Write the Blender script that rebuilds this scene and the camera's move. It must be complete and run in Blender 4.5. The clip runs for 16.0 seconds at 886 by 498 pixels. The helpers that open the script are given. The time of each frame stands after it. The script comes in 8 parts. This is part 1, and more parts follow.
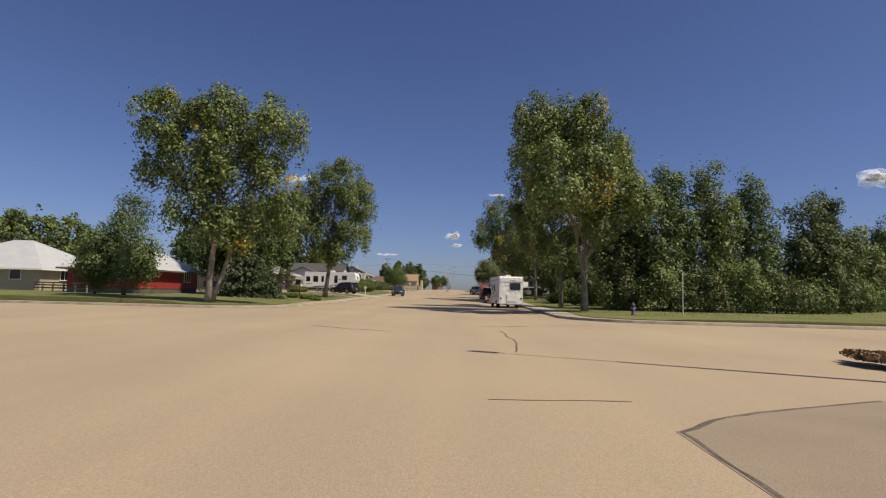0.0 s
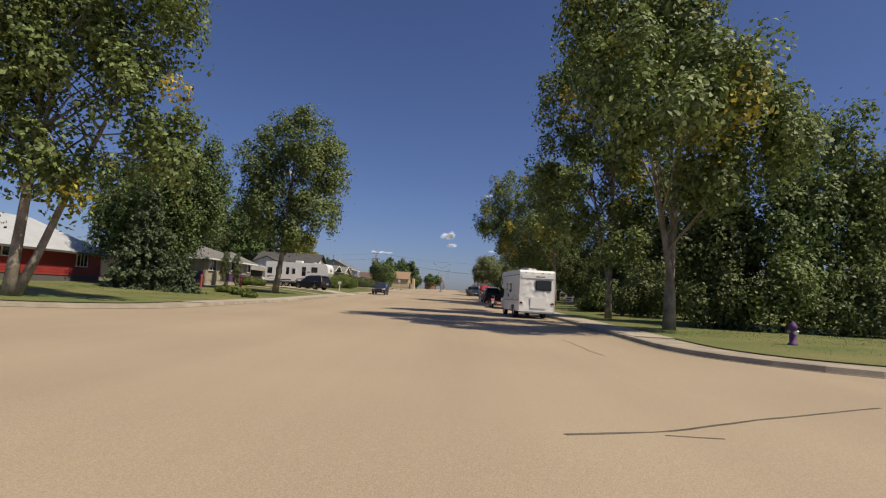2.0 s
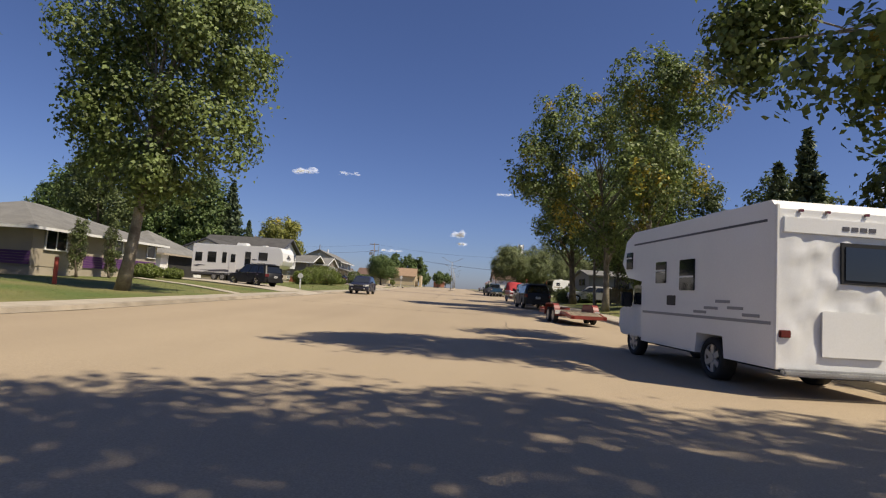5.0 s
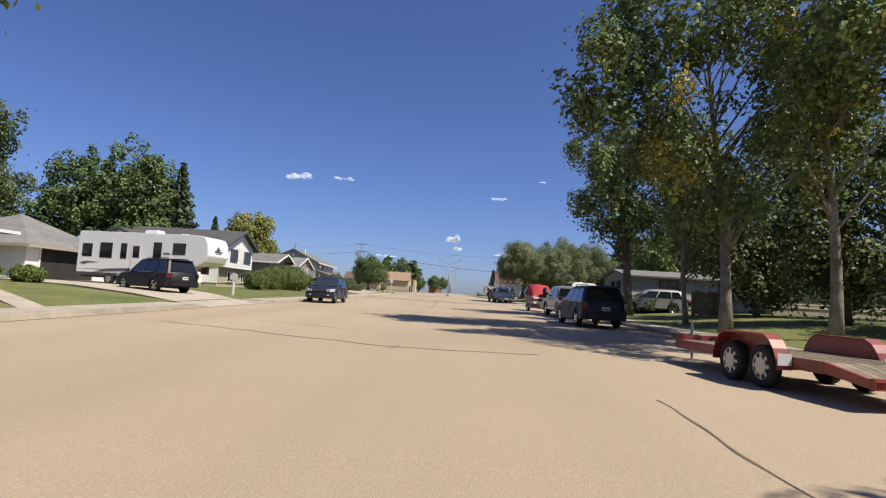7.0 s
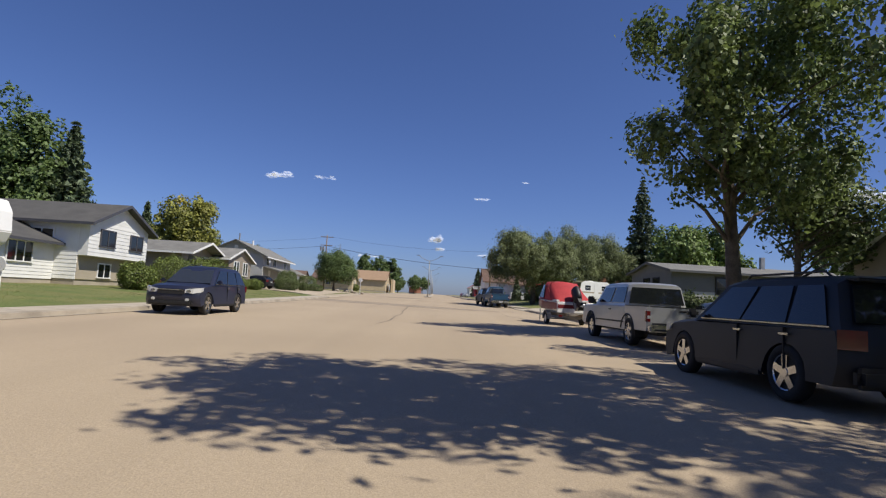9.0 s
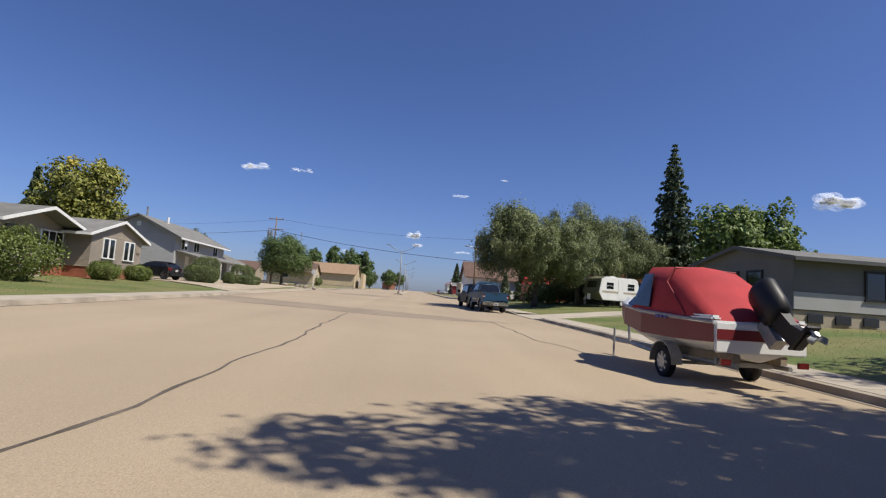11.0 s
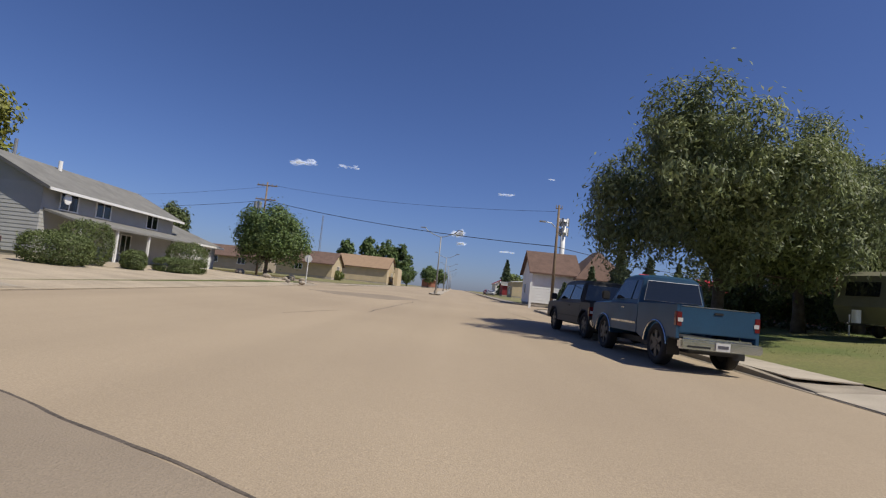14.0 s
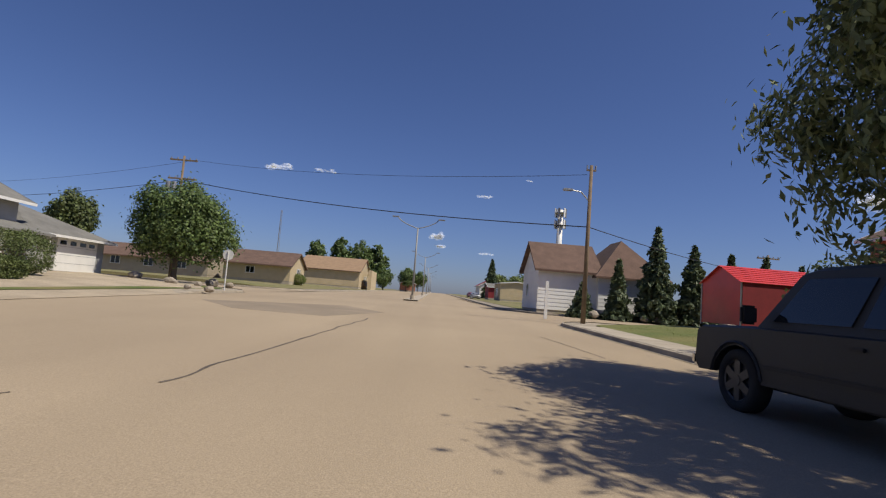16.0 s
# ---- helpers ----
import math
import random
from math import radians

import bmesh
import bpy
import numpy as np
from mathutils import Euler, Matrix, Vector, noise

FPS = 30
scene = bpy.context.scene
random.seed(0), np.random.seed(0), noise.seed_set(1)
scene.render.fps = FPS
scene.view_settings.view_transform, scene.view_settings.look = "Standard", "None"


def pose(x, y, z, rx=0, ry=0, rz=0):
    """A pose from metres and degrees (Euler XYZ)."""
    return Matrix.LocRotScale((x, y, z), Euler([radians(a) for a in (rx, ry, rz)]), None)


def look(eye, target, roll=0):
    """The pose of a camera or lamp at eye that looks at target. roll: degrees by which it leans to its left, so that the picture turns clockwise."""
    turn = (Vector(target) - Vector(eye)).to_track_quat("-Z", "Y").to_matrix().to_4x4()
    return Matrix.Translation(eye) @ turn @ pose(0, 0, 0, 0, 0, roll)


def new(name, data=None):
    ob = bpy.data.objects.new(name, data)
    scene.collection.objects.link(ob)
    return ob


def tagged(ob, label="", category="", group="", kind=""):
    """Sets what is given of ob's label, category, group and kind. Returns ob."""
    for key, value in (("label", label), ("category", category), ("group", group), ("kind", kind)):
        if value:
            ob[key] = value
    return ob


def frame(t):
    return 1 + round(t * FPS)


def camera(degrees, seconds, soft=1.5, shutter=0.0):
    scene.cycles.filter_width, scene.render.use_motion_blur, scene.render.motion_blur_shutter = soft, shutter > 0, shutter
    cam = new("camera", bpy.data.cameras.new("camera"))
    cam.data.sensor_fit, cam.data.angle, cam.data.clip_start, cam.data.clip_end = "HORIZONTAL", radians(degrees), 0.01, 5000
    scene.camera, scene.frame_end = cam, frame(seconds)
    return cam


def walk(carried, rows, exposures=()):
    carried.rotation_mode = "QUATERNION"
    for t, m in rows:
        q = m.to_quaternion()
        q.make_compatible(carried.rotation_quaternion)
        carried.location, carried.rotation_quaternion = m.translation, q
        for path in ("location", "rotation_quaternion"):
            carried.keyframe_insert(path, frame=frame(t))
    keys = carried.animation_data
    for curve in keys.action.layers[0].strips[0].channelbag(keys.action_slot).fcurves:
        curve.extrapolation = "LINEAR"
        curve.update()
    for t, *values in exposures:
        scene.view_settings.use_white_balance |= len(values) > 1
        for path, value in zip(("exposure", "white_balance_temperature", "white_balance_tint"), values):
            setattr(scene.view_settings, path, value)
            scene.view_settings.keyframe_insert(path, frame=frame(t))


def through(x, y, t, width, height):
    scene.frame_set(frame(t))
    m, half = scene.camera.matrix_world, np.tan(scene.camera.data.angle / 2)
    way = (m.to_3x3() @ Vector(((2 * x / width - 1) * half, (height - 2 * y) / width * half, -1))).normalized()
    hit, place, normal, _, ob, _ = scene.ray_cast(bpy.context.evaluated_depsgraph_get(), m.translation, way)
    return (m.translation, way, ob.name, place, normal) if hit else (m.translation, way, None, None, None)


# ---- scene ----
cam = camera(79.0, 16.0, soft=1.2)
# seconds, x, y, z, yaw, pitch, roll
PATH = [
    (0.0, 3.86, -6.62, 0.63, 3.10, 4.64, 1.38),
    (0.5, 3.66, -2.36, 0.62, 2.69, 4.62, 2.36),
    (1.0, 3.46, 1.78, 0.62, 2.68, 4.65, 2.22),
    (1.5, 3.32, 6.03, 0.60, 2.32, 4.59, 3.05),
    (2.0, 3.18, 10.28, 0.59, 2.38, 4.66, 3.17),
    (2.5, 3.00, 14.60, 0.58, 1.81, 4.62, 3.88),
    (3.0, 2.81, 18.72, 0.57, 2.38, 4.56, 5.96),
    (3.5, 2.70, 22.77, 0.56, 3.62, 4.50, 4.34),
    (4.0, 2.58, 26.94, 0.56, 3.31, 4.39, 3.24),
    (6.3, 1.49, 44.40, 0.63, 2.95, 4.89, 4.07),
    (6.5, 1.37, 45.99, 0.64, 2.86, 4.97, 3.84),
    (7.0, 1.19, 50.02, 0.66, 2.36, 5.07, 3.18),
    (7.5, 1.23, 54.07, 0.72, 1.84, 4.82, 3.55),
    (8.0, 1.22, 57.94, 0.78, 1.58, 4.89, 3.36),
    (8.5, 1.27, 61.87, 0.83, 0.90, 5.21, 3.35),
    (10.8, 1.85, 80.93, 1.09, -2.36, 5.07, 3.40),
    (11.0, 1.94, 82.68, 1.11, -2.54, 5.02, 4.10),
    (11.5, 2.10, 86.99, 1.16, -2.73, 5.13, 6.02),
    (12.0, 2.23, 91.43, 1.21, -2.01, 5.06, 6.79),
    (12.5, 2.34, 95.72, 1.25, -1.23, 4.67, 7.44),
    (13.0, 2.34, 99.89, 1.30, -0.39, 5.28, 6.65),
    (13.5, 2.19, 103.75, 1.35, -0.29, 4.76, 6.76),
    (14.0, 2.16, 107.56, 1.40, 0.60, 4.50, 5.77),
    (14.5, 2.22, 111.12, 1.44, 0.43, 4.94, 2.29),
    (15.0, 2.28, 114.71, 1.49, -1.23, 5.15, 2.25),
    (15.5, 2.26, 118.21, 1.53, -2.23, 5.16, 3.80),
    (16.0, 2.40, 121.60, 1.58, -2.37, 5.02, 4.58),
]


# the street veers gently: turn in degrees (left positive) along its length
VEER_Y = [-10, 20, 46, 62, 83, 96, 104, 112, 120]
VEER = [-1.95, -1.65, -1.25, -0.9, -0.5, -0.1, 0.65, 1.45, 1.8]
_run = np.arange(-400.0, 4001.0, 0.5)
_side = np.cumsum(-np.tan(np.radians(np.interp(_run, VEER_Y, VEER)))) * 0.5
_side -= np.interp(96.0, _run, _side)


def turn(y):
    return float(np.interp(y, VEER_Y, VEER))


def veer(x, y):
    """A place on the straight plan, moved onto the veering street."""
    return x + float(np.interp(y, _run, _side)), y + radians(turn(y)) * (x - 2.0)


def row_pose(x, y, z, yaw, pitch, roll):
    yaw += turn(y)
    x, y = veer(x, y)
    a, b = radians(yaw), radians(pitch)
    way = Vector((-math.sin(a) * math.cos(b), math.cos(a) * math.cos(b), math.sin(b)))
    return look((x, y, z), Vector((x, y, z)) + way, roll)


walk(cam, [(t, row_pose(*r)) for t, *r in PATH], [(0, 0.0, 6900, 10), (2.0, -0.05, 6750, 10), (4.0, 0.05, 6750, 10), (6.5, 0.35, 6350, 10), (7.0, 0.4, 6200, 10), (8.0, 0.1, 6000, 10), (11, 0.2, 6050, 10), (12.5, -0.02, 6050, 10), (14.5, -0.06, 6100, 10), (16, -0.12, 6300, 10)])

# ---- light ----
SUN = Vector((0.64, -0.31, 1.0)).normalized()
world = bpy.data.worlds.new("clear_sky")
scene.world = world
world.use_nodes = True
wn = world.node_tree
sky = wn.nodes.new("ShaderNodeTexSky")
sky.sky_type, sky.sun_disc = "NISHITA", False
sky.sun_elevation = math.asin(SUN.z)
sky.sun_rotation = math.atan2(SUN.x, SUN.y)
sky.altitude, sky.air_density, sky.dust_density, sky.ozone_density = 900, 1.0, 1.5, 4.0
tint = wn.nodes.new("ShaderNodeMix")
tint.data_type, tint.blend_type = "RGBA", "MULTIPLY"
tint.inputs["Factor"].default_value = 1.0
tint.inputs["B"].default_value = (0.88, 0.91, 1.22, 1)
wn.links.new(sky.outputs[0], tint.inputs["A"])
wn.links.new(tint.outputs["Result"], wn.nodes["Background"].inputs[0])
wn.nodes["Background"].inputs[1].default_value = 0.07
sun = new("sun", bpy.data.lights.new("sun", "SUN"))
sun.data.energy, sun.data.angle, sun.data.color = 5.0, radians(0.53), (1.0, 0.90, 0.73)
sun.matrix_world = look(SUN * 100, (0, 0, 0))


# ---- materials ----
def mat(name, base, rough=0.7, vary=0.25, scale=6.0, bump=0.0, bump_scale=40.0, metal=0.0, rand=0.0, island=0.0, coat=0.0, second=None, fine=None):
    """Procedural surface: base colour varied by broad noise and fine grain, with relief."""
    m = bpy.data.materials.new(name)
    m.use_nodes = True
    n, l = m.node_tree.nodes, m.node_tree.links
    p = n["Principled BSDF"]
    p.inputs["Roughness"].default_value = rough
    p.inputs["Metallic"].default_value = metal
    p.inputs["Coat Weight"].default_value = coat
    tc = n.new("ShaderNodeTexCoord")
    broad = n.new("ShaderNodeTexNoise")
    broad.inputs["Scale"].default_value, broad.inputs["Detail"].default_value = scale, 6
    l.new(tc.outputs["Object"], broad.inputs["Vector"])
    mix = n.new("ShaderNodeMix")
    mix.data_type = "RGBA"
    other = second or tuple(c * (1 - vary) for c in base)
    mix.inputs["A"].default_value, mix.inputs["B"].default_value = (*base, 1), (*other, 1)
    ramp = n.new("ShaderNodeMapRange")
    ramp.inputs["From Min"].default_value, ramp.inputs["From Max"].default_value = 0.35, 0.68
    l.new(broad.outputs["Fac"], ramp.inputs["Value"])
    l.new(ramp.outputs["Result"], mix.inputs["Factor"])
    grain = n.new("ShaderNodeTexNoise")
    grain.inputs["Scale"].default_value, grain.inputs["Detail"].default_value = bump_scale, 4
    l.new(tc.outputs["Object"], grain.inputs["Vector"])
    hsv = n.new("ShaderNodeHueSaturation")
    l.new(mix.outputs["Result"], hsv.inputs["Color"])
    g = n.new("ShaderNodeMapRange")
    k = fine if fine is not None else vary * 0.5
    g.inputs["From Min"].default_value, g.inputs["From Max"].default_value = 0.3, 0.7
    g.inputs["To Min"].default_value, g.inputs["To Max"].default_value = 1 - k, 1 + k
    l.new(grain.outputs["Fac"], g.inputs["Value"])
    value = g.outputs["Result"]
    for amount, source, socket in ((rand, "ShaderNodeObjectInfo", "Random"), (island, "ShaderNodeNewGeometry", "Random Per Island")):
        if amount:
            info = n.new(source)
            r = n.new("ShaderNodeMapRange")
            r.inputs["To Min"].default_value, r.inputs["To Max"].default_value = 1 - amount, 1 + amount
            l.new(info.outputs[socket], r.inputs["Value"])
            mul = n.new("ShaderNodeMath")
            mul.operation = "MULTIPLY"
            l.new(value, mul.inputs[0])
            l.new(r.outputs["Result"], mul.inputs[1])
            value = mul.outputs[0]
    l.new(value, hsv.inputs["Value"])
    l.new(hsv.outputs["Color"], p.inputs["Base Color"])
    if bump:
        b = n.new("ShaderNodeBump")
        b.inputs["Strength"].default_value, b.inputs["Distance"].default_value = bump, 0.02
        l.new(grain.outputs["Fac"], b.inputs["Height"])
        l.new(b.outputs["Normal"], p.inputs["Normal"])
    return m


def leaf_mat(name, base, second, island=0.5, through=0.30):
    m = mat(name, base, 0.6, 0.3, 0.35, 0, 9.0, island=island, second=second, fine=0.25)
    n, l = m.node_tree.nodes, m.node_tree.links
    out, p = n["Material Output"], n["Principled BSDF"]
    t = n.new("ShaderNodeBsdfTranslucent")
    src = p.inputs["Base Color"].links[0].from_socket
    l.new(src, t.inputs["Color"])
    mx = n.new("ShaderNodeMixShader")
    mx.inputs[0].default_value = through
    l.new(p.outputs[0], mx.inputs[1])
    l.new(t.outputs[0], mx.inputs[2])
    l.new(mx.outputs[0], out.inputs["Surface"])
    return m


def glass_mat(name, base=(0.012, 0.014, 0.016), rough=0.06):
    m = bpy.data.materials.new(name)
    m.use_nodes = True
    p = m.node_tree.nodes["Principled BSDF"]
    p.inputs["Base Color"].default_value, p.inputs["Roughness"].default_value = (*base, 1), rough
    p.inputs["Coat Weight"].default_value = 0.4
    return m


def asphalt_mat():
    """Tan chip-seal: fine stone chips, broad wear, faint wheel tracks along the street."""
    m = mat("chip_seal", (0.375, 0.298, 0.204), 0.93, 0.2, 0.12, 0.35, 70.0, second=(0.335, 0.264, 0.181), fine=0.14)
    n, l = m.node_tree.nodes, m.node_tree.links
    p = n["Principled BSDF"]
    src = p.inputs["Base Color"].links[0].from_socket
    tc = n.new("ShaderNodeTexCoord")
    chips = n.new("ShaderNodeTexVoronoi")
    chips.inputs["Scale"].default_value = 38
    l.new(tc.outputs["Object"], chips.inputs["Vector"])
    stretch = n.new("ShaderNodeMapping")
    stretch.inputs["Scale"].default_value = (0.55, 0.02, 1)
    l.new(tc.outputs["Object"], stretch.inputs["Vector"])
    lanes = n.new("ShaderNodeTexNoise")
    lanes.inputs["Scale"].default_value, lanes.inputs["Detail"].default_value = 1.0, 3
    l.new(stretch.outputs[0], lanes.inputs["Vector"])
    a = n.new("ShaderNodeMapRange")
    a.inputs["From Min"].default_value, a.inputs["From Max"].default_value = 0.3, 0.7
    a.inputs["To Min"].default_value, a.inputs["To Max"].default_value = 0.94, 1.05
    l.new(lanes.outputs["Fac"], a.inputs["Value"])
    b = n.new("ShaderNodeMapRange")
    b.inputs["From Max"].default_value = 0.75
    b.inputs["To Min"].default_value, b.inputs["To Max"].default_value = 0.92, 1.05
    l.new(chips.outputs["Distance"], b.inputs["Value"])
    mul = n.new("ShaderNodeMath")
    mul.operation = "MULTIPLY"
    l.new(a.outputs[0], mul.inputs[0])
    l.new(b.outputs[0], mul.inputs[1])
    hsv = n.new("ShaderNodeHueSaturation")
    l.new(src, hsv.inputs["Color"])
    l.new(mul.outputs[0], hsv.inputs["Value"])
    l.new(hsv.outputs[0], p.inputs["Base Color"])
    return m


def cloud_mat():
    """Thin vapour: white scatter that lets most of the sky through at each skin."""
    m = mat("cloud_vapour", (0.86, 0.90, 0.98), 1.0, 0.02, 0.01)
    n, l = m.node_tree.nodes, m.node_tree.links
    t, mx = n.new("ShaderNodeBsdfTransparent"), n.new("ShaderNodeMixShader")
    d, add = n.new("ShaderNodeBsdfTranslucent"), n.new("ShaderNodeAddShader")
    l.new(n["Principled BSDF"].outputs[0], add.inputs[0])
    l.new(d.outputs[0], add.inputs[1])
    mx.inputs[0].default_value = 0.10
    l.new(t.outputs[0], mx.inputs[1])
    l.new(add.outputs[0], mx.inputs[2])
    l.new(mx.outputs[0], n["Material Output"].inputs["Surface"])
    return m


M = {
    "asphalt": asphalt_mat(),
    "tar": mat("crack_sealant", (0.145, 0.118, 0.092), 0.8, 0.5, 1.5, 0.3, 30, fine=0.3),
    "patch": mat("asphalt_patch", (0.295, 0.238, 0.172), 0.92, 0.2, 0.5, 0.5, 60),
    "concrete": mat("concrete", (0.43, 0.375, 0.295), 0.9, 0.22, 0.8, 0.25, 60, rand=0.08),
    "kerb": mat("kerb_concrete", (0.36, 0.31, 0.24), 0.9, 0.35, 1.2, 0.3, 50, rand=0.1),
    "lawn": mat("lawn", (0.092, 0.128, 0.026), 0.95, 0.3, 0.30, 0.8, 18, second=(0.185, 0.168, 0.060), fine=0.35),
    "dry": mat("dry_grass", (0.235, 0.200, 0.095), 0.95, 0.3, 0.25, 0.8, 14, second=(0.150, 0.155, 0.050), fine=0.35),
    "blades": mat("grass_blades", (0.112, 0.152, 0.030), 0.8, 0.3, 0.30, 0, 8, island=0.35, second=(0.175, 0.165, 0.058)),
    "gravel": mat("gravel_yard", (0.44, 0.365, 0.265), 0.95, 0.25, 0.5, 0.6, 30, fine=0.25),
    "bark": mat("bark", (0.155, 0.125, 0.090), 0.95, 0.4, 2.5, 0.9, 22, second=(0.075, 0.060, 0.045)),
    "bark_pale": mat("pale_bark", (0.30, 0.265, 0.21), 0.92, 0.4, 2.0, 0.8, 18, second=(0.13, 0.105, 0.08)),
    "leaf": leaf_mat("cottonwood_leaf", (0.180, 0.228, 0.066), (0.120, 0.165, 0.048)),
    "leaf_yellow": leaf_mat("yellowing_leaf", (0.420, 0.330, 0.040), (0.270, 0.255, 0.045)),
    "leaf_olive": leaf_mat("olive_yellow_leaf", (0.300, 0.295, 0.062), (0.215, 0.230, 0.052)),
    "leaf_dark": leaf_mat("dark_leaf", (0.125, 0.155, 0.048), (0.080, 0.108, 0.036)),
    "leaf_mid": leaf_mat("deep_green_leaf", (0.138, 0.195, 0.056), (0.090, 0.138, 0.043)),
    "leaf_willow": leaf_mat("willow_leaf", (0.215, 0.245, 0.105), (0.130, 0.160, 0.064)),
    "leaf_bright": leaf_mat("bright_leaf", (0.170, 0.235, 0.056), (0.115, 0.172, 0.042)),
    "needle": leaf_mat("spruce_needle", (0.110, 0.145, 0.070), (0.070, 0.100, 0.048), 0.35, 0.15),
    "shrub": leaf_mat("shrub_leaf", (0.165, 0.205, 0.042), (0.115, 0.150, 0.032), 0.35, 0.25),
    "juniper": leaf_mat("clipped_juniper", (0.118, 0.150, 0.042), (0.080, 0.108, 0.032), 0.3, 0.2),
    "litter": leaf_mat("dry_brown_leaf", (0.260, 0.170, 0.075), (0.170, 0.105, 0.050), 0.4, 0.1),
    "glass": glass_mat("window_glass"),
    "glass_blue": glass_mat("sky_tinted_glass", (0.03, 0.035, 0.045), 0.03),
    "white": mat("white_paint", (0.78, 0.775, 0.75), 0.5, 0.08, 1.5, 0.05, 30),
    "gel": mat("white_gelcoat", (0.80, 0.80, 0.785), 0.32, 0.05, 0.8, coat=0.3),
    "black": mat("black_plastic", (0.018, 0.018, 0.019), 0.55, 0.3, 8),
    "tyre": mat("tyre_rubber", (0.022, 0.021, 0.020), 0.85, 0.3, 9, 0.3, 60),
    "chrome": mat("bright_metal", (0.62, 0.62, 0.62), 0.22, 0.15, 6, metal=1.0),
    "steel": mat("galvanised_steel", (0.42, 0.42, 0.41), 0.5, 0.25, 3, 0.1, 40, metal=0.7),
    "pole_steel": mat("grey_pole", (0.30, 0.30, 0.29), 0.6, 0.2, 2, metal=0.3),
    "wood": mat("weathered_plank", (0.255, 0.205, 0.145), 0.9, 0.4, 3.0, 0.5, 30, rand=0.22),
    "pole_wood": mat("pole_timber", (0.235, 0.170, 0.110), 0.9, 0.35, 2.0, 0.5, 25),
    "red_metal": mat("red_trailer_paint", (0.27, 0.048, 0.038), 0.45, 0.35, 1.8, 0.08, 30, coat=0.2),
    "red_canvas": mat("red_canvas", (0.40, 0.035, 0.040), 0.85, 0.2, 1.4, 0.3, 70),
    "red_roof": mat("red_sheet_metal", (0.62, 0.045, 0.035), 0.45, 0.15, 1.5, coat=0.2),
    "red_dark": mat("dark_red_tarp", (0.25, 0.022, 0.028), 0.7, 0.2, 1.5),
    "maroon": mat("maroon_hull", (0.17, 0.016, 0.022), 0.45, 0.12, 1.0, coat=0.15),
    "navy": mat("navy_car_paint", (0.016, 0.019, 0.042), 0.4, 0.15, 1.0, coat=0.25),
    "black_paint": mat("black_car_paint", (0.009, 0.009, 0.010), 0.5, 0.2, 1.0),
    "teal": mat("blue_truck_paint", (0.014, 0.062, 0.125), 0.45, 0.25, 1.2, coat=0.15),
    "grey_paint": mat("dark_grey_truck_paint", (0.026, 0.026, 0.025), 0.5, 0.2, 1.0),
    "silver": mat("silver_car_paint", (0.45, 0.45, 0.45), 0.34, 0.1, 1.0, metal=0.5, coat=0.4),
    "lamp_red": mat("red_lens", (0.13, 0.010, 0.010), 0.25, 0.15, 5, coat=0.6),
    "lamp_clear": mat("clear_lens", (0.55, 0.55, 0.53), 0.12, 0.1, 5, coat=0.8),
    "rim_dark": mat("dull_wheel_rim", (0.10, 0.10, 0.10), 0.4, 0.2, 4, metal=0.6),
    "siding_char": mat("dark_grey_siding", (0.165, 0.162, 0.155), 0.7, 0.12, 1.0, 0.08, 30, rand=0.05),
    "plate": mat("number_plate", (0.62, 0.62, 0.60), 0.5, 0.1, 20),
    "bar": mat("dark_lettering", (0.09, 0.09, 0.11), 0.6, 0.1, 20),
    "blue_bar": mat("blue_lettering", (0.05, 0.07, 0.30), 0.5, 0.1, 20),
    "grey_stripe": mat("grey_stripe", (0.28, 0.28, 0.29), 0.45, 0.1, 4),
    "dark_stripe": mat("dark_stripe", (0.07, 0.07, 0.08), 0.45, 0.1, 4),
    "shingle_grey": mat("grey_shingle", (0.195, 0.190, 0.175), 0.95, 0.25, 1.2, 0.5, 30, rand=0.10, fine=0.2),
    "shingle_dark": mat("charcoal_shingle", (0.085, 0.082, 0.078), 0.95, 0.25, 1.2, 0.5, 30, fine=0.2),
    "shingle_brown": mat("brown_shingle", (0.150, 0.095, 0.072), 0.95, 0.25, 1.2, 0.5, 30, fine=0.2),
    "shingle_tan": mat("tan_shingle", (0.32, 0.215, 0.130), 0.95, 0.2, 1.2, 0.5, 30, fine=0.2),
    "metal_roof": mat("pale_metal_roof", (0.52, 0.54, 0.55), 0.5, 0.12, 1.0, metal=0.1),
    "siding_red": mat("red_siding", (0.30, 0.035, 0.030), 0.6, 0.2, 1.0, 0.1, 30, rand=0.06),
    "siding_white": mat("white_siding", (0.77, 0.765, 0.735), 0.6, 0.1, 1.0, 0.08, 30, rand=0.04),
    "siding_grey": mat("grey_siding", (0.40, 0.40, 0.39), 0.65, 0.1, 1.0, 0.08, 30, rand=0.04),
    "siding_tan": mat("taupe_siding", (0.30, 0.255, 0.200), 0.65, 0.12, 1.0, 0.08, 30, rand=0.05),
    "siding_cream": mat("cream_stucco", (0.52, 0.42, 0.265), 0.85, 0.12, 1.0, 0.3, 60),
    "siding_beige": mat("beige_stucco", (0.40, 0.345, 0.265), 0.85, 0.12, 1.0, 0.3, 60),
    "siding_dark": mat("charcoal_siding", (0.105, 0.105, 0.105), 0.7, 0.15, 1.0, 0.08, 30, rand=0.08),
    "stucco_orange": mat("salmon_stucco", (0.42, 0.19, 0.12), 0.85, 0.12, 1.0, 0.3, 60),
    "brick_red": mat("red_brick", (0.33, 0.105, 0.060), 0.9, 0.3, 3.0, 0.4, 40),
    "purple": mat("purple_boards", (0.115, 0.045, 0.155), 0.7, 0.2, 1.5, rand=0.1),
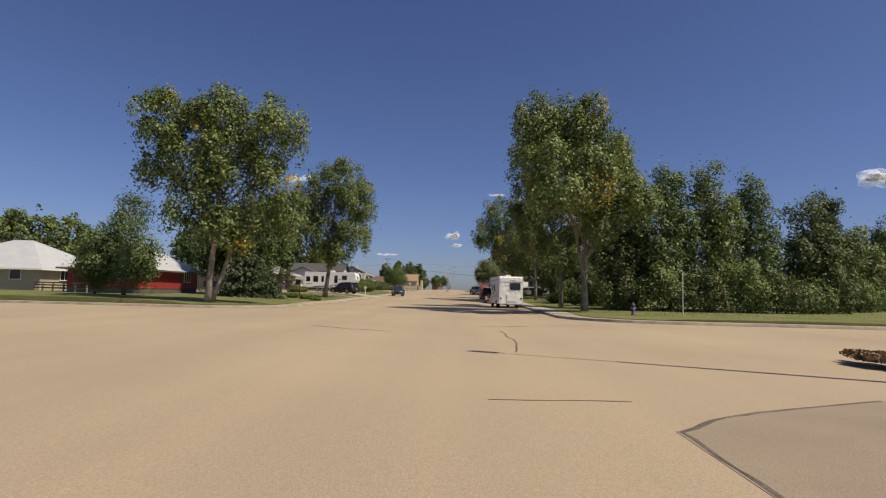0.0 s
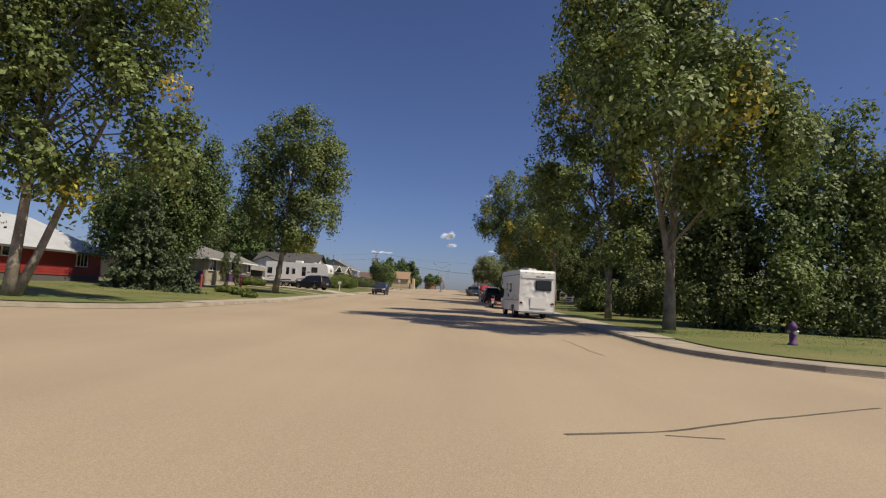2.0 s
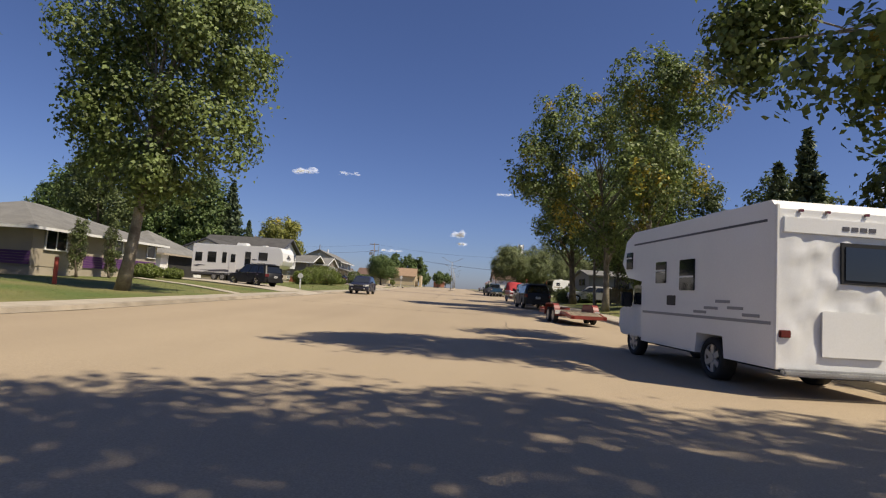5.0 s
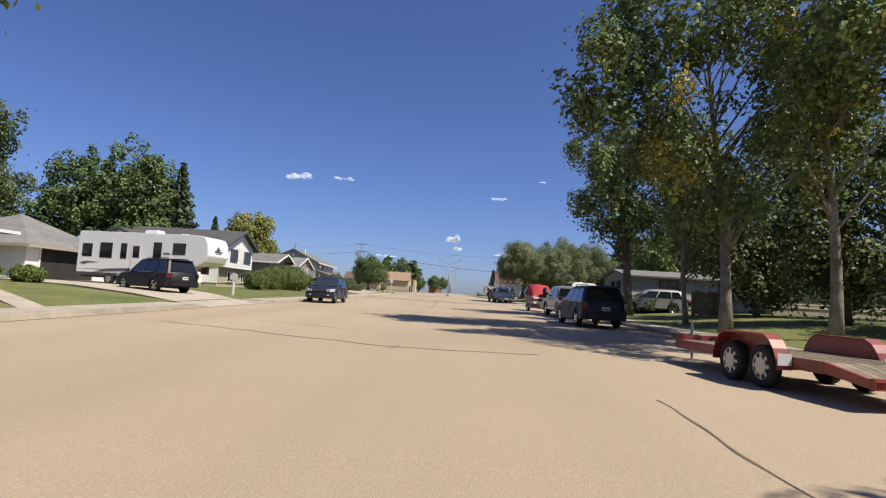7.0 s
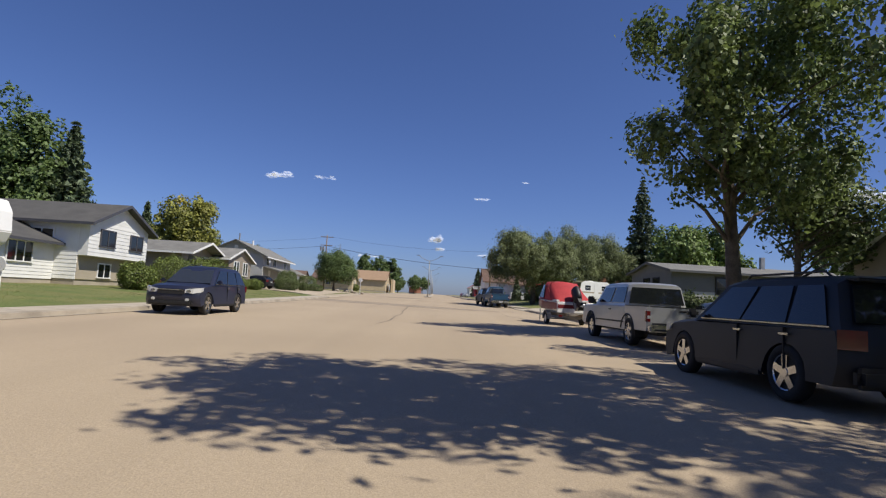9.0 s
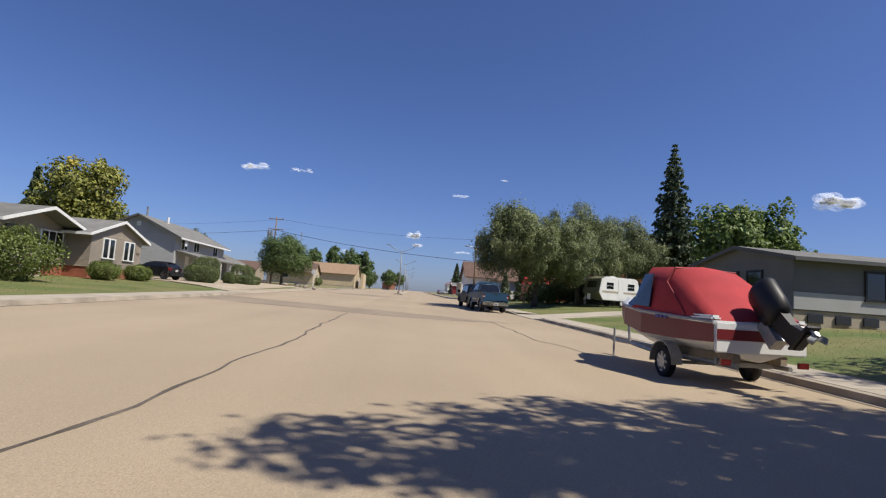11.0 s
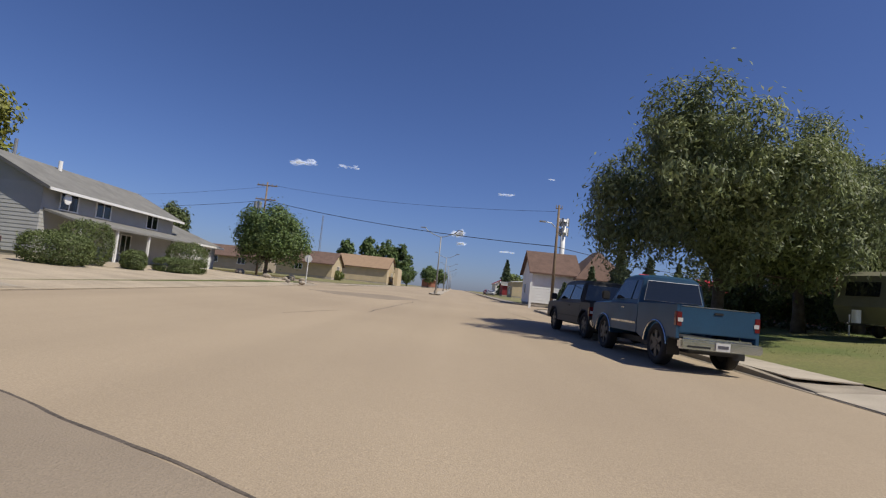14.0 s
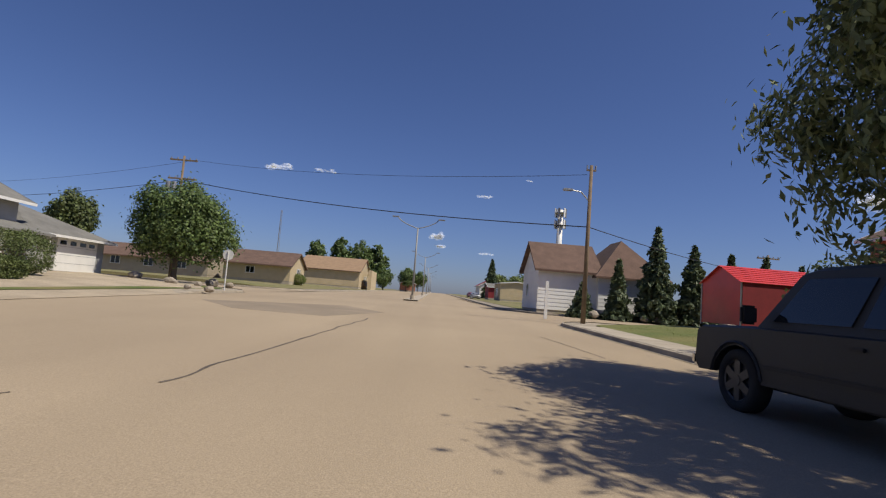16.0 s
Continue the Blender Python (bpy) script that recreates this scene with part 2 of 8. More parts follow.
    "olive": mat("faded_olive_panel", (0.165, 0.160, 0.105), 0.6, 0.2, 1.2, 0.1, 30),
    # flat near-black that stands for shade inside windows and the garage
    "inner_shade": mat("interior_shade_colour", (0.035, 0.033, 0.030), 0.9, 0.3, 2),
    "rock": mat("field_stone", (0.36, 0.31, 0.25), 0.9, 0.35, 2.5, 0.6, 20),
    "yellow": mat("yellow_paint", (0.62, 0.50, 0.03), 0.5, 0.15, 4),
    "post_red": mat("red_post_paint", (0.42, 0.075, 0.055), 0.7, 0.25, 4),
    "cloud": cloud_mat(),
}


# ---- building helpers ----
def finish(name, bm, material, parent=None, label="", smooth=False):
    me = bpy.data.meshes.new(name)
    bm.normal_update()
    bm.to_mesh(me)
    bm.free()
    for m in material if isinstance(material, (list, tuple)) else [material]:
        me.materials.append(m)
    if smooth:
        me.shade_smooth()
        if smooth == "crease":
            me.set_sharp_from_angle(angle=radians(32))
    ob = new(name, me)
    ob.parent = parent
    if label:
        tagged(ob, label)
    return ob


def part(name, bm, material, parent, label="", smooth=False):
    return finish(name, bm, material, parent, label, smooth)


def thing(name, label, category, m=None, group="", kind=""):
    ob = new(name)
    ob.empty_display_size = 0.2
    if m is not None:
        ob.matrix_world = m
    return tagged(ob, label, category, group, kind)


def add_box(bm, x0, x1, y0, y1, z0, z1, bevel=0.0, m=None):
    c, s = Vector(((x0 + x1) / 2, (y0 + y1) / 2, (z0 + z1) / 2)), (abs(x1 - x0), abs(y1 - y0), abs(z1 - z0))
    mm = Matrix.LocRotScale(c, None, s)
    made = bmesh.ops.create_cube(bm, size=1, matrix=(m @ mm) if m is not None else mm)
    if bevel:
        edges = {e for v in made["verts"] for e in v.link_edges}
        bmesh.ops.bevel(bm, geom=list(edges), offset=bevel, segments=2, affect="EDGES", clamp_overlap=True)
    return bm


def box(x0, x1, y0, y1, z0, z1, bevel=0.0):
    return add_box(bmesh.new(), x0, x1, y0, y1, z0, z1, bevel)


def add_tube(bm, points, radii, sides=8, cap=True):
    """A tapered tube along points."""
    rings, prev = [], None
    pts = [Vector(p) for p in points]
    for i, p in enumerate(pts):
        d = (pts[min(i + 1, len(pts) - 1)] - pts[max(i - 1, 0)]).normalized()
        side = d.cross(Vector((0, 0, 1)) if abs(d.z) < 0.9 else Vector((0, 1, 0))).normalized()
        if prev is not None:
            side = (prev - d * prev.dot(d)).normalized()
        prev = side
        up = d.cross(side)
        r = radii[i] if isinstance(radii, (list, tuple)) else radii
        rings.append([bm.verts.new(p + side * (r * math.cos(a)) + up * (r * math.sin(a))) for a in (2 * math.pi * k / sides for k in range(sides))])
    for a, b in zip(rings, rings[1:]):
        for k in range(sides):
            bm.faces.new((a[k], a[(k + 1) % sides], b[(k + 1) % sides], b[k]))
    if cap:
        bm.faces.new(rings[0][::-1])
        bm.faces.new(rings[-1])
    return bm


def tube(points, radii, sides=8):
    return add_tube(bmesh.new(), points, radii, sides)


def add_prism(bm, outline, x0, x1, axis="x"):
    """Outline pairs extruded between x0 and x1 along an axis: (y, z) for x, (x, z) for y, (x, y) for z."""
    def at(p, q):
        return {"x": (q, p[0], p[1]), "y": (p[0], q, p[1]), "z": (p[0], p[1], q)}[axis]
    a, b = [bm.verts.new(at(p, x0)) for p in outline], [bm.verts.new(at(p, x1)) for p in outline]
    faces = [bm.faces.new(a[::-1]), bm.faces.new(b)]
    for i in range(len(outline)):
        j = (i + 1) % len(outline)
        faces.append(bm.faces.new((a[i], a[j], b[j], b[i])))
    bmesh.ops.recalc_face_normals(bm, faces=faces)
    return bm


def prism(outline, x0, x1, axis="x", bevel=0.0):
    bm = add_prism(bmesh.new(), outline, x0, x1, axis)
    if bevel:
        bmesh.ops.bevel(bm, geom=list(bm.edges), offset=bevel, segments=2, affect="EDGES", clamp_overlap=True)
    return bm


def add_cyl(bm, c, r, depth, axis="x", sides=20, r2=None):
    turn = {"x": Euler((0, radians(90), 0)), "y": Euler((radians(90), 0, 0)), "z": Euler((0, 0, 0))}[axis].to_matrix().to_4x4()
    bmesh.ops.create_cone(bm, cap_ends=True, segments=sides, radius1=r, radius2=r if r2 is None else r2, depth=depth, matrix=Matrix.Translation(c) @ turn)
    return bm


def cyl(c, r, depth, axis="x", sides=20, r2=None):
    return add_cyl(bmesh.new(), c, r, depth, axis, sides, r2)


def loft(sections, closed=True, caps=True):
    """A skin over sections that have the same number of points."""
    bm = bmesh.new()
    rings = [[bm.verts.new(p) for p in s] for s in sections]
    n = len(rings[0])
    for a, b in zip(rings, rings[1:]):
        for k in range(n if closed else n - 1):
            bm.faces.new((a[k], a[(k + 1) % n], b[(k + 1) % n], b[k]))
    if caps:
        bm.faces.new(rings[0][::-1])
        bm.faces.new(rings[-1])
    bmesh.ops.recalc_face_normals(bm, faces=list(bm.faces))
    return bm


# the street climbs gently: height of its surface along y
PROFILE = [(-2000, -0.66), (-25, -0.66), (0, -0.68), (25, -0.75), (50, -0.64), (75, -0.27), (100, 0.0), (125, 0.32), (150, 0.68), (175, 0.9), (425, 3.1), (700, 4.6), (4000, 5.0)]
PY, PZ = [p[0] for p in PROFILE], [p[1] for p in PROFILE]


def gz(y):
    return float(np.interp(y, PY, PZ))


def bend(y):
    """The street's sideways shift past the second crossing."""
    return 0.0316 * max(0.0, y - 165)


def rise(x, y=100.0):
    """Yards climb away from the kerb: gently on the west side, more on the east side past the first houses."""
    if x < 0:
        return 0.15 + 0.30 * min(1.0, max(0.0, (-x - 11) / 10))
    steep = min(1.0, max(0.0, (y - 42) / 30)) * min(1.0, max(0.0, (152 - y) / 8))
    return 0.15 + (0.12 + 0.66 * steep) * min(1.0, max(0.0, (x - 11) / 9))


def yard(x, y):
    return gz(y) + rise(x, y)

# ---- ground, road, blocks ----
def sheet(name, xs, ys, height, material, **tags):
    bm = bmesh.new()
    rows = [[bm.verts.new((x, y, height(x, y))) for x in xs] for y in ys]
    for a, b in zip(rows, rows[1:]):
        for i in range(len(xs) - 1):
            bm.faces.new((a[i], a[i + 1], b[i + 1], b[i]))
    return tagged(finish(name, bm, material), **tags)


far_y = [-2000, -400, -150] + [y for y in range(-50, 440, 12)] + [500, 700, 1000, 2000, 4000]
sheet("ground", [-4000, -1500, -500, -150, 0, 150, 500, 1500, 4000], far_y, lambda x, y: gz(y) - 0.12, M["dry"], label="flat dry prairie ground reaching the horizon", category="ground", kind="structure")


def road_rows():
    ys = [-2000, -200] + list(range(-60, 176, 5)) + list(range(200, 426, 25)) + [500, 700, 1200, 2500]
    return ys


def road_mesh():
    bm = bmesh.new()

    def strip(x0, x1, ys, shift=True):
        rows = [[bm.verts.new((x + (bend(y) if shift else 0), y, gz(y))) for x in (x0, (x0 + x1) / 2, x1)] for y in ys]
        for a, b in zip(rows, rows[1:]):
            for i in range(2):
                bm.faces.new((a[i], a[i + 1], b[i + 1], b[i]))
    strip(-9.6, 9.6, road_rows())
    for x0, x1 in ((-90, -9.6), (9.6, 90)):
        strip(x0, x1, list(range(-40, 96, 5)))
        strip(x0, x1, list(range(135, 226, 5)), False)
    return bm


tagged(finish("road", road_mesh(), M["asphalt"]), "wide sunlit tan chip-sealed residential street with wheel wear", "road", kind="structure")


def corner(cx, cy, r, a0, a1, n=9):
    return [(cx + r * math.cos(radians(a)), cy + r * math.sin(radians(a))) for a in np.linspace(a0, a1, n)]


def inset(line, d):
    """The line moved sideways by d to its right."""
    out = []
    for i, p in enumerate(line):
        a, b = Vector(line[max(i - 1, 0)]), Vector(line[min(i + 1, len(line) - 1)])
        t = (b - a).normalized()
        out.append((p[0] + t.y * d, p[1] - t.x * d))
    return out


def ribbon(a, b, za, zb, bm):
    """Quads between two lines of the same length."""
    va = [bm.verts.new((p[0], p[1], za(p))) for p in a]
    vb = [bm.verts.new((p[0], p[1], zb(p))) for p in b]
    for i in range(len(a) - 1):
        bm.faces.new((va[i], va[i + 1], vb[i + 1], vb[i]))


def block(line, side, far_x, lawn, label, walk_width=1.5, dips=()):
    """A block of yards: kerb, gutter, walk and lawn behind a kerb line. side: +1 when the block lies to the line's right."""
    def up(p, k=0.15):
        low = 0.02 if any(a < p[1] < b and abs(p[0]) < 9.9 for a, b in dips) else k
        return gz(p[1]) + low
    gutter, k1, k2 = inset(line, -side * 0.14), inset(line, side * 0.16), inset(line, side * (0.16 + walk_width))
    bm = bmesh.new()
    ribbon(gutter, line, lambda p: gz(p[1]) + 0.012, lambda p: gz(p[1]) + 0.008, bm)
    ribbon(line, inset(line, side * 0.03), lambda p: gz(p[1]) + 0.006, lambda p: up(p, 0.135), bm)
    ribbon(inset(line, side * 0.03), k1, lambda p: up(p, 0.135), lambda p: up(p, 0.152), bm)
    bmesh.ops.recalc_face_normals(bm, faces=list(bm.faces))
    tagged(finish("kerb", bm, M["kerb"]), "worn pale concrete kerb and gutter along the street", "kerb", kind="structure")
    bm = bmesh.new()
    ribbon(k1, k2, lambda p: up(p, 0.132) - 0.012, lambda p: gz(p[1]) + 0.12, bm)
    walkway = tagged(finish("pavement", bm, M["kerb"]), "narrow concrete pavement in slabs beside the kerb", "pavement", kind="structure")
    bm = bmesh.new()
    prev = None
    for p in k2:
        row = []
        for f in (0, 0.02, 0.05, 0.09, 0.14, 0.2, 0.3, 0.5, 1.0):
            x = p[0] + (far_x - p[0]) * f
            y = p[1]
            row.append(bm.verts.new((x, y, gz(y) + (0.155 if f == 0 else rise(x, y) + 0.02 * noise.noise((x * 0.4, y * 0.4, 0))))))
        if prev:
            for i in range(len(row) - 1):
                bm.faces.new((prev[i], prev[i + 1], row[i + 1], row[i]))
        prev = row
    bmesh.ops.recalc_face_normals(bm, faces=list(bm.faces))
    g = tagged(finish("lawn", bm, M[lawn]), label, "lawn", kind="structure")
    return walkway


east_line = [(90, 22.2), (45, 22.2), (28, 22.2), (20, 22.2)] + corner(14.6, 27.6, 5.4, -90, -180, 9) + [(9.2, y) for y in np.arange(30, 146, 3.0)] + corner(14.2, 146.0, 5.0, 180, 90, 8) + [(20, 151), (45, 151), (90, 151)]
west_line = [(-90, 28.3), (-45, 28.3), (-28, 28.3), (-20, 28.3)] + corner(-15.2, 34.2, 5.9, -90, 0, 9) + [(-9.3, y) for y in np.arange(37, 157, 3.0)] + corner(-15.3, 158.0, 6.0, 0, 90, 8) + [(-25, 164), (-45, 164), (-90, 164)]
walk_east = block(east_line, 1, 90, "lawn", "watered green lawn with dry patches", 1.5, dips=((112.6, 117.6), (97.0, 98.0)))
walk_west = block(west_line, -1, -90, "lawn", "mown green lawn sloping up to houses", 1.3, dips=((72.0, 78.0), (121, 150)))
south_east = [(10.6, -40), (10.6, -10)] + corner(15.2, -2.0, 4.6, 180, 90, 6) + [(24, 4.5), (45, 8), (75, 12)]
block(south_east, 1, 90, "dry", "dry weedy grass on a corner lot", 1.3)
north_east = [(90, 162), (45, 162), (22, 162)] + corner(14.8, 167, 5.0, -90, -180, 7) + [(9.6 + bend(y), y) for y in range(170, 420, 10)]
north_west = [(-90, 178), (-45, 178), (-20, 178)] + corner(-14.6, 183, 5.0, -90, 0, 7) + [(-9.6 + bend(y), y) for y in range(186, 420, 10)]
block(north_east, 1, 90, "dry", "dry grass and bare earth beside shops", 1.8)
block(north_west, -1, -90, "dry", "dry grass in front of low buildings", 1.8)


def laid(name, outline, material, lift, **tags):
    """A thin slab of paving that follows the ground."""
    bm = bmesh.new()
    top = [bm.verts.new((x, y, z + lift)) for x, y, z in outline]
    low = [bm.verts.new((x, y, z - 0.10)) for x, y, z in outline]
    n = len(outline)
    bm.faces.new(top)
    for i in range(n):
        bm.faces.new((low[i], low[(i + 1) % n], top[(i + 1) % n], top[i]))
    bmesh.ops.recalc_face_normals(bm, faces=list(bm.faces))
    return tagged(finish(name, bm, material), **tags)


def y3(x, y, k=0.0):
    return (x, y, yard(x, y) + k)


def at_kerb(x, y):
    return (x, y, gz(y) + 0.03)


def mid_kerb(x, y):
    return (x, y, gz(y) + 0.16)


def drive_mesh(name, rows, material, **tags):
    """Paving between two edges, row by row: ((x, y, z), (x, y, z))."""
    bm = bmesh.new()
    fine = []
    for (a, b), (c, d) in zip(rows, rows[1:]):
        fine += [(Vector(a).lerp(Vector(c), k / 4), Vector(b).lerp(Vector(d), k / 4)) for k in range(4)]
    fine.append((Vector(rows[-1][0]), Vector(rows[-1][1])))
    steps = [k / 8 for k in range(9)]
    vs = [[bm.verts.new(a.lerp(b, f)) for f in steps] for a, b in fine]
    for r, s in zip(vs, vs[1:]):
        for i in range(8):
            bm.faces.new((r[i], r[i + 1], s[i + 1], s[i]))
    rim = [r[0] for r in vs] + vs[-1][1:] + [r[-1] for r in vs[-2::-1]] + vs[0][-2:0:-1]
    low = [bm.verts.new(v.co - Vector((0, 0, 0.12))) for v in rim]
    for i in range(len(rim)):
        j = (i + 1) % len(rim)
        bm.faces.new((rim[i], rim[j], low[j], low[i]))
    bmesh.ops.recalc_face_normals(bm, faces=list(bm.faces))
    return tagged(finish(name, bm, material), **tags)


drive_mesh("driveway", [(at_kerb(-9.2, 72.2), at_kerb(-9.2, 78.2)), (mid_kerb(-10.9, 72.6), mid_kerb(-10.9, 78.8)), (y3(-14, 74.6, .09), y3(-14, 82.2, .09)), (y3(-19, 77.6, .09), y3(-19, 86.6, .09)), (y3(-26, 80.5, .09), y3(-26, 88.5, .09))], M["concrete"], label="pale concrete driveway rising to a garage", category="driveway", kind="structure")
drive_mesh("driveway", [(at_kerb(9.1, 113.0), at_kerb(9.1, 117.4)), (mid_kerb(10.9, 113.2), mid_kerb(10.9, 117.4)), (y3(15, 114.4, .09), y3(15, 118.2, .09)), (y3(22, 117.5, .09), y3(22, 122.5, .09))], M["concrete"], label="cracked concrete driveway crossing the lawn", category="driveway", kind="structure")
drive_mesh("driveway", [(at_kerb(-9.2, 121.5), at_kerb(-9.2, 152)), (mid_kerb(-10.9, 122.5), mid_kerb(-10.9, 156)), (y3(-14, 126, .08), y3(-14, 162, .08)), (y3(-17, 128.2, .08), y3(-17, 161, .08)), (y3(-21.3, 128.6, .08), y3(-21.3, 161, .08))], M["gravel"], label="tan gravel and concrete forecourt", category="driveway", kind="structure")

drive_mesh("front_walk", [(mid_kerb(-10.7, 64.2), mid_kerb(-10.7, 65.2)), (y3(-13.1, 66.2, .06), y3(-13.1, 67.2, .06)), (y3(-16.0, 68.7, .06), y3(-16.0, 69.7, .06)), (y3(-21.5, 72.0, .06), y3(-21.5, 73.0, .06))], M["concrete"], label="narrow concrete path crossing a front lawn", category="path", kind="structure")

# tar lines and patches on the street
def tar_line(points, width):
    """A wavering strip of crack sealant lying on the street."""
    bm = bmesh.new()
    pts = []
    for a, b in zip(points, points[1:]):
        n = max(2, int((Vector(a) - Vector(b)).length / 0.25))
        pts += [Vector(a).lerp(Vector(b), i / n) for i in range(n)]
    pts.append(Vector(points[-1]))
    for i, p in enumerate(pts):
        d = (pts[min(i + 1, len(pts) - 1)] - pts[max(i - 1, 0)]).normalized()
        s = Vector((d.y, -d.x))
        w = width * (0.75 + 0.5 * noise.noise((p.x * 2, p.y * 2, 3)))
        q = p + s * 0.12 * noise.noise((p.x * 0.9, p.y * 0.9, 1))
        rows = [bm.verts.new((*(q + s * k), gz(p.y) + z)) for k, z in ((-w / 2, 0.004), (0, 0.008), (w / 2, 0.004))]
        if i:
            for k in range(2):
                bm.faces.new((last[k], last[k + 1], rows[k + 1], rows[k]))
        last = rows
    return tagged(finish("crack_seal", bm, M["tar"]), "dark tar sealing a crack in the street", "crack seal", kind="structure")


for width, points in (
    (0.075, [(-0.9, 85.5), (-0.6, 88), (-0.7, 91), (-0.6, 95), (-0.8, 100), (-0.75, 106.9)]),
    (0.055, [(5.71, 107.0), (5.70, 104.4), (5.79, 101.4), (5.71, 98.9), (6.04, 97.7), (6.22, 96.7), (6.30, 95.7)]),
    (0.06, [(5.0, 13.3), (5.1, 9.5), (5.0, 6.0)]),
    (0.08, [(9.4, 1.0), (7.2, 0.0), (5.9, -1.1), (5.9, -2.8), (6.2, -5)]), (0.04, [(4.1, 0.2), (5.9, 0.4)]),
    (0.09, [(-2.0, 13.4), (-0.4, 12.3), (1.3, 11.5)]), (0.04, [(6.57, 28.4), (6.66, 25.9), (6.75, 24.0)]), (0.06, [(4.25, 15.7), (5.2, 16.1), (6.35, 16.7), (9.3, 18.5)]), (0.04, [(5.3, 16.0), (5.9, 16.0)]),
    (0.06, [(-7.0, 64.6), (-4.0, 63.3), (-2.1, 62.4), (-0.15, 61.6), (1.6, 61.65), (2.9, 61.8)]), (0.05, [(3.8, 57.3), (3.7, 55.0), (3.8, 51.0)]),
    (0.03, [(-5.1, 66.8), (-3.4, 66.2), (-2.0, 65.4)]), (0.05, [(-0.3, 61.3), (-0.15, 61.6), (-0.1, 62.0)]),
    (0.05, [(-2.4, 123.6), (-1.9, 125.4), (-1.4, 127.0)]), (0.07, [(-0.4, 127.9), (-0.1, 131.8), (0.3, 137), (0.65, 141.6)]), (0.05, [(6.5, 139), (6.9, 134)]),
    (0.07, [(-1.1, 107.5), (1.1, 106.5), (3.4, 106.3), (5.6, 106.9), (7.4, 107.4)]), (0.05, [(-9.0, 117.0), (-5.0, 114.4), (-1.7, 112.4), (1.0, 110.8), (4.3, 108.8)]), (0.06, [(-1.1, 107.5), (-3.6, 108.7), (-6.4, 109.8)]),
):
    tar_line(points, width)


def road_patch(outline, label):
    bm = bmesh.new()
    top = [bm.verts.new((x, y, gz(y) + 0.004)) for x, y in outline]
    low = [bm.verts.new((x, y, gz(y) - 0.05)) for x, y in outline]
    bm.faces.new(top)
    for i in range(len(outline)):
        j = (i + 1) % len(outline)
        bm.faces.new((low[i], low[j], top[j], top[i]))
    bmesh.ops.recalc_face_normals(bm, faces=list(bm.faces))
    tagged(finish("road_patch", bm, M["patch"]), label, "road patch", kind="structure")


road_patch([(-9.0, 111.6), (-6.2, 110.0), (-3.6, 108.8), (-1.1, 107.5), (1.1, 106.5), (3.4, 106.3), (5.6, 106.9), (6.6, 107.2), (4.3, 108.8), (1.0, 110.8), (-1.7, 112.4), (-5.0, 114.4), (-9.0, 117.0)], "darker asphalt patch laid across the street")
road_patch([(9.4, 1.0), (7.2, 0.0), (5.9, -1.1), (5.9, -2.8), (6.2, -5.0), (6.6, -9.0), (10.1, -9.0), (10.2, -2.0), (10.6, 0.6)], "greyer asphalt patch beside the corner kerb")
road_patch([(-6.9, 145.5), (-4.2, 141.5), (-0.8, 141.0), (1.0, 146.5), (-1.4, 150.5)], "dark asphalt repair in the crossing")


# ---- grass and small ground cover ----
def tri_soup(name, verts, per, material, parent=None, smooth=False):
    """A mesh of separate faces of the same size, from an array."""
    n = len(verts) // per
    me = bpy.data.meshes.new(name)
    me.vertices.add(n * per)
    me.vertices.foreach_set("co", np.asarray(verts, np.float32).ravel())
    me.loops.add(n * per)
    me.loops.foreach_set("vertex_index", np.arange(n * per, dtype=np.int32))
    me.polygons.add(n)
    me.polygons.foreach_set("loop_start", np.arange(0, n * per, per, dtype=np.int32))
    me.update(calc_edges=True)
    for m in material if isinstance(material, (list, tuple)) else [material]:
        me.materials.append(m)
    ob = new(name, me)
    ob.parent = parent
    return ob


def grass(n, x0, x1, y0, y1, rng, keep):
    x, y = rng.uniform(x0, x1, n), rng.uniform(y0, y1, n)
    ok = np.array([keep(a, b) for a, b in zip(x, y)])
    x, y = x[ok], y[ok]
    z = np.interp(y, PY, PZ) + np.array([rise(a, b) for a, b in zip(x, y)]) - 0.01
    a, h, w = rng.uniform(0, 6.28, len(x)), rng.uniform(0.02, 0.055, len(x)), rng.uniform(0.007, 0.016, len(x))
    b = np.stack([x, y, z], 1)
    s = np.stack([np.cos(a) * w, np.sin(a) * w, 0 * a], 1)
    t = np.stack([rng.normal(0, 0.03, len(x)), rng.normal(0, 0.03, len(x)), h], 1)
    return np.stack([b - s, b + s, b + t], 1).reshape(-1, 3)


rng = np.random.default_rng(5)
blades = np.concatenate([
    grass(42000, 10.9, 24, 30, 146, rng, lambda a, b: not (112.5 < b < 123 and a < 23)),
    grass(9000, 13, 40, 24, 48, rng, lambda a, b: b > 26),
    grass(36000, -24, -10.9, 38, 121, rng, lambda a, b: not (71.5 < b < 90 and b < 79 + 0.6 * (-a - 9) and b > 71.5 + 0.35 * (-a - 9)))])
tagged(tri_soup("grass", blades, 3, M["blades"]), "short uneven grass blades on the lawns", "grass", kind="stuff")

